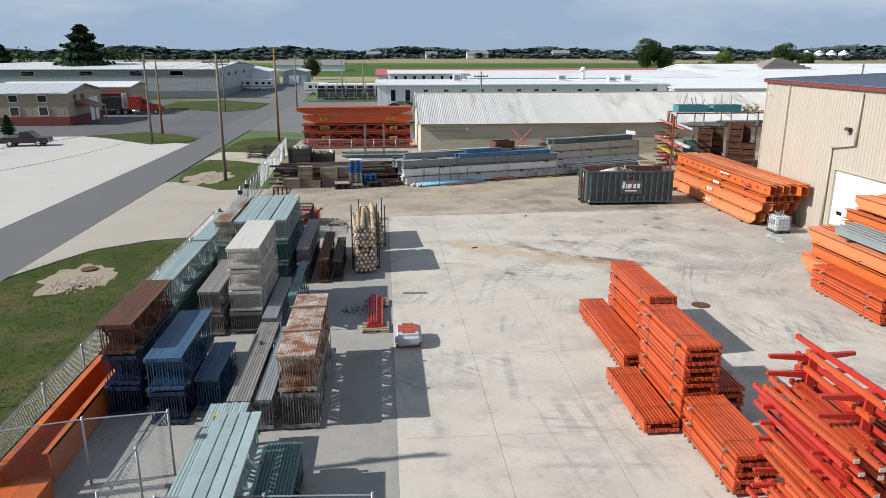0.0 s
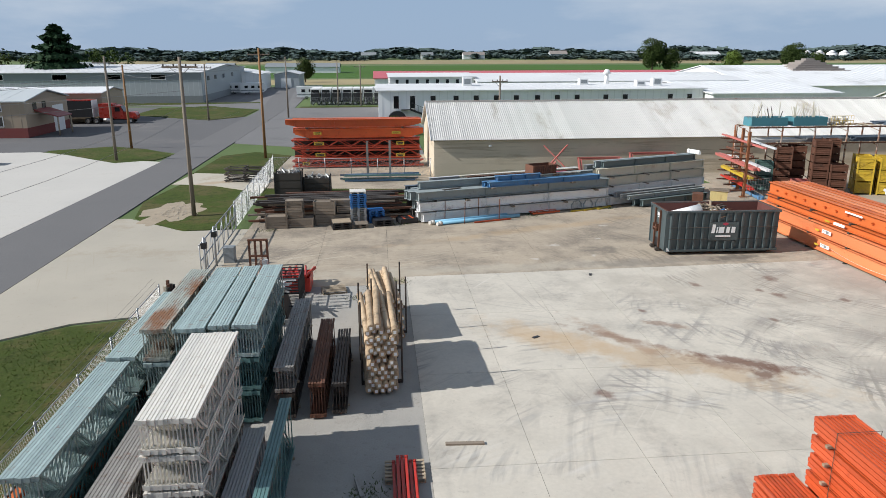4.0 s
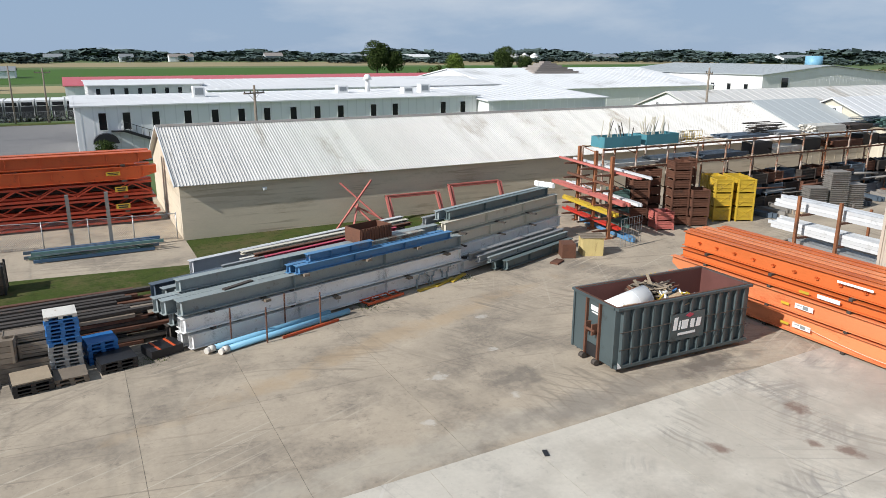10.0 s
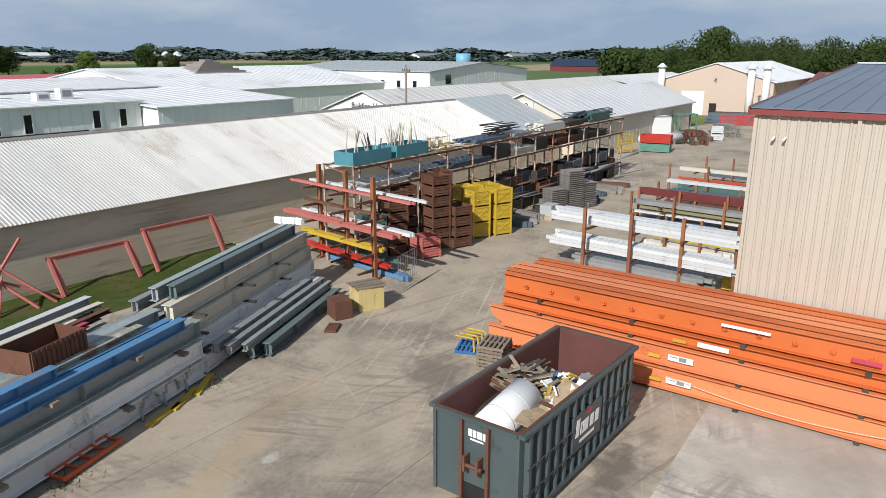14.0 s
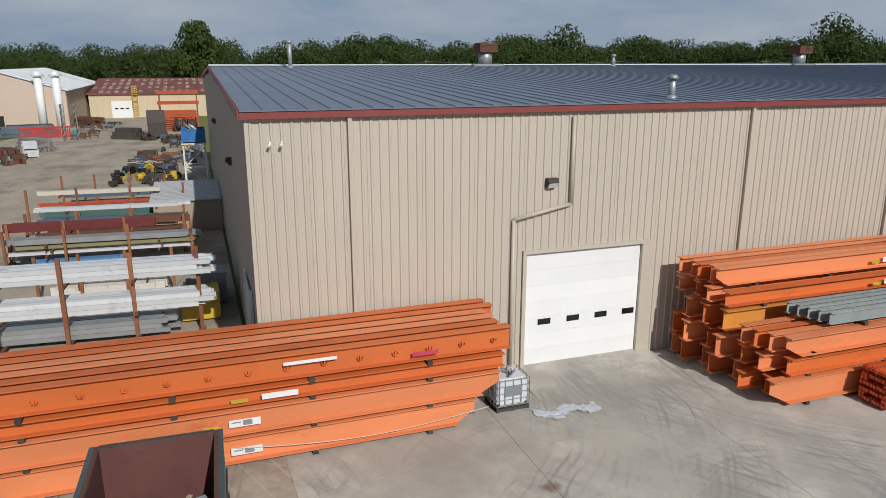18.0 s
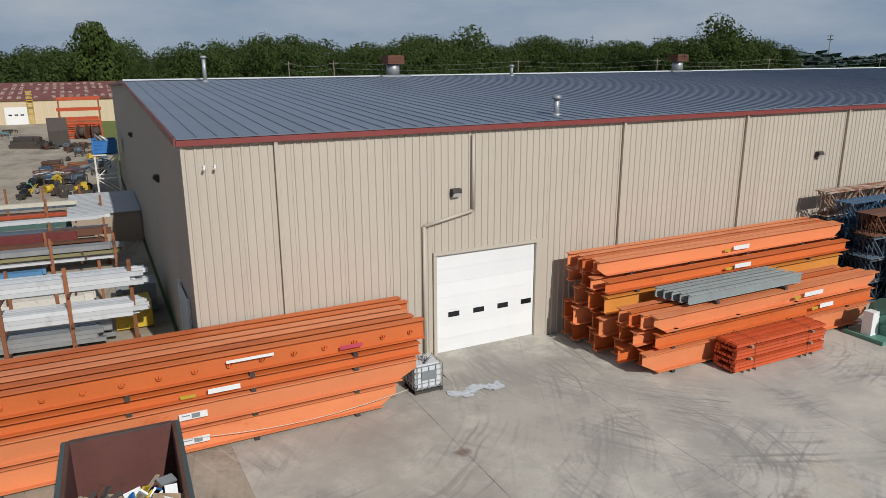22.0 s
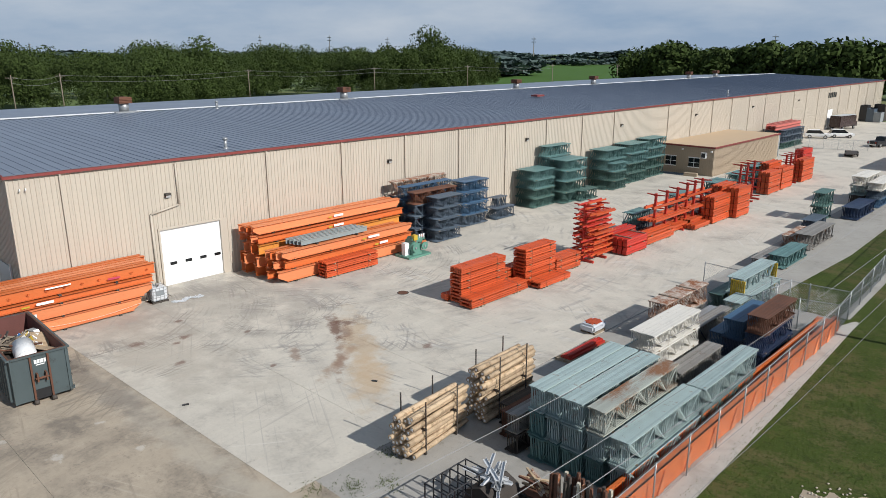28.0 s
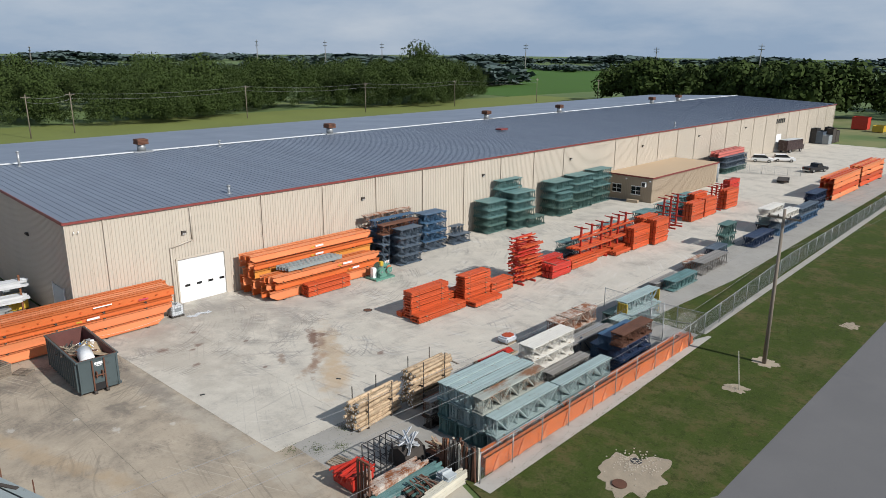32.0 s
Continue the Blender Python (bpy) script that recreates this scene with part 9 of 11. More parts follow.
for x_, y_, z_ in ((140.0, 55.0, 5.6), (137.5, 55.0, 4.0)):
    pt = thing("portal_frame", (x_, y_, 0), "orange steel beam across two rusty posts", "steel frame", "portal frames")
    for sy in (-3.0, 3.0):
        part("post", box(bm_new(), -0.12, 0.12, sy - 0.12, sy + 0.12, 0, z_), M["rust_post"], pt)
    part("beam", box(bm_new(), -0.18, 0.18, -3.3, 3.3, z_, z_ + 0.55), M["orange"], pt)
# long pipes and bars lying under and before the pallet rack
for k in range(16):
    x = 45.5 + 1.45 * k
    solo("steel_pipe", tube(bm_new(), (0, 0, 0), (R.uniform(2.2, 3.6), R.uniform(-0.9, -0.3), R.uniform(-0.1, 0.3)), R.choice((0.05, 0.07, 0.11)), 8), M[R.choice(("rust", "weathered", "dark_rust", "grey_steel"))], "rusty loose pipe leaning on racked stock", "pipe", "loose pipes", m=pose(x, 70.9 + R.uniform(-0.3, 0.3), R.uniform(0.9, 2.2)))
for x, z, ma, lb in ((48.5, 5.48, "dark_rust", "rusty open frame of parts on the top shelf"), (61.8, 5.48, "slate", "bundle of slate bars standing proud on the top shelf"), (66.8, 5.48, "slate", "heap of dark slate bars on the top shelf")):
    hb = thing("bar_heap", (x, 72.5, z), lb, "steel bars", "heaps on the rack")
    for k in range(16):
        part("bar", bar(bm_new(), (-1.6 + R.uniform(-0.4, 0.4), R.uniform(-0.7, 0.7), 0.03 + 0.06 * k), (1.6 + R.uniform(-0.4, 0.4), R.uniform(-0.7, 0.7), 0.05 + 0.06 * k), 0.1, 0.06), M[ma], hb)


# ---- buildings across the road and beyond the shed ----
def hall(name, x0, x1, y0, y1, eave, ridge, along_x, wall, roof, label, ribs=1.2, trim="white"):
    """A gabled metal hall. along_x: whether the ridge runs along x."""
    ob = thing(name, (x0, y0, 0), label, "building", kind="structure")
    W, D = x1 - x0, y1 - y0
    bm = bm_new()
    t = 0.25
    if along_x:
        box(bm, 0, W, 0, t, 0, eave)
        box(bm, 0, W, D - t, D, 0, eave)
        for a in (0, W - t):
            prism(bm, [(t, 0), (D - t, 0), (D - t, eave), (D / 2, ridge - 0.1), (t, eave)], "x", a, a + t)
    else:
        box(bm, 0, t, 0, D, 0, eave)
        box(bm, W - t, W, 0, D, 0, eave)
        for a in (0, D - t):
            prism(bm, [(t, 0), (W - t, 0), (W - t, eave), (W / 2, ridge - 0.1), (t, eave)], "y", a, a + t)
    part("wall", bm, M[wall], ob)
    bm = bm_new()
    n = int(W / ribs)
    for k in range(n):
        box(bm, (k + 0.4) * W / n, (k + 0.5) * W / n, -0.016, 0, 0, eave - 0.05)
    n = int(D / ribs)
    for k in range(n):
        box(bm, -0.016, 0, (k + 0.4) * D / n, (k + 0.5) * D / n, 0, eave - 0.05)
    part("siding_ribs", bm, M[wall], ob)
    o = 0.4
    bm = bm_new()
    if along_x:
        k = (ridge - eave) / (D / 2)
        pts = [(-o, eave - o * k), (D / 2, ridge), (D + o, eave - o * k), (D + o, eave - o * k + 0.14), (D / 2, ridge + 0.14), (-o, eave - o * k + 0.14)]
        prism(bm, pts, "x", -o, W + o)
        for s in range(int(W / 1.5)):
            for a, b in ((0, 1), (1, 2)):
                bar(bm, (s * 1.5, pts[a][0], pts[a][1] + 0.145), (s * 1.5, pts[b][0], pts[b][1] + 0.145), 0.05, 0.035)
    else:
        k = (ridge - eave) / (W / 2)
        pts = [(-o, eave - o * k), (W / 2, ridge), (W + o, eave - o * k), (W + o, eave - o * k + 0.14), (W / 2, ridge + 0.14), (-o, eave - o * k + 0.14)]
        prism(bm, pts, "y", -o, D + o)
        for s in range(int(D / 1.5)):
            for a, b in ((0, 1), (1, 2)):
                bar(bm, (pts[a][0], s * 1.5, pts[a][1] + 0.145), (pts[b][0], s * 1.5, pts[b][1] + 0.145), 0.05, 0.035)
    part("roof", bm, M[roof], ob)
    return ob


def opening(ob, face, a, z, w, h, material="glass", name="window", frame_mat="white"):
    """A window or door on the south ('s') or west ('w') face, a metres along it."""
    pn = part(name, box(bm_new(), a - w / 2, a + w / 2, -0.10, -0.05, z, z + h) if face == "s" else box(bm_new(), -0.10, -0.05, a - w / 2, a + w / 2, z, z + h), M[material], ob)
    bm = bm_new()
    for u0, u1, v0, v1 in ((a - w / 2 - 0.08, a + w / 2 + 0.08, z + h, z + h + 0.08), (a - w / 2 - 0.08, a + w / 2 + 0.08, z - 0.08, z), (a - w / 2 - 0.08, a - w / 2, z, z + h), (a + w / 2, a + w / 2 + 0.08, z, z + h)):
        box(bm, u0, u1, -0.13, -0.05, v0, v1) if face == "s" else box(bm, -0.13, -0.05, u0, u1, v0, v1)
    part("frame", bm, M[frame_mat], pn)


# tan office with red wainscot
to = hall("tan_office", -78, -48.3, 119.0, 133.0, 5.0, 6.2, True, "tan_wall", "grey_wall", "tan metal office with a dark red base and pale roof")
part("wainscot", box(box(bm_new(), -0.06, 29.8, -0.1, -0.05, 0, 1.35), 29.7, 29.8, -0.05, 14, 0, 1.35), M["brick_red"], to)
for a in (3.0, 7.6, 12.4, 17.0, 21.6, 26.0):
    opening(to, "s", a, 1.6, 1.3, 1.3)
    opening(to, "s", a, 3.7, 1.3, 1.0)
part("east_ribs", box(bm_new(), 29.7, 29.76, 0, 14, 1.35, 5.0), M["tan_wall"], to)
part("garage_door", box(bm_new(), 29.76, 29.82, 8.6, 12.2, 0, 3.9), M["white"], to, "white garage door")
for y, z in ((2.4, 3.7), (5.4, 3.7)):
    part("window", box(bm_new(), 29.76, 29.82, y, y + 1.1, z, z + 1.0), M["glass"], to)
cn = part("porch_roof", prism(bm_new(), [(29.8, 3.5), (33.0, 2.6), (33.0, 2.75), (29.8, 3.75)], "y", 2.6, 7.4), M["red_trim"], to, "dark red porch roof")
for y in (2.8, 7.2):
    part("porch_post", tube(bm_new(), (32.8, y, 0), (32.8, y, 2.65), 0.12, 8), M["tan_wall"], to)
dk = hall("dock_building", -70, -46.0, 141.5, 152, 4.9, 5.6, True, "tan_wall", "white_roof", "brown dock building with a pale flat roof")
# grey warehouse
gw = hall("grey_warehouse", -150, -40.3, 188.6, 245, 6.9, 8.2, True, "grey_wall", "white_roof", "long pale grey warehouse with a darker base band")
part("base_band", box(bm_new(), -0.1, 109.8, -0.1, -0.05, 0, 1.6), M["mid_grey"], gw)
part("base_band", box(bm_new(), 109.7, 109.76, 0, 56, 0, 1.6), M["mid_grey"], gw)
part("upper_band", box(bm_new(), -0.1, 109.8, -0.1, -0.05, 5.2, 6.8), M["mid_grey"], gw)
for a in (20, 36, 52, 64, 78, 90, 100):
    opening(gw, "s", a, 5.4, 3.2, 1.1)
for y in (6, 14, 24, 36):
    part("window", box(bm_new(), 109.72, 109.8, y, y + 2.2, 4.9, 5.9), M["glass"], gw)
hall("white_hall", -52, -34.8, 239.5, 262, 4.9, 6.2, False, "white_rib", "white_roof", "plain white metal hall beyond the junction")
h3 = hall("tan_hall", -33, -25, 258, 275, 4.3, 5.2, False, "grey_wall", "white_roof", "small grey metal hall with a white door")
part("garage_door", box(bm_new(), 2.0, 5.4, -0.12, -0.05, 0, 3.0), M["white"], h3)
bsd = hall("red_shed", -38, -33.4, 232, 236, 2.0, 2.6, True, "brick_red", "white_roof", "small dark red shed beside a white hall")
# white two-storey building behind the block shed
w2 = hall("white_building", 0.8, 50.0, 120.0, 141.0, 6.0, 6.25, True, "white_rib", "white_roof", "white two-storey metal building with narrow dark windows")
for a in (2.6, 5.0, 8.0, 11.4, 14.4, 17.4, 20.4, 23.6, 26.6, 29.6, 34.0, 37.0, 44.0, 47.0):
    opening(w2, "s", a, 3.5, 0.75, 1.8)
opening(w2, "s", 2.7, 0.2, 1.0, 1.6, "glass", "door")
bm = bm_new()
for k in range(9):
    a0, a1 = math.pi * k / 9, math.pi * (k + 1) / 9
    prism(bm, [(2.7 - 1.3 * math.cos(a0), 2.1 + 1.1 * math.sin(a0)), (2.7 - 1.3 * math.cos(a1), 2.1 + 1.1 * math.sin(a1)), (2.7, 2.1)], "y", -1.0, -0.06)
part("awning", bm, M["black"], w2, "black half-round awning")
# no bay is cut: a black panel carries the shade of its inside
part("loading_bay", box(bm_new(), 30.6, 43.0, -0.14, -0.05, 1.2, 3.4), M["black"], w2, "black panel for the shade inside an open loading bay")
st = part("outside_stair", bar(bar(bm_new(), (4.6, -0.9, 3.4), (12.0, -0.9, 0.6), 0.1, 0.25), (4.6, -0.1, 3.4), (12.0, -0.1, 0.6), 0.1, 0.25), M["black"], w2, "black steel outside stair")
for k in range(13):
    f = k / 12
    part("step", box(bm_new(), 4.6 + 7.4 * f - 0.14, 4.6 + 7.4 * f + 0.14, -0.86, -0.14, 3.4 - 2.8 * f, 3.44 - 2.8 * f), M["black"], st)
    part("baluster", tube(bm_new(), (4.6 + 7.4 * f, -0.92, 3.4 - 2.8 * f), (4.6 + 7.4 * f, -0.92, 4.4 - 2.8 * f), 0.03, 5), M["black"], st)
part("handrail", bar(bm_new(), (4.6, -0.92, 4.4), (12.0, -0.92, 1.6), 0.06, 0.06), M["black"], st)
part("landing", box(bm_new(), 3.3, 4.7, -1.0, -0.05, 3.3, 3.42), M["black"], w2)
for x, y, h in ((14, 8, 1.2), (33, 9, 0.9), (41, 5, 0.8), (44, 6, 1.1)):
    ac = thing("roof_unit", (0.8 + x, 120 + y, 6.24 + 0.02 * y), "white rooftop air unit with vents", "roof unit", "rooftop units")
    part("cabinet", box(bm_new(), -0.7, 0.7, -0.6, 0.6, -0.1, h), M["white"], ac)
    part("grille", box(bm_new(), -0.5, 0.5, -0.64, -0.6, 0.2, h - 0.2), M["mid_grey"], ac)
st3 = thing("roof_exhaust", (38, 130, 6.4), "white roof exhaust stack with a cone hood", "roof stack")
part("flue", tube(bm_new(), (0, 0, -0.2), (0, 0, 1.6), 0.4, 12, 0.3), M["white"], st3)
part("hood", tube(bm_new(), (0, 0, 1.6), (0, 0, 2.3), 0.7, 12, 0.3), M["white"], st3)
for k in range(6):
    ribbed_bin(52 + 3.0 * (k % 3), 118.4, 1.6 * (k // 3), 2.4, 1.6, 1.5, R.choice(("white", "grey_steel")), "white covered rack before the white building", "covered racks")
hall("white_building", 50.2, 70.0, 117.0, 152.0, 5.4, 6.4, True, "white_rib", "white_roof", "white ribbed hall joined to the two-storey building")
w3 = hall("white_building", 3.2, 20.0, 158.0, 182.0, 6.6, 7.0, True, "white_rib", "white_roof", "white upper building with a row of small windows")
for k in range(8):
    opening(w3, "s", 1.4 + k * 2.0, 5.05, 0.6, 1.15)
hall("white_building", 20.2, 74.0, 153.0, 185.0, 5.8, 6.9, True, "white_rib", "white_roof", "broad white-roofed hall behind others")
hall("red_roof_hall", 0.0, 112.0, 214.0, 236.0, 4.4, 5.9, True, "white_rib", "pinkroof", "long hall with a bright red-pink metal roof")
hall("white_building", 74.5, 128.0, 150.0, 200.0, 4.8, 8.2, True, "white_rib", "white_roof", "large white hall with a broad low roof")
py = thing("stepped_roof", (98, 172, 6.0), "grey shingled stepped pyramid roof", "roof", kind="structure")
for k in range(9):
    part("roof_step", box(bm_new(), -9 + k, 9 - k, -7 + 0.75 * k, 7 - 0.75 * k, k * 0.42, k * 0.42 + 0.43), M["shingle"], py)
# hall with its name board, and halls 3 and 4
b11 = hall("building_eleven", 69.0, 140.0, 97.2, 110.2, 4.5, 6.8, True, "white_rib", "shed_roof", "white gabled hall with a lettered name board")
writing("Building 11", 0.95, M["black"], b11, pose(-0.14, 6.3, 5.15, 90, 0, -90))
part("bar_mark", box(bm_new(), -0.12, -0.06, 4.6, 8.0, 4.2, 4.4), M["mid_grey"], b11)
b3 = hall("building_three", 76.5, 119.0, 79.5, 92.6, 4.0, 6.8, True, "cream_beam", "white_roof", "cream gabled hall with a bright white roof")
part("number_board", box(bm_new(), -0.12, -0.06, 5.3, 7.0, 4.7, 6.0), M["white"], b3)
writing("3", 1.2, M["black"], b3, pose(-0.14, 6.15, 5.35, 90, 0, -90))
part("garage_door", box(bm_new(), -0.12, -0.05, 2.0, 5.0, 0, 3.2), M["white"], b3)
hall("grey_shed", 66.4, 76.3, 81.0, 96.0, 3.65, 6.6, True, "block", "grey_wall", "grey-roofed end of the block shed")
b4 = hall("building_four", 143.0, 190.0, 72.5, 93.0, 6.3, 9.5, True, "tan_wall", "white_roof", "pinkish beige gabled hall with white stacks")
part("gable_face", prism(bm_new(), [(0.1, 0), (20.4, 0), (20.4, 6.2), (10.25, 9.35), (0.1, 6.2)], "x", -0.12, -0.05), M["pink_siding"], b4)
part("garage_door", box(bm_new(), -0.2, -0.12, 12.0, 16.2, 0, 4.4), M["white"], b4)
part("door", box(bm_new(), -0.2, -0.12, 9.6, 10.9, 0, 2.3), M["black"], b4)
writing("4", 1.3, M["black"], b4, pose(-0.15, 10.2, 6.4, 90, 0, -90))
for y in (92.4, 76.2, 73.6):
    s4 = thing("exhaust_tower", (141.6, y, 0), "tall white exhaust stack with a hood", "stack", "exhaust stacks")
    part("flue", tube(bm_new(), (0, 0, 0), (0, 0, 8.6), 0.62, 14), M["white"], s4)
    part("hood", tube(bm_new(), (0, 0, 8.7), (0, 0, 9.5), 1.05, 14, 0.15), M["white"], s4)
rr = hall("rusty_roof_hall", 166.0, 215.0, 36.0, 72.0, 4.6, 7.1, False, "cream_siding", "rust_roof", "cream hall with a patchy rusted roof")
part("garage_door", box(bm_new(), -0.2, -0.12, 28.2, 32.0, 0, 3.3), M["white"], rr)
bm = bm_new()
for q in (27.0, 27.9):
    box(bm, -0.55, -0.45, q, q + 0.1, 0, 6.4)
for q in range(16):
    box(bm, -0.54, -0.46, 27.1, 27.9, 0.3 + 0.38 * q, 0.38 + 0.38 * q)
for q in range(8):
    box(bm, -1.15, -1.1, 27.0, 28.0, 2.3 + 0.55 * q, 2.38 + 0.55 * q)
    box(bm, -1.15, -0.5, 26.95, 27.0, 2.3 + 0.55 * q, 2.38 + 0.55 * q)
    box(bm, -1.15, -0.5, 28.0, 28.05, 2.3 + 0.55 * q, 2.38 + 0.55 * q)
part("ladder", bm, M["yellow"], rr, "yellow caged access ladder")
part("door_panel_windows", box(box(box(bm_new(), -0.23, -0.2, 28.8, 29.4, 1.7, 1.95), -0.23, -0.2, 29.8, 30.4, 1.7, 1.95), -0.23, -0.2, 30.8, 31.4, 1.7, 1.95), M["glass"], rr)
bm, kr = bm_new(), (7.1 - 4.6) / 24.5
for q in range(24):
    for u0, u1 in ((0.8, 4.6), (7.0, 10.5), (13.0, 17.0), (19.0, 22.5)):
        if R.random() < 0.8:
            y_ = 0.6 + 1.5 * q + R.uniform(-0.1, 0.1)
            a_, b_ = u0 + R.uniform(-0.6, 0.8), u1 + R.uniform(-1.2, 0.6)
            prism(bm, [(a_, 4.6 + 0.15 + a_ * kr), (b_, 4.6 + 0.15 + b_ * kr), (b_, 4.6 + 0.2 + b_ * kr), (a_, 4.6 + 0.2 + a_ * kr)], "y", y_, y_ + 0.72)
tagged(part("roof_patches", bm, M["rusty"], rr, "pale bare-metal patches"), kind="stuff")
mw = hall("middle_hall", 150.0, 195.0, 98.5, 118.0, 4.4, 6.4, True, "grey_wall", "white_roof", "pale grey hall with a clean white roof")
fw = hall("far_white_hall", 131.5, 175.0, 140.0, 187.0, 7.2, 9.0, False, "white_rib", "grey_wall", "long white hall with small dark windows")
for k in range(9):
    opening(fw, "w", 4 + 4.6 * k, 3.8, 1.0, 1.4)
part("base_band", box(bm_new(), -0.12, -0.05, 0, 47, 0, 1.2), M["brick_red"], fw)
part("garage_door", box(bm_new(), -0.14, -0.05, 30, 34, 1.2, 5.2), M["white"], fw)
part("gable_window", box(bm_new(), 6, 8, -0.12, -0.05, 4.5, 6.5), M["glass"], fw)
wtw = thing("water_tank", (182, 165, 0), "pale blue elevated water tank", "water tank")
part("tank", tube(bm_new(), (0, 0, 7.0), (0, 0, 11.0), 2.2, 16), M["pipe_blue"], wtw)
for a in range(4):
    part("leg", tube(bm_new(), (2 * math.cos(a * 1.57), 2 * math.sin(a * 1.57), 0), (1.7 * math.cos(a * 1.57), 1.7 * math.sin(a * 1.57), 7.0), 0.2, 6), M["pipe_blue"], wtw)
rbn = hall("red_barn", 420, 434, 222, 258, 3.4, 7.2, False, "maroon", "navy", "dark red barn with a navy roof")
hall("farm_shed", 436, 450, 200, 221, 3.4, 6.0, False, "white_rib", "mid_grey", "white farm shed with a grey roof")
for x, y, w, d, h in ((-60, 420, 40, 14, 3.2), (-95, 330, 14, 12, 4), (-130, 345, 12, 12, 4.4), (-75, 345, 12, 10, 4), (-190, 360, 14, 12, 4.5), (340, 980, 60, 20, 6), (420, 960, 40, 18, 6), (120, 1020, 30, 14, 6), (60, 990, 16, 12, 6), (700, 900, 50, 20, 6), (760, 620, 60, 18, 6), (900, 560, 70, 18, 6), (-20, 1010, 20, 14, 6), (240, 1010, 24, 16, 7), (-350, 500, 20, 14, 6)):
    hall("farm_house", x, x + w, y, y + d, h, h * 1.6, True, R.choice(("white_rib", "white_rib", "grey_wall")), R.choice(("shingle", "white_roof", "mid_grey")), "distant pale farm building among fields")
for k in range(4):
    si = thing("silo", (520 + 16 * k, 860, 0), "squat white grain silo with a cone top", "silo", "grain silos")
    part("drum", tube(bm_new(), (0, 0, 0), (0, 0, 8), 6, 16), M["white"], si)
    part("cone", tube(bm_new(), (0, 0, 8), (0, 0, 11.5), 6.2, 16, 0.4), M["white"], si)


# ---- vehicles ----
def wheels(ob, spots, r, w, y0, y1):
    for x in spots:
        for y, s in ((y0, -1), (y1, 1)):
            wl_ = part("wheel", tube(bm_new(), (x, y - s * w, r), (x, y, r), r, 18), M["rubber"], ob)
            part("rim", tube(bm_new(), (x, y, r), (x, y + s * 0.02, r), r * 0.58, 14), M["chrome"], wl_)


def car(name, x, y, turn, outline, glass, paint, label, width=1.85, axles=(0.85, 3.7), r=0.36):
    """A car along +x: the side outline and the glasshouse outline, pushed across the width."""
    ob = thing(name, pose(x, y, 0, 0, 0, turn), label, "car" if name != "pickup_truck" else "pickup truck")
    bm = prism(bm_new(), outline, "y", -width / 2, width / 2)
    bmesh.ops.bevel(bm, geom=[e for e in bm.edges], offset=0.06, segments=2, affect="EDGES")
    part("body", bm, M[paint], ob)
    part("glasshouse", prism(bm_new(), glass, "y", -width / 2 + 0.09, width / 2 - 0.09), M["glass"], ob, "dark windows")
    (a, za), (b, zb) = glass[1], glass[2]
    part("roof", prism(bm_new(), [(a - 0.05, za), (b + 0.05, zb), (b, zb + 0.06), (a, za + 0.06)], "y", -width / 2 + 0.1, width / 2 - 0.1), M[paint], ob)
    wheels(ob, axles, r, 0.24, -width / 2 - 0.01, width / 2 + 0.01)
    xs = max(p[0] for p in outline)
    for s in (-1, 1):
        part("headlight", box(bm_new(), xs - 0.1, xs + 0.01, s * 0.62 - 0.18, s * 0.62 + 0.18, 0.72, 0.86), M["clear"], ob)
        part("tail_light", box(bm_new(), -0.01, 0.05, s * 0.72 - 0.1, s * 0.72 + 0.1, 0.75, 1.0), M["truck_red"], ob)
    part("bumper", box(box(bm_new(), xs - 0.04, xs + 0.08, -width / 2 + 0.1, width / 2 - 0.1, 0.4, 0.6), -0.09, 0.03, -width / 2 + 0.1, width / 2 - 0.1, 0.4, 0.6), M["chrome"], ob)
    return ob


PICK = [(0.0, 0.4), (0.0, 1.12), (2.1, 1.12), (2.15, 1.05), (4.1, 1.12), (5.5, 1.02), (5.65, 0.9), (5.65, 0.4)]
PGLASS = [(2.2, 1.08), (2.45, 1.72), (3.5, 1.76), (4.25, 1.08)]
SUVO = [(0.0, 0.4), (0.0, 1.0), (3.6, 1.02), (4.5, 0.92), (4.6, 0.75), (4.6, 0.4)]
SUVG = [(0.12, 0.98), (0.45, 1.62), (2.6, 1.66), (3.5, 1.0)]
pt = car("pickup_truck", -46.0, 93.6, 3, PICK, PGLASS, "truck_dark", "dark maroon pickup truck parked on pale concrete", 1.95, (1.15, 4.5), 0.4)
car("pickup_truck", 14.0, -84.5, -110, PICK, PGLASS, "black", "black pickup truck by the far gate", 1.95, (1.15, 4.5), 0.4)
car("car", 28.0, -92.2, -160, SUVO, SUVG, "white", "white estate car by the warehouse door")
car("car", 24.6, -96.0, -150, SUVO, SUVG, "white", "white compact truck beside another white car")
tl = thing("flat_trailer", pose(13.4, -69.6, 0, 0, 0, -75), "empty dark flat trailer behind the black pickup", "trailer")
part("deck", box(bm_new(), -2.4, 2.4, -1.0, 1.0, 0.5, 0.62), M["dark_rust"], tl)
wheels(tl, (-0.4, 0.5), 0.36, 0.22, -1.02, 1.02)
vn = thing("box_truck", pose(27.4, -116.0, 0, 0, 0, -100), "dark brown parcel delivery truck beside the warehouse", "truck")
bm = box(bm_new(), -4.2, 3.4, -1.2, 1.2, 0.6, 3.1)
bmesh.ops.bevel(bm, geom=list(bm.edges), offset=0.15, segments=2, affect="EDGES")
part("body", bm, M["truck_dark"], vn)
part("roof", box(bm_new(), -4.0, 3.2, -1.05, 1.05, 3.1, 3.16), M["grey_wall"], vn)
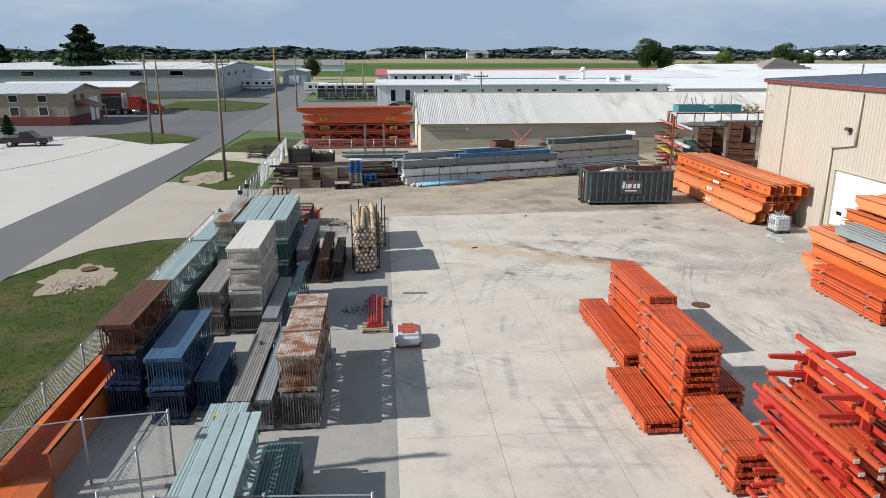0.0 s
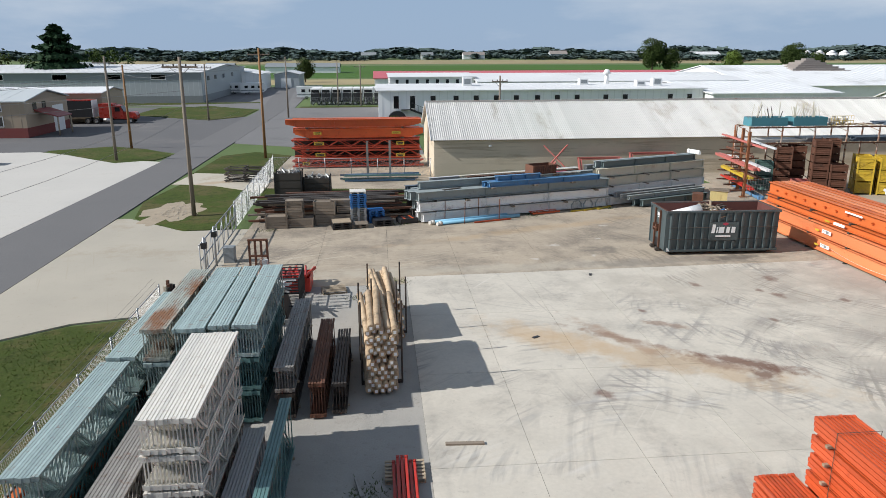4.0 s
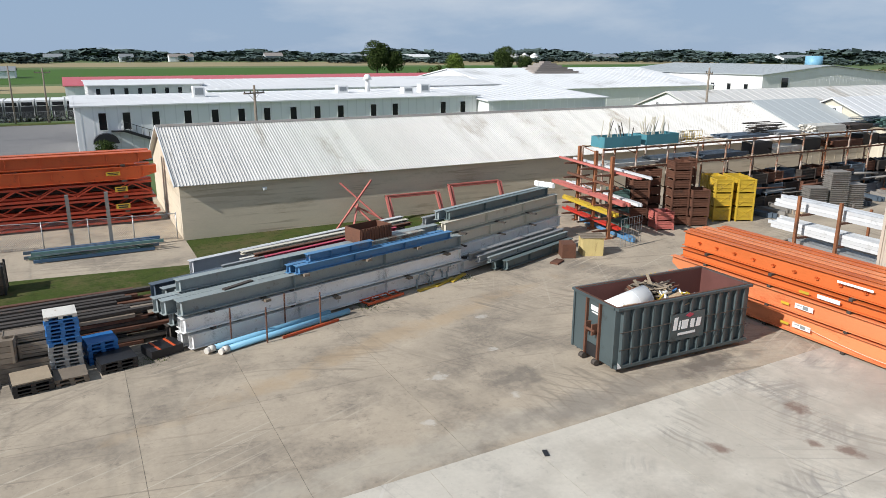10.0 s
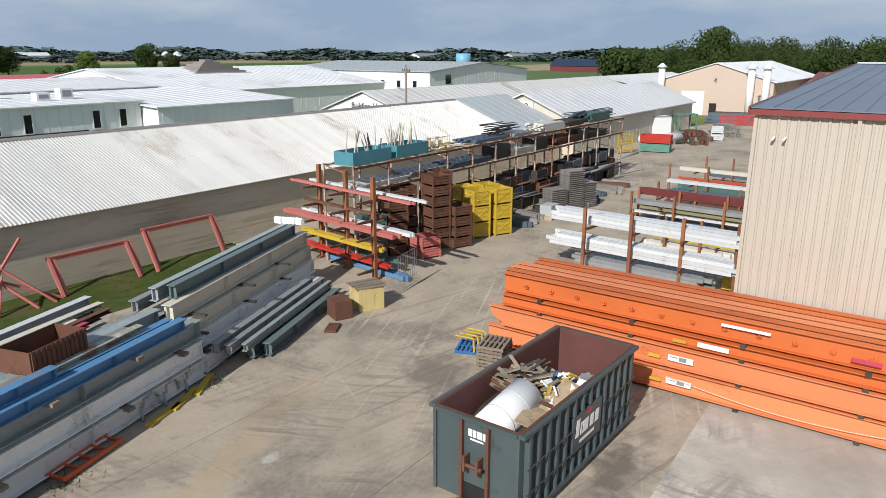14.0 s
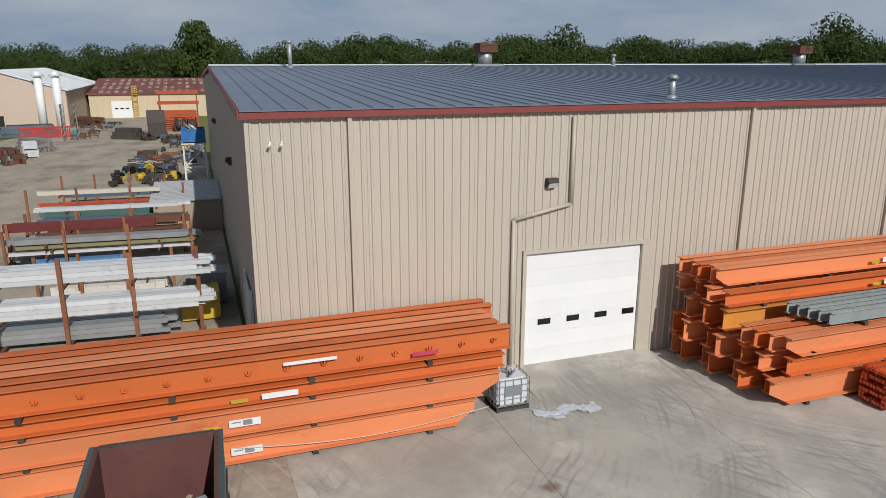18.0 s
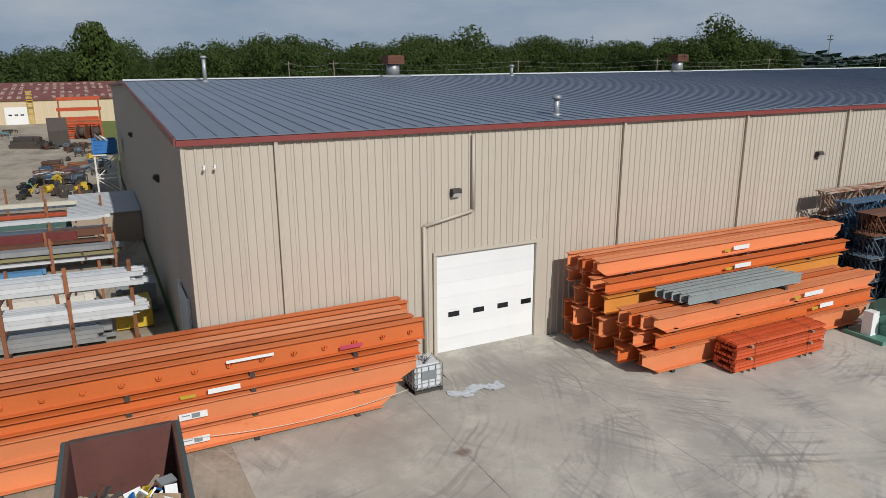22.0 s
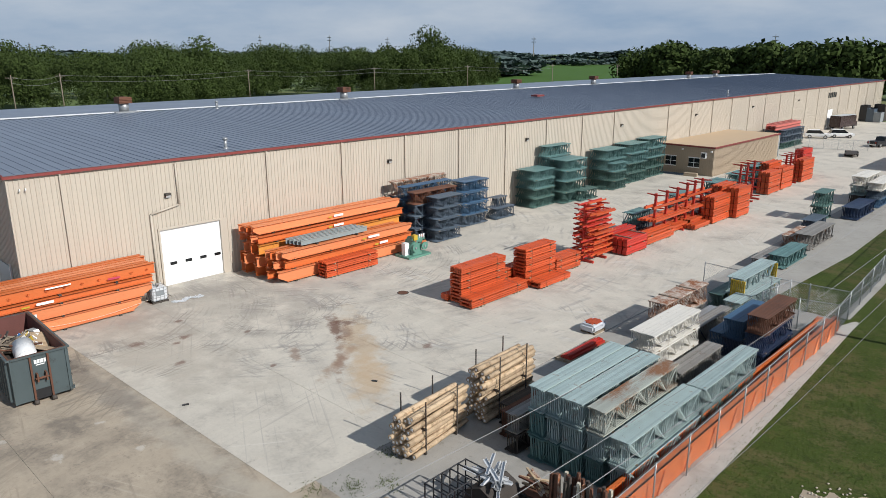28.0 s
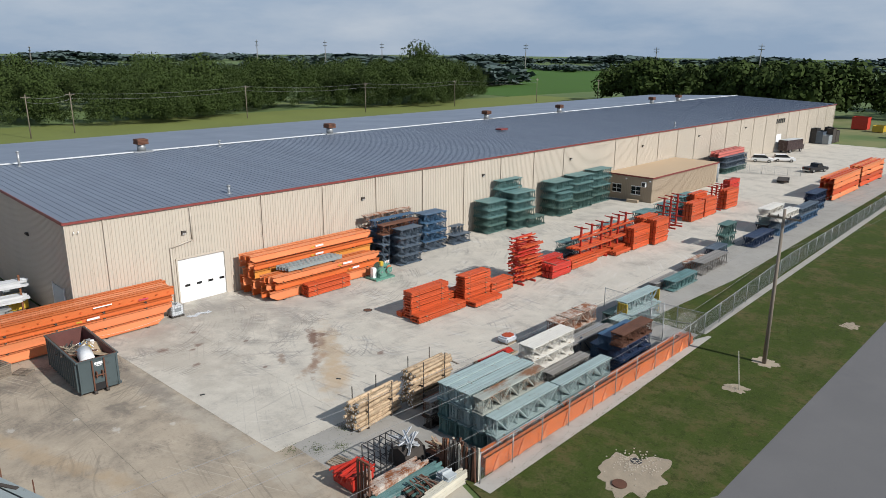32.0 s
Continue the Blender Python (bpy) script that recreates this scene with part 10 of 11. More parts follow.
part("hood", box(bm_new(), 3.4, 4.1, -1.1, 1.1, 0.6, 1.7), M["truck_dark"], vn)
part("windscreen", box(bm_new(), 3.38, 3.45, -1.0, 1.0, 1.8, 2.7), M["glass"], vn)
part("stripe", box(bm_new(), -4.0, 3.0, 1.2, 1.22, 1.35, 1.45), M["yellow"], vn)
wheels(vn, (-2.4, 2.6), 0.45, 0.28, -1.2, 1.2)
# red lorry and black trailer at the dock
sr = thing("semi_truck", pose(-45.6, 139.6, 0, 0, 0, 2), "red semi truck tractor with a long bonnet", "truck")
part("sleeper", box(bm_new(), 0.0, 2.2, -1.2, 1.2, 1.0, 3.3), M["truck_red"], sr)
part("cab", prism(bm_new(), [(2.2, 0.8), (3.8, 0.8), (3.8, 2.0), (3.4, 2.9), (2.2, 3.1)], "y", -1.1, 1.1), M["truck_red"], sr)
part("bonnet", prism(bm_new(), [(3.8, 0.7), (5.8, 0.7), (5.9, 1.4), (5.6, 1.8), (3.8, 2.0)], "y", -0.95, 0.95), M["truck_red"], sr)
part("windscreen", prism(bm_new(), [(3.42, 2.9), (3.83, 2.05), (3.86, 2.06), (3.46, 2.93)], "y", -1.0, 1.0), M["glass"], sr)
for s in (-1, 1):
    part("side_window", box(bm_new(), 2.5, 3.3, s * 1.1 - 0.02, s * 1.1 + 0.02, 2.0, 2.7), M["glass"], sr)
    part("fender", box(bm_new(), 4.2, 5.5, s * 1.0 - 0.2, s * 1.0 + 0.2, 0.95, 1.2), M["truck_red"], sr)
part("chassis", box(bm_new(), -2.6, 5.6, -0.45, 0.45, 0.55, 0.85), M["black"], sr)
part("fuel_tank", tube(bm_new(), (0.6, -1.15, 0.65), (2.0, -1.15, 0.65), 0.32, 12), M["chrome"], sr)
wheels(sr, (-1.9, -0.6, 4.8), 0.5, 0.3, -1.2, 1.2)
tb = thing("semi_trailer", (-55.2, 139.6, 0), "black-sided box trailer behind the red tractor", "trailer")
part("box_body", box(bm_new(), -2.0, 8.6, -1.25, 1.25, 1.1, 3.9), M["black"], tb)
part("front_wall", box(bm_new(), 8.6, 8.66, -1.25, 1.25, 1.1, 3.9), M["white"], tb)
part("top_rail", box(bm_new(), -2.0, 8.6, -1.27, 1.27, 3.8, 3.92), M["truck_red"], tb)
wheels(tb, (0.2, 1.5), 0.5, 0.3, -1.25, 1.25)
# row of trailers with dark fronts, camper vans
for k in range(7):
    u = thing("transit_trailer", (-14.2 + 2.35 * k, 177.5, 0), "white boxy trailer with a dark glazed front in a row", "trailer", "parked trailers")
    part("body", box(bm_new(), 0, 2.1, 0, 8.0, 0.9, 3.6), M["white"], u)
    part("front", box(bm_new(), 0.06, 2.04, -0.08, 0, 0.6, 2.6), M["black"], u)
    part("front_window", box(bm_new(), 0.2, 1.9, -0.1, -0.08, 2.7, 3.3), M["glass"], u)
    wheels(u, (0.4, 1.7), 0.45, 0.2, 0.2, 7.6)
for x, y, t in ((-44, 222, 3), (-38.5, 223, 0), (-34, 222, 8), (-6, 192, 0), (3, 196, 4), (-16, 200, 2)):
    u = thing("camper", pose(x, y, 0, 0, 0, t), "white camper with dark windows parked by the halls", "camper", "parked campers")
    bm = prism(bm_new(), [(-3.6, 0.5), (2.6, 0.5), (3.6, 1.2), (3.4, 2.4), (2.6, 3.1), (-3.6, 3.1)], "y", -1.2, 1.2)
    part("body", bm, M["white"], u)
    for a in (-2.4, -0.6, 1.2):
        part("window", box(bm_new(), a, a + 0.9, -1.23, -1.2, 1.7, 2.4), M["glass"], u)
    part("stripe", box(bm_new(), -3.5, 2.8, -1.22, -1.2, 1.0, 1.25), M["mid_grey"], u)
    wheels(u, (-1.2, 2.0), 0.38, 0.24, -1.2, 1.2)
# far end of the yard
for x, y, w, h, ma in ((30.5, -191, 4.5, 4.0, "red"), (24, -186, 3, 2.0, "yellow"), (20, -192, 4, 2.2, "red"), (14, -170, 4, 3.0, "red"), (12, -182, 5, 4.4, "red"), (10, -164, 4, 3.0, "red")):
    ribbed_bin(x, y, 0, w, 4.0, h, ma, "%s stack of rack parts at the far yard end" % ("red" if ma == "red" else "yellow"), "far yard stacks")
for k in range(14):
    ribbed_bin(26.0 + (k % 5) * 1.6, -140 - 3.2 * (k // 5), 0, 1.5, 3.0, 2.4 + 0.8 * (k % 3), R.choice(("dark_rust", "slate", "black", "mid_grey")), "dark stacked frames at the warehouse end", "far dark stacks")
for y in (-59.3, -60.8):
    tkk = thing("grey_tank", (22.9, y, 0), "grey cylindrical drum tank beside the annex", "tank", "grey tanks")
    part("drum", tube(bm_new(), (0, 0, 0), (0, 0, 3.4), 0.65, 16), M["mid_grey"], tkk)
    for z in (0.9, 1.8, 2.7):
        part("hoop", tube(bm_new(), (0, 0, z), (0, 0, z + 0.08), 0.68, 16), M["grey_steel"], tkk)
dr3 = thing("door_3", (WX, -112.0, 0), "white overhead door at the far end of the warehouse", "door", kind="structure")
for k in range(6):
    part("door_panel", box(bm_new(), -0.07, 0.0, -3.6, 0, 0.02 + 0.72 * k, 0.72 + 0.72 * k), M["white"], dr3)
for k in range(5):
    solo("wall_mark", box(bm_new(), WX - 0.06, WX - 0.01, -117.0 + 1.25 * k, -116.2 + 1.25 * k, 7.0, 8.1), M["black"], "dark block mark on the beige wall", "sign", "wall marks")

# ---- woods and trees ----
g_ = np.random.RandomState(5)
spots = []
for i in range(330):
    y = g_.uniform(-235, 130)
    d = g_.rand() ** 1.5 * 95
    x0 = 213 + 0.16 * max(0, y + 60) + 14 * math.sin(y * 0.05)
    low = 1.4 * min(1.0, max(0.0, (y + 110) / 50)) + 3.2 * min(1.0, max(0.0, (y - 15) / 45))
    spots.append((x0 + d, y, g_.uniform(14.0, 19.5) - low + 0.03 * d + 1.6 * math.sin(y * 0.11 + 0.05 * d)))
spots += [(225, -183, 29), (229, -186, 26), (222, -180, 24), (224, 53, 15), (226, 46, 15), (217, -62, 22.5), (219, -65, 20), (250, 114, 19), (222, 62, 15), (219, 20, 16.5), (221, -48, 17)]
woods("woods", spots, "leaf", "dense green broadleaf wood behind the warehouse", 3, 0.20, 1830)
spots = [(g_.uniform(203, 212) + 0.16 * max(0, y + 60) + 14 * math.sin(y * 0.05), y, g_.uniform(4, 10)) for y in g_.uniform(-230, 120, 190)]
woods("shrub_edge", spots, "leaf", "shrubby green edge of the wood", 8, 0.34, 400)
spots = [(x, 62 + 0.37 * (x - 8) - 75 * g_.rand() ** 1.4, g_.uniform(9.5, 14)) for x in g_.uniform(262, 430, 160)]
woods("woods", spots, "leaf", "dark wood beside the far halls", 9, 0.6, 420)
spots = [(x, -205 - 0.35 * (x - 30) + g_.uniform(-25, 10), g_.uniform(16, 22)) for x in g_.uniform(44, 160, 80)] + [(x, g_.uniform(-310, -235), g_.uniform(14, 20)) for x in g_.uniform(-70, 44, 60)]
woods("woods", spots, "leaf", "tree belt beyond the warehouse end", 12, 0.45, 620)
spots = []
for i in range(1700):
    a = g_.uniform(-64, 186)
    d = g_.uniform(930, 1060) + 70 * math.sin(a * 0.2) + 40 * math.sin(a * 0.9)
    spots.append((d * math.sin(radians(a)), d * math.cos(radians(a)), g_.uniform(5, 8) + 1.6 * math.sin(a * 1.7)))
for i in range(420):
    x = g_.uniform(300, 1000)
    spots.append((x, -330 - 0.42 * (x - 300) + g_.uniform(-40, 30), g_.uniform(9, 16)))
woods("far_woods", spots, "leaf_haze", "distant tree line round the fields, bluish haze in its leaf colour", 21, 1.6, 90, 3.0)
spots = []
for i in range(1250):
    a = g_.uniform(-72, 190)
    d = g_.uniform(1500, 1800)
    spots.append((d * math.sin(radians(a)), d * math.cos(radians(a)), g_.uniform(11, 15) + 4 * math.sin(a * 0.6)))
woods("far_woods", spots, "leaf_haze", "far woods on the horizon with haze in their leaf colour", 22, 2.4, 60, 3.4)
for i in range(26):
    spots.append((g_.uniform(-420, -120), g_.uniform(300, 520), g_.uniform(9, 16)))
woods("village_trees", spots[-26:] + [(g_.uniform(-260, -150), g_.uniform(210, 300), g_.uniform(10, 16)) for _ in range(30)], "leaf", "trees among distant houses", 25, 0.5, 260)
woods("hedge", [(g_.uniform(205, 330), 235 + g_.uniform(-8, 8), g_.uniform(3, 6)) for _ in range(60)], "leaf", "green hedge behind the far white hall", 26, 0.6, 200)
tree("spruce", -78.5, 205.0, 18.0, "tall dark spruce tree behind the tan office", 20, "needle", 1.3)
tree("spruce", -104.0, 214.0, 13.0, "dark spruce tree beside a taller one", 80, "needle")
tree("spruce", -51.6, 106.4, 2.8, "small clipped conifer by the office", 0, "needle")
tree("broad", -27.0, 300.0, 8.5, "round green tree at the far junction", 10)
tree("broad", 148.0, 395.0, 17.0, "tall open-crowned green tree behind the halls", 40)
tree("broad", 157.0, 392.0, 12.0, "green tree beside a taller one", 120)
tree("broad", 168.0, 345.0, 11.0, "light green round tree behind the red roof", 70, "leaf_light")
tree("broad", 217.0, 378.0, 14.5, "dark green spreading tree behind the halls", 200)
tree("broad", 226.0, 372.0, 10.0, "dark green tree at the field edge", 10)
woods("bushes", [(133, 300, 6), (137, 302, 7), (141, 299, 6), (145, 301, 5), (129, 303, 5)], "leaf", "dark green bushes before the red roof", 31, 0.5, 300)
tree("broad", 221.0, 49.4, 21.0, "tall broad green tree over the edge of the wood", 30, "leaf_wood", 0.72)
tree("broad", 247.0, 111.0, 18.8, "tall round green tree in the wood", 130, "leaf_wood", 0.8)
tree("broad", 3.2, 117.2, 2.6, "small round clipped bush by the white building", 10)

for x_, y_, h_ in ((781, -178, 26), (688, -382, 35), (645, -444, 35), (604, -494, 33), (482, -606, 33), (360, -684, 30), (262, -727, 34)):
    ob = thing("transmission_mast", (x_, y_, 0), "thin grey lattice mast far beyond the woods", "mast", "transmission masts")
    part("mast", tube(bm_new(), (0, 0, 0), (0, 0, h_), 0.9, 4, 0.35), M["weathered"], ob)
    for f in (0.82, 0.92):
        part("cross_arm", box(bm_new(), -3.2, 3.2, -0.3, 0.3, h_ * f, h_ * f + 0.7), M["weathered"], ob)


# ---- poles and wires ----
def utility_pole(x, y, h, material, label, arm=True, turn=0.0, r=0.17):
    ob = thing("utility_pole", pose(x, y, 0, 0, 0, turn), label, "utility pole", "utility poles")
    part("shaft", tube(bm_new(), (0, 0, -0.05), (0.04, 0, h), r, 12, r * 0.62), M[material], ob)
    if arm:
        ca = part("cross_arm", box(bm_new(), -1.2, 1.2, -0.06, 0.06, h - 0.75, h - 0.62), M["pole"], ob)
        for u in (-1.1, -0.4, 0.45, 1.1):
            part("insulator", tube(bm_new(), (u, 0, h - 0.62), (u, 0, h - 0.45), 0.05, 8), M["dark_rust"], ca)
        part("brace", bar(bar(bm_new(), (-0.7, 0.05, h - 0.7), (0, 0.05, h - 1.3), 0.03, 0.03), (0.7, 0.05, h - 0.7), (0, 0.05, h - 1.3), 0.03, 0.03), M["weathered"], ob)
    return ob


P1 = utility_pole(-13.0, 66.5, 11.3, "pole", "grey wooden utility pole on a grass island")
utility_pole(-28.5, 95.8, 11.2, "pole", "grey-brown utility pole between car parks", turn=10)
utility_pole(-30.1, 105.9, 10.1, "brown_pole", "brown utility pole beside another", False)
utility_pole(-12.15, 95.8, 12.0, "brown_pole", "new brown utility pole in the grass patch")
utility_pole(-15.6, 147.0, 10.7, "pole", "grey utility pole by the far yard")
utility_pole(-28.9, 143.0, 9.6, "pole", "utility pole beside the dark car park")
utility_pole(-14.4, 16.5, 12.3, "pole", "tall grey utility pole in the roadside grass", turn=0)
utility_pole(15.3, 100.0, 8.8, "pole", "short utility pole behind the block shed", True, 30)
utility_pole(68.7, 97.0, 10.0, "pole", "utility pole with a lattice arm by the white halls", True, 60)
utility_pole(-8.0, 175.0, 9.5, "pole", "utility pole before the parked trailers", False)
utility_pole(-3.0, 174.5, 9.0, "pole", "lamp-carrying utility pole by the trailers")
for x, y in ((181, 8.5), (187.5, -5), (195, -66), (188, -115), (186, -165), (178, -215), (150, -225)):
    utility_pole(x, y, 11.5, "pole", "pale utility pole before the woods", True, 80)
utility_pole(10.0, -205, 11, "pole", "utility pole beyond the far yard")


def cable(points, label, r=0.014, sag=0.5):
    bm = bm_new()
    for a, b in zip(points[:-1], points[1:]):
        prev = Vector(a)
        for k in range(1, 13):
            f = k / 12
            p = Vector(a).lerp(Vector(b), f) - Vector((0, 0, 4 * sag * f * (1 - f)))
            tube(bm, prev, p, r, 4, cap=False)
            prev = p
    return solo("power_line", bm, M["wire"], label, "power line", "power lines")


for dx, z, s in ((-1.1, 11.0, 0.9), (-0.4, 11.0, 1.0), (1.1, 11.0, 0.95), (0.1, 8.2, 1.2), (0.1, 7.4, 1.3)):
    cable([(-15.4 + dx, -60.0, z), (-14.4 + dx, 16.5, z + 0.8), (-13.0 + dx, 66.5, z - 0.2), (-12.2 + dx, 95.8, z + 0.2), (-15.6 + dx, 147, z - 0.5)], "thin dark overhead cable along the road", 0.008, s)
cable([(-13.0, 66.5, 10.2), (-28.5, 95.8, 10.2)], "overhead cable across the road", 0.009, 0.7)
cable([(-13.0, 66.5, 9.0), (-60.0, 48.0, 8.0)], "service cable over the car park", 0.012, 0.6)
cable([(-13.0, 66.5, 8.4), (-60.0, 40.0, 7.4)], "second service cable over the car park", 0.012, 0.6)
cable([(-28.5, 95.8, 10.4), (-30.1, 105.9, 9.6), (-28.9, 143, 9)], "cable between the car park poles", 0.012, 0.4)
for z in (11.0, 9.6):
    cable([(181, 8.5, z), (187.5, -5, z), (195, -66, z), (188, -115, z), (186, -165, z), (178, -215, z)], "cable along the woods", 0.03, 0.9)
stub = thing("marker_post", (-14.8, 22.4, 0), "thin leaning white marker post in bare soil", "marker post")
part("post", bar(bm_new(), (0, 0, 0), (0.35, 0.1, 2.9), 0.07, 0.07), M["cream_beam"], stub)


# ---- bare soil and rubble round the drain, poles and marker ----
def blot(x, y, rx, ry, z, material, label, seed, name="soil_patch"):
    g = random.Random(seed)
    w_ = [(g.uniform(0.02, 0.1) * (1 if q < 5 else 0.5), g.uniform(0, 6.283)) for q in range(12)]
    pts = []
    for k in range(72):
        a = 6.283 * k / 72
        q = 0.92 + sum(u * math.sin((i + 2) * a + v) for i, (u, v) in enumerate(w_)) + g.uniform(-0.03, 0.03)
        pts.append((x + rx * q * math.cos(a), y + ry * q * math.sin(a)))
    return sheet(name, pts, z, material, label, "soil", 0.1)


blot(-14.6, 37.3, 2.0, 2.5, -0.004, M["soil"], "patch of bare pale soil round a drain", 1)
blot(-14.5, 22.4, 0.9, 0.8, -0.004, M["soil"], "bare soil round the marker post", 2)
blot(-14.4, 16.3, 1.1, 0.9, -0.004, M["soil"], "bare soil at the foot of a pole", 3)
blot(-15.0, 68.0, 2.2, 4.0, -0.003, M["soil"], "stony bare soil on the grass island", 4)
blot(-17.0, 3.0, 0.8, 0.9, -0.004, M["soil"], "bare soil by the road", 5)
sheet("soil_patch", [(-9.95, 44.5), (-8.75, 44.5), (-8.35, 16.0), (-8.9, 14.2), (-9.2, 14.2), (-9.7, 30)], -0.003, M["gravel"], "strip of pale gravel under the fence", "gravel", 0.1)
sheet("soil_patch", [(-8.6, 14.0), (-8.0, 14.0), (-6.0, -57), (-5.4, -100), (-6.2, -100), (-6.8, -57)], -0.003, M["gravel"], "narrow gravel strip under the long fence", "gravel", 0.1)
stone_me = []
for k in range(4):
    bm = bm_new()
    bmesh.ops.create_icosphere(bm, subdivisions=1, radius=0.055)
    for v in bm.verts:
        v.co *= R.uniform(0.7, 1.25)
        v.co.z *= 0.6
    stone_me.append(mesh_of(bm, "stone", M["stone"]))
for x, y, rx, ry, n in ((-14.2, 36.3, 1.5, 1.6, 160), (-14.6, 68.0, 1.4, 2.6, 130), (-14.4, 22.4, 0.5, 0.5, 20)):
    ob = thing("rubble", (x, y, 0), "scatter of pale broken stones on bare soil", "rubble", "rubble patches")
    vs, fs = [], []
    for k in range(n):
        me = stone_me[k % 4]
        m = pose(R.gauss(0, rx * 0.45), R.gauss(0, ry * 0.45), 0.02, 0, 0, R.uniform(0, 360))
        o_ = len(vs)
        vs += [tuple(m @ v.co) for v in me.vertices]
        fs += [tuple(o_ + i for i in p.vertices) for p in me.polygons]
    tagged(part("stones", raw_mesh("stones", vs, fs, M["stone"]), None, ob), "", "", kind="stuff")
dr = thing("drain", (-14.1, 36.0, 0), "dark round storm drain among stones", "drain", kind="structure")
part("grate", tube(bm_new(), (0, 0, -0.05), (0, 0, 0.015), 0.35, 14), M["black"], dr)
lid = solo("drain_lid", tube(bm_new(), (0, 0, 0), (0, 0, 0.08), 0.42, 16), M["rust"], "rusty round drain lid in the grass", "drain lid", m=pose(-14.6, 38.8, 0))


# ---- chain-link fences ----
MESHES = {}


def fence(points, h, label, spacing=3.0, wires=False, gate=False):
    ob = thing("fence", (0, 0, 0), label, "fence", "chain-link fences")
    pole_ = mesh_of(tube(bm_new(), (0, 0, 0), (0, 0, h + 0.08), 0.035, 8), "post", M["grey_steel"])
    for (xa, ya), (xb, yb) in zip(points[:-1], points[1:]):
        L = math.hypot(xb - xa, yb - ya)
        n = max(1, round(L / spacing))
        w = L / n
        key = (round(w, 3), h)
        if key not in MESHES:
            bm = bm_new()
            k = 0.12
            a = -h
            while a < w:
                for s in (1, -1):
                    u0, v0, u1, v1 = a, 0.05, a + h, h
                    if u0 < 0:
                        v0, u0 = v0 - u0 * 1.0, 0.0
                    if u1 > w:
                        v1, u1 = v1 - (u1 - w), w
                    if v1 - v0 > 0.02:
                        p0, p1 = (u0, 0, v0), (u1, 0, v1)
                        if s < 0:
                            p0, p1 = (w - u0, 0.006, v0), (w - u1, 0.006, v1)
                        tube(bm, p0, p1, 0.0038, 3, cap=False)
                a += k
            tube(bm, (0, 0, h), (w, 0, h), 0.022, 6)
            MESHES[key] = mesh_of(bm, "mesh_panel", M["grey_steel"])
        t = math.atan2(yb - ya, xb - xa)
        for k in range(n):
            m = Matrix.Translation((xa + (xb - xa) * k / n, ya + (yb - ya) * k / n, 0)) @ Matrix.Rotation(t, 4, "Z")
            part("mesh_panel", MESHES[key], None, ob, m=m)
            part("post", pole_, None, ob, m=m)
        if wires:
            bm = bm_new()
            for q in range(3):
                tube(bm, (xa - 0.12 * q, ya, h + 0.1 + 0.11 * q), (xb - 0.12 * q, yb, h + 0.1 + 0.11 * q), 0.006, 3, cap=False)
            part("barbed_wire", bm, M["weathered"], ob)
    part("post", pole_, None, ob, m=pose(points[-1][0], points[-1][1], 0))
    return ob


fence([(-8.95, 44.2), (-8.7, 17.6)], 1.9, "galvanised chain-link fence beside the orange channel", wires=True)
fence([(-8.7, 17.6), (-6.6, 18.1), (-4.4, 18.35), (-4.9, 14.6)], 2.0, "galvanised chain-link pen at the fence corner", spacing=2.2)
fence([(-8.45, 14.1), (-7.1, -11), (-6.2, -57), (-5.8, -100)], 1.9, "long galvanised chain-link fence along the grass", spacing=3.4)
fence([(-8.7, 17.6), (-8.45, 14.1), (-3.6, 14.5), (1.3, 14.2)], 1.9, "chain-link cross fence between yards", spacing=2.4)
fence([(-9.15, 62.0), (-9.4, 76.5), (-9.6, 84.0)], 1.9, "chain-link fence beside the lumber pile", spacing=2.8)
fence([(-9.6, 84.0), (-2.0, 82.4), (5.6, 81.6)], 1.7, "low chain-link fence before the crane girders", spacing=2.6)
fence([(13.0, -78), (24.0, -74)], 1.8, "chain-link fence between the far yards", spacing=2.6)
fence([(-14, 174), (1, 174)], 1.9, "chain-link fence before the parked trailers", spacing=3.0)
# sliding gate
sg = thing("sliding_gate", (-8.85, 51.0, 0), "open galvanised sliding gate with a braced frame", "gate")
for z in (0.15, 1.0, 1.85):
    part("rail", tube(bm_new(), (0, 0, z), (-0.25, 11.0, z), 0.04, 8), M["grey_steel"], sg)
for k in range(8):
    y = 11.0 * k / 7
    part("upright", tube(bm_new(), (-0.25 * k / 7, y, 0.15), (-0.25 * k / 7, y, 1.85), 0.03, 8), M["grey_steel"], sg)
    if k < 7:
        part("brace", tube(bm_new(), (-0.25 * k / 7, y, 0.15), (-0.25 * (k + 1) / 7, y + 11 / 7, 1.85), 0.02, 6), M["grey_steel"], sg)
for y in (51.0, 53.4):
    gp_ = thing("gate_post", (-8.6, y, 0), "tall galvanised gate post with black rollers", "gate post", "gate posts")
    part("post", tube(bm_new(), (0, 0, 0), (0, 0, 2.3), 0.06, 10), M["grey_steel"], gp_)
    part("roller", box(bm_new(), -0.14, 0.14, -0.14, 0.14, 1.7, 2.0), M["black"], gp_)
go = thing("gate_motor", (-8.0, 54.2, 0), "low grey gate motor cabinet", "gate motor")
part("cabinet", box(bm_new(), -0.3, 0.3, -0.3, 0.3, 0, 0.9), M["mid_grey"], go)

# ---- clutter in the gate corner ----
ck = thing("fork_mast", (-5.6, 49.8, 0), "rusty dark steel mast frame standing on scrap", "steel frame")
for x in (-0.45, -0.15, 0.15, 0.45):
    part("mast_rail", box(bm_new(), x - 0.05, x + 0.05, -0.06, 0.06, 0, 2.4), M["rust"], ck)
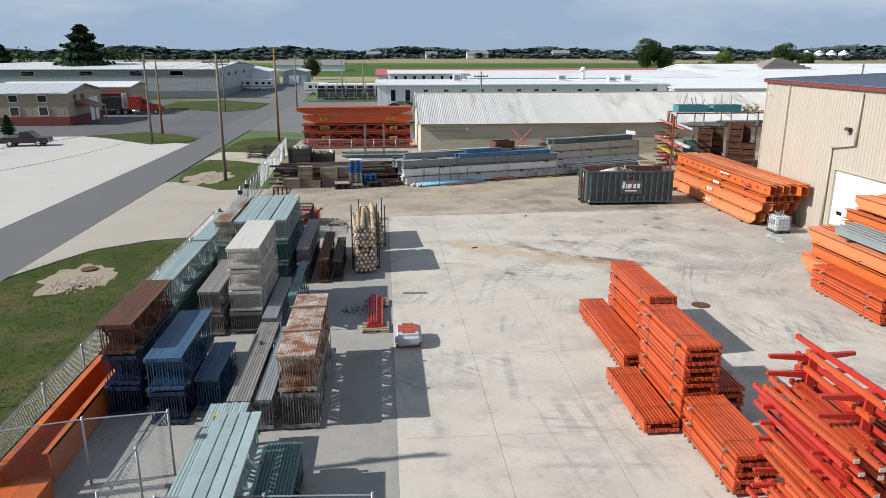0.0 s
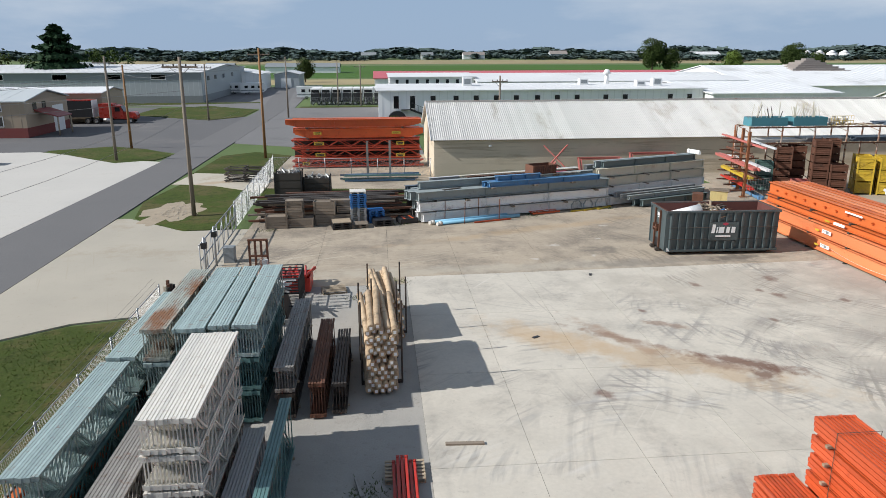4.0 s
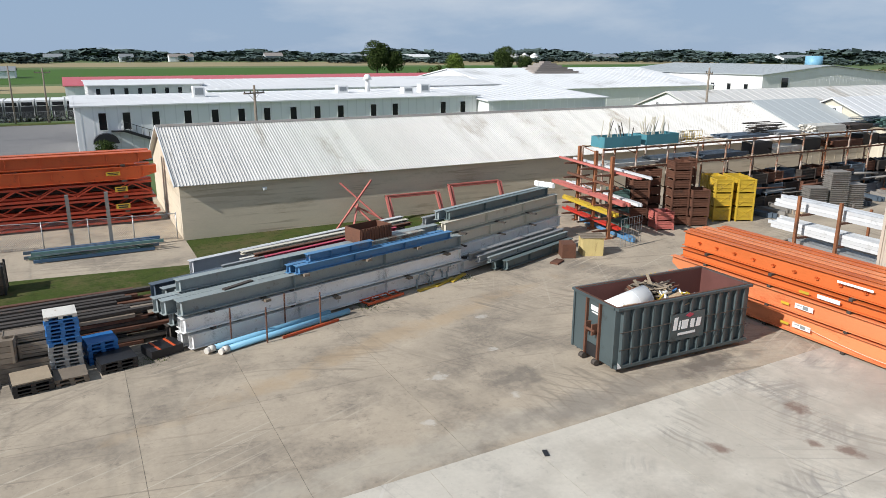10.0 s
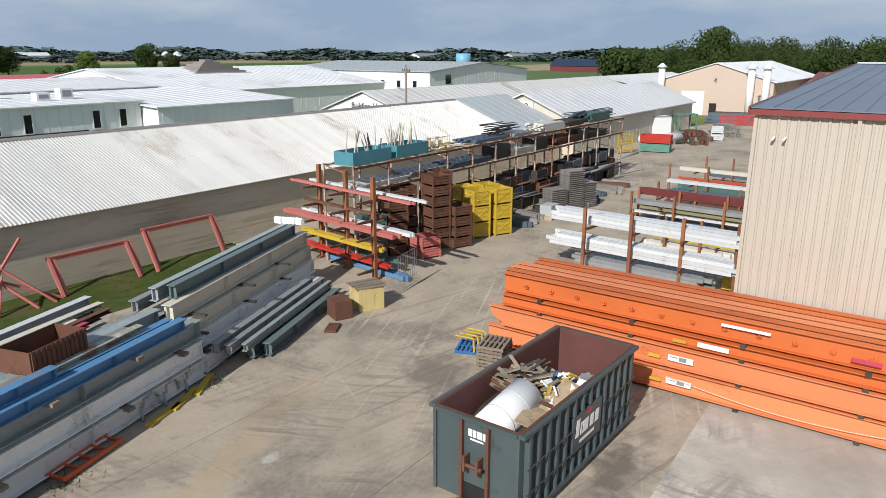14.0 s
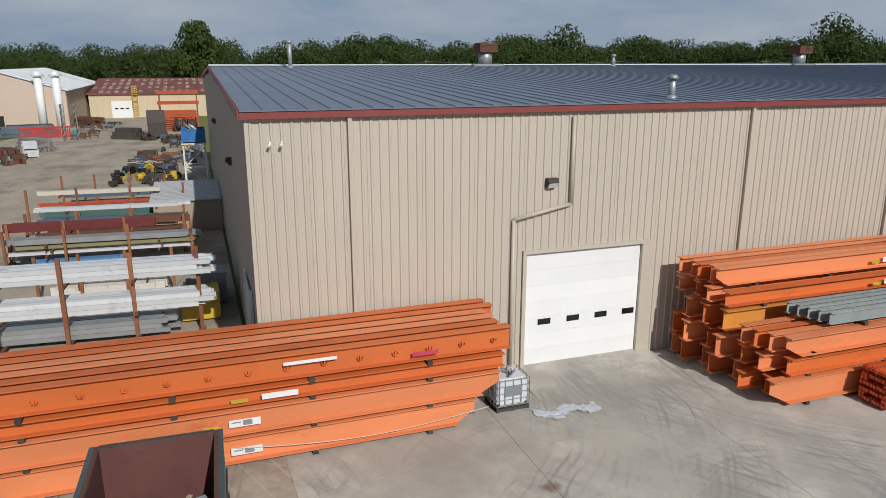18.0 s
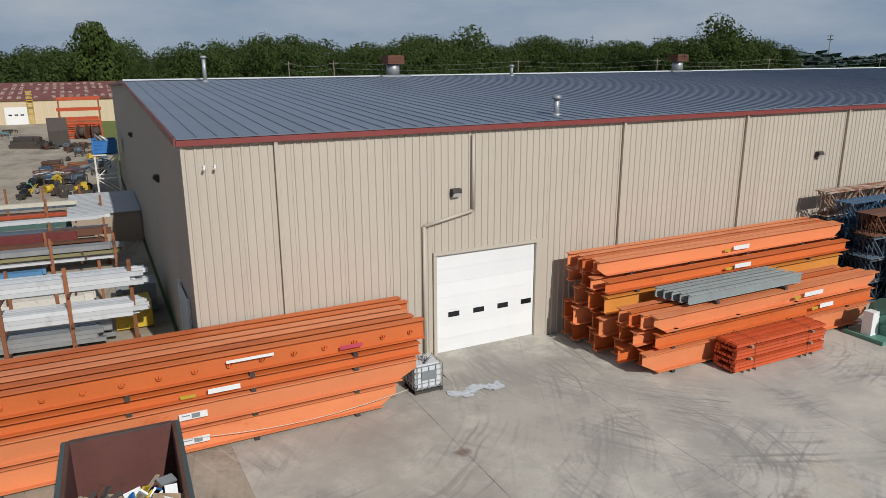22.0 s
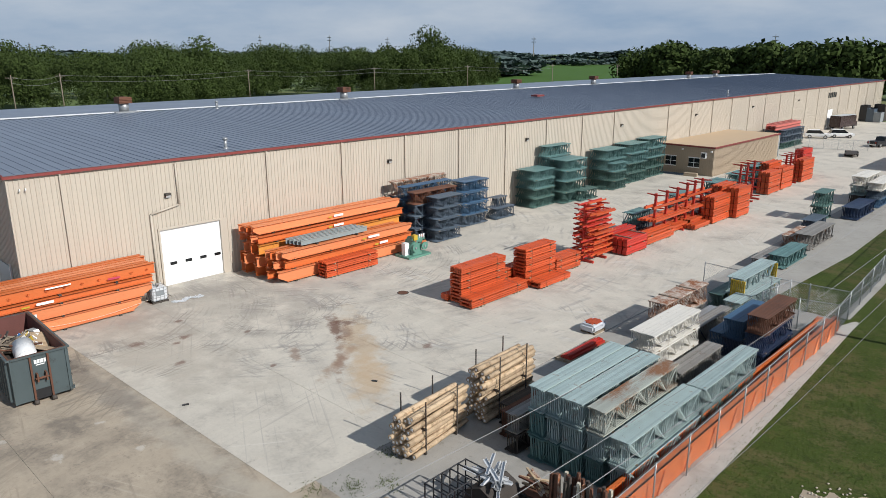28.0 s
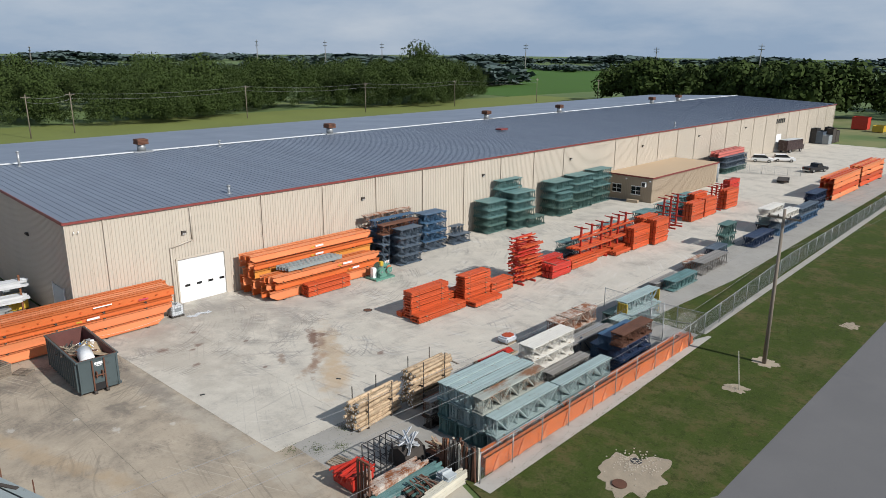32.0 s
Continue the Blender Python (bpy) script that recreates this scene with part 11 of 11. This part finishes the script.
for z in (0.5, 1.5, 2.35):
    part("cross_bar", box(bm_new(), -0.5, 0.5, -0.08, 0.02, z, z + 0.1), M["rust"], ck)
rd = thing("red_basket", (-3.75, 49.0, 0), "red steel stillage full of loose red beams", "stillage")
for q in ((-0.85, 0.85, -0.75, -0.7), (-0.85, 0.85, 0.7, 0.75), (-0.85, -0.8, -0.7, 0.7), (0.8, 0.85, -0.7, 0.7)):
    part("side", box(bm_new(), *q, 0.05, 0.75), M["red"], rd)
for k in range(30):
    part("beam", beam_mesh(1.9, 0.09, 0.1, "red"), None, rd, m=pose(-0.7 + 0.045 * k, -0.95 + R.uniform(-0.15, 0.15), 0.5 + 0.12 * (k % 3) + R.uniform(0, 0.12), R.uniform(-6, 6), R.uniform(-6, 6), R.uniform(-16, 16)))
p = thing("pallet", pose(-1.75, 48.4, 0, 0, 0, 10), "broken wooden pallet with offcuts", "pallet")
pallet_parts(p, 1.2, 1.0, pose(0, 0, 0))
sk = thing("stillage_rack", (-3.7, 46.7, 0), "black tubular stillage frames standing in a row", "stillage")
for y in (-1.1, -0.65, -0.2, 0.25, 0.7, 1.15):
    for x in (-0.55, 0.55):
        part("leg", tube(bm_new(), (x, y, 0), (x, y, 1.6), 0.03, 6), M["black"], sk)
    for z in (0.25, 0.9, 1.6):
        part("cross_bar", tube(bm_new(), (-0.55, y, z), (0.55, y, z), 0.028, 6), M["black"], sk)
for z in (0.25, 1.6):
    for x in (-0.55, 0.55):
        part("rail", tube(bm_new(), (x, -1.1, z), (x, 1.15, z), 0.028, 6), M["black"], sk)
wb = thing("board_heap", (-4.5, 45.5, 0), "loose heap of pale grey steel channels on dark scrap", "steel heap")
part("scrap_bed", prism(bm_new(), [(-0.8, 0), (0.9, 0), (0.7, 0.9), (0.0, 1.25), (-0.6, 1.0)], "y", -0.8, 0.8), M["dark_rust"], wb)
for k in range(16):
    part("channel", box(box(bm_new(), -0.07, 0.07, -0.8, 0.8, 0, 0.02), -0.07, -0.055, -0.8, 0.8, 0.02, 0.09), M["tube_white" if k % 4 else "grey_steel"], wb, m=pose(R.uniform(-0.5, 0.5), R.uniform(-0.4, 0.4), 1.1 + 0.035 * k, R.uniform(-10, 10), R.uniform(-8, 8), R.uniform(10, 110)))
bh_ = thing("bracket_heap", (-5.5, 45.2, 0), "heap of black steel brackets in rows", "steel heap")
for j in range(3):
    for k in range(9):
        part("bracket", prism(bm_new(), [(-0.3, 0), (0.3, 0), (0.3, 0.1), (-0.2, 0.3), (-0.3, 0.3)], "y", -0.04, 0.04), M["black"], bh_, m=pose(-0.35 + 0.35 * j, -0.7 + 0.17 * k, 0.02 + 0.3 * (k % 2), 0, 0, R.uniform(-12, 12)))
tc_ = thing("rail_heap", (-5.7, 44.1, 0), "heap of crossed rusty tan rails", "steel heap")
part("rail_bed", box(bm_new(), -0.7, 0.7, -0.5, 0.5, 0, 0.6), M["rust"], tc_)
for k in range(12):
    part("rail", bar(bm_new(), (R.uniform(-0.8, -0.4), R.uniform(-0.6, 0.6), 0.62 + 0.05 * k), (R.uniform(0.4, 0.9), R.uniform(-0.6, 0.6), 0.66 + 0.05 * k), 0.09, 0.07), M[R.choice(("rust", "log", "rusty"))], tc_)
for x, y, n, L, ma, lb, t, h, lay_ in ((-5.75, 47.7, 6, 3.7, "rusty", "flaking white and rust posts in a flat bundle", 2, 0.2, 4), (-6.45, 47.6, 5, 5.0, "teal", "moss-green long beams beside white posts", 1, 0.17, 3), (-8.15, 46.2, 4, 3.6, "cream_beam", "cream timber-coloured beams along the fence", 3, 0.2, 3), (-7.2, 49.8, 5, 2.6, "weathered", "weathered posts by the gate roller", 8, 0.18, 2)):
    for q in range(lay_):
        load(x, y, 0.02 + (h + 0.012) * q, n, L, ma, lb, turn=t + R.uniform(-2, 2), h=h)
lx = thing("lattice_bundle", (-7.4, 47.3, 0), "bundle of green and rusty lattice rails with crossed ends", "steel bundle")
for k in range(5):
    for q in range(4):
        part("rail", box(bm_new(), -0.06, 0.06, -0.9, 0.9, 0, 0.1), M[R.choice(("green", "rust", "teal", "dark_rust"))], lx, m=pose(-0.45 + 0.22 * k, R.uniform(-0.1, 0.1), 0.02 + 0.16 * q, 0, 0, R.uniform(-4, 4)))
for k in range(8):
    part("cross_rail", bar(bm_new(), (-0.6, -0.8 + 0.2 * k, 0.72), (0.6, -0.8 + 0.2 * k + R.uniform(-0.5, 0.5), 0.78), 0.08, 0.06), M[R.choice(("rust", "crate", "green"))], lx)
gb = thing("bracket_stack", (-7.75, 45.7, 0), "stack of blue-grey folded steel brackets", "steel brackets")
for k in range(9):
    part("bracket", prism(bm_new(), [(-0.45, 0), (0.45, 0), (0.45, 0.05), (0.05, 0.05), (0.05, 0.2), (0.0, 0.2), (0.0, 0.05), (-0.45, 0.05)], "y", -0.35, 0.35), M["grey_wall"], gb, m=pose(R.uniform(-0.08, 0.08), R.uniform(-0.08, 0.08), 0.02 + 0.1 * k, 0, 0, R.uniform(-8, 8)))
sb = thing("post_bundle", (-5.2, 49.3, 0), "short bundle of blue-grey posts standing on end", "steel posts")
for k in range(6):
    part("post", box(bm_new(), -0.06, 0.06, -0.07, 0.07, 0, 1.5 + R.uniform(-0.05, 0.05)), M["grey_wall" if k % 3 else "rusty"], sb, m=pose(-0.2 + 0.13 * (k % 3), -0.1 + 0.2 * (k // 3), 0))
up = thing("post_bundle", (-7.6, 44.4, 0), "cream and rusty posts standing on end by the uprights", "steel posts")
for k in range(26):
    part("post", box(bm_new(), -0.055, 0.055, -0.06, 0.06, 0, R.uniform(1.8, 2.15)), M[R.choice(("cream_beam", "rust", "rusty", "rust", "dark_rust", "dark_rust"))], up, m=pose(1.15 - 0.185 * (k % 13), -0.15 + 0.28 * (k // 13) - 0.02 * (k % 13), 0, R.uniform(-3, 3), R.uniform(-3, 3), R.uniform(-15, 15)))
for y, n in ((17.7, 7), (11.8, 7)):
    yp = thing("yellow_posts", (-2.55, y, 0), "upright bundle of yellow-painted steel posts", "steel posts", "yellow posts")
    for k in range(n):
        part("post", box(bm_new(), -0.05, 0.05, -0.05, 0.05, 0, 2.2), M["yellow"], yp, m=pose(-0.4 + 0.14 * k, 0, 0))
jk = thing("scrap_stand", (-3.4, 25.6, 0), "dark tubular stand beside the blue uprights", "steel stand")
for a, b in (((0, 0, 0), (0.5, -0.8, 1.3)), ((0.9, 0, 0), (0.4, -0.8, 1.3)), ((0, -1.6, 0), (0.5, -0.8, 1.3)), ((0.9, -1.6, 0), (0.4, -0.8, 1.3))):
    part("leg", tube(bm_new(), a, b, 0.04, 7), M["navy"], jk)
cb = solo("cable_coil", tube(tube(tube(bm_new(), (0, 0, 0.02), (0.5, 0.6, 0.05), 0.025, 6), (0.5, 0.6, 0.05), (0.9, 0.2, 0.9), 0.025, 6), (0.9, 0.2, 0.9), (1.4, 0.5, 0.03), 0.025, 6), M["black"], "bent black cable by the fence pen", "cable", m=pose(-4.8, 16.2, 0))
for x, y, t in ((11.9, 49.75, 70), (7.1, 41.5, 30)):
    solo("litter", box(bm_new(), -0.16, 0.16, -0.07, 0.07, 0, 0.03), M["black"], "small dark scrap of rubber on the concrete", "litter", "yard litter", m=pose(x, y, 0.002, 0, 0, t))

# ---- grass tufts beside the fence and road ----
g_ = np.random.RandomState(9)
n = 30000
px, py = g_.uniform(-18.4, -9.3, n), g_.uniform(-30, 44, n)
keep = (np.hypot((px + 14.4) / 2.0, (py - 36.9) / 2.4) > 1) & (np.hypot(px + 14.5, py - 22.4) > 0.9) & (np.hypot(px + 14.4, py - 16.3) > 1.1) & ~((py > 38) & (px < -16 + (py - 42)))
px, py = px[keep], py[keep]
a, hgt, wd = g_.uniform(0, 6.283, len(px)), g_.uniform(0.015, 0.045, len(px)), 0.03
v = np.empty((len(px), 3, 3))
v[:, 0] = np.stack([px - wd * np.cos(a), py - wd * np.sin(a), np.full(len(px), -0.02)], 1)
v[:, 1] = np.stack([px + wd * np.cos(a), py + wd * np.sin(a), np.full(len(px), -0.02)], 1)
v[:, 2] = np.stack([px + g_.normal(0, 0.03, len(px)), py + g_.normal(0, 0.03, len(px)), hgt], 1)
tagged(new("grass", raw_mesh("grass", v.reshape(-1, 3).tolist(), np.arange(3 * len(px)).reshape(-1, 3).tolist(), M["blade"])), "short green grass blades on the roadside strip", "grass", kind="stuff")

# weeds in the slab joints and along the old yard's edge
n = 1400
cx, cy = np.array([1.5, 0.6, -0.4, 1.2, 0.2, 2.0, 7.5, 12.0, 18.0, -7.0]), np.array([49.6, 48.4, 47.2, 45.6, 31.2, 62.4, 62.8, 64.3, 66.0, 61.4])
k_ = g_.randint(0, 10, n)
px, py = cx[k_] + g_.normal(0, 0.35, n), cy[k_] + g_.normal(0, 0.28, n)
a, hgt = g_.uniform(0, 6.283, n), g_.uniform(0.02, 0.09, n)
v = np.empty((n, 3, 3))
v[:, 0] = np.stack([px - 0.02 * np.cos(a), py - 0.02 * np.sin(a), np.full(n, -0.02)], 1)
v[:, 1] = np.stack([px + 0.02 * np.cos(a), py + 0.02 * np.sin(a), np.full(n, -0.02)], 1)
v[:, 2] = np.stack([px + g_.normal(0, 0.06, n), py + g_.normal(0, 0.06, n), hgt], 1)
tagged(new("weeds", raw_mesh("weeds", v.reshape(-1, 3).tolist(), np.arange(3 * n).reshape(-1, 3).tolist(), M["blade"])), "thin weeds growing in the concrete joints", "weeds", kind="stuff")
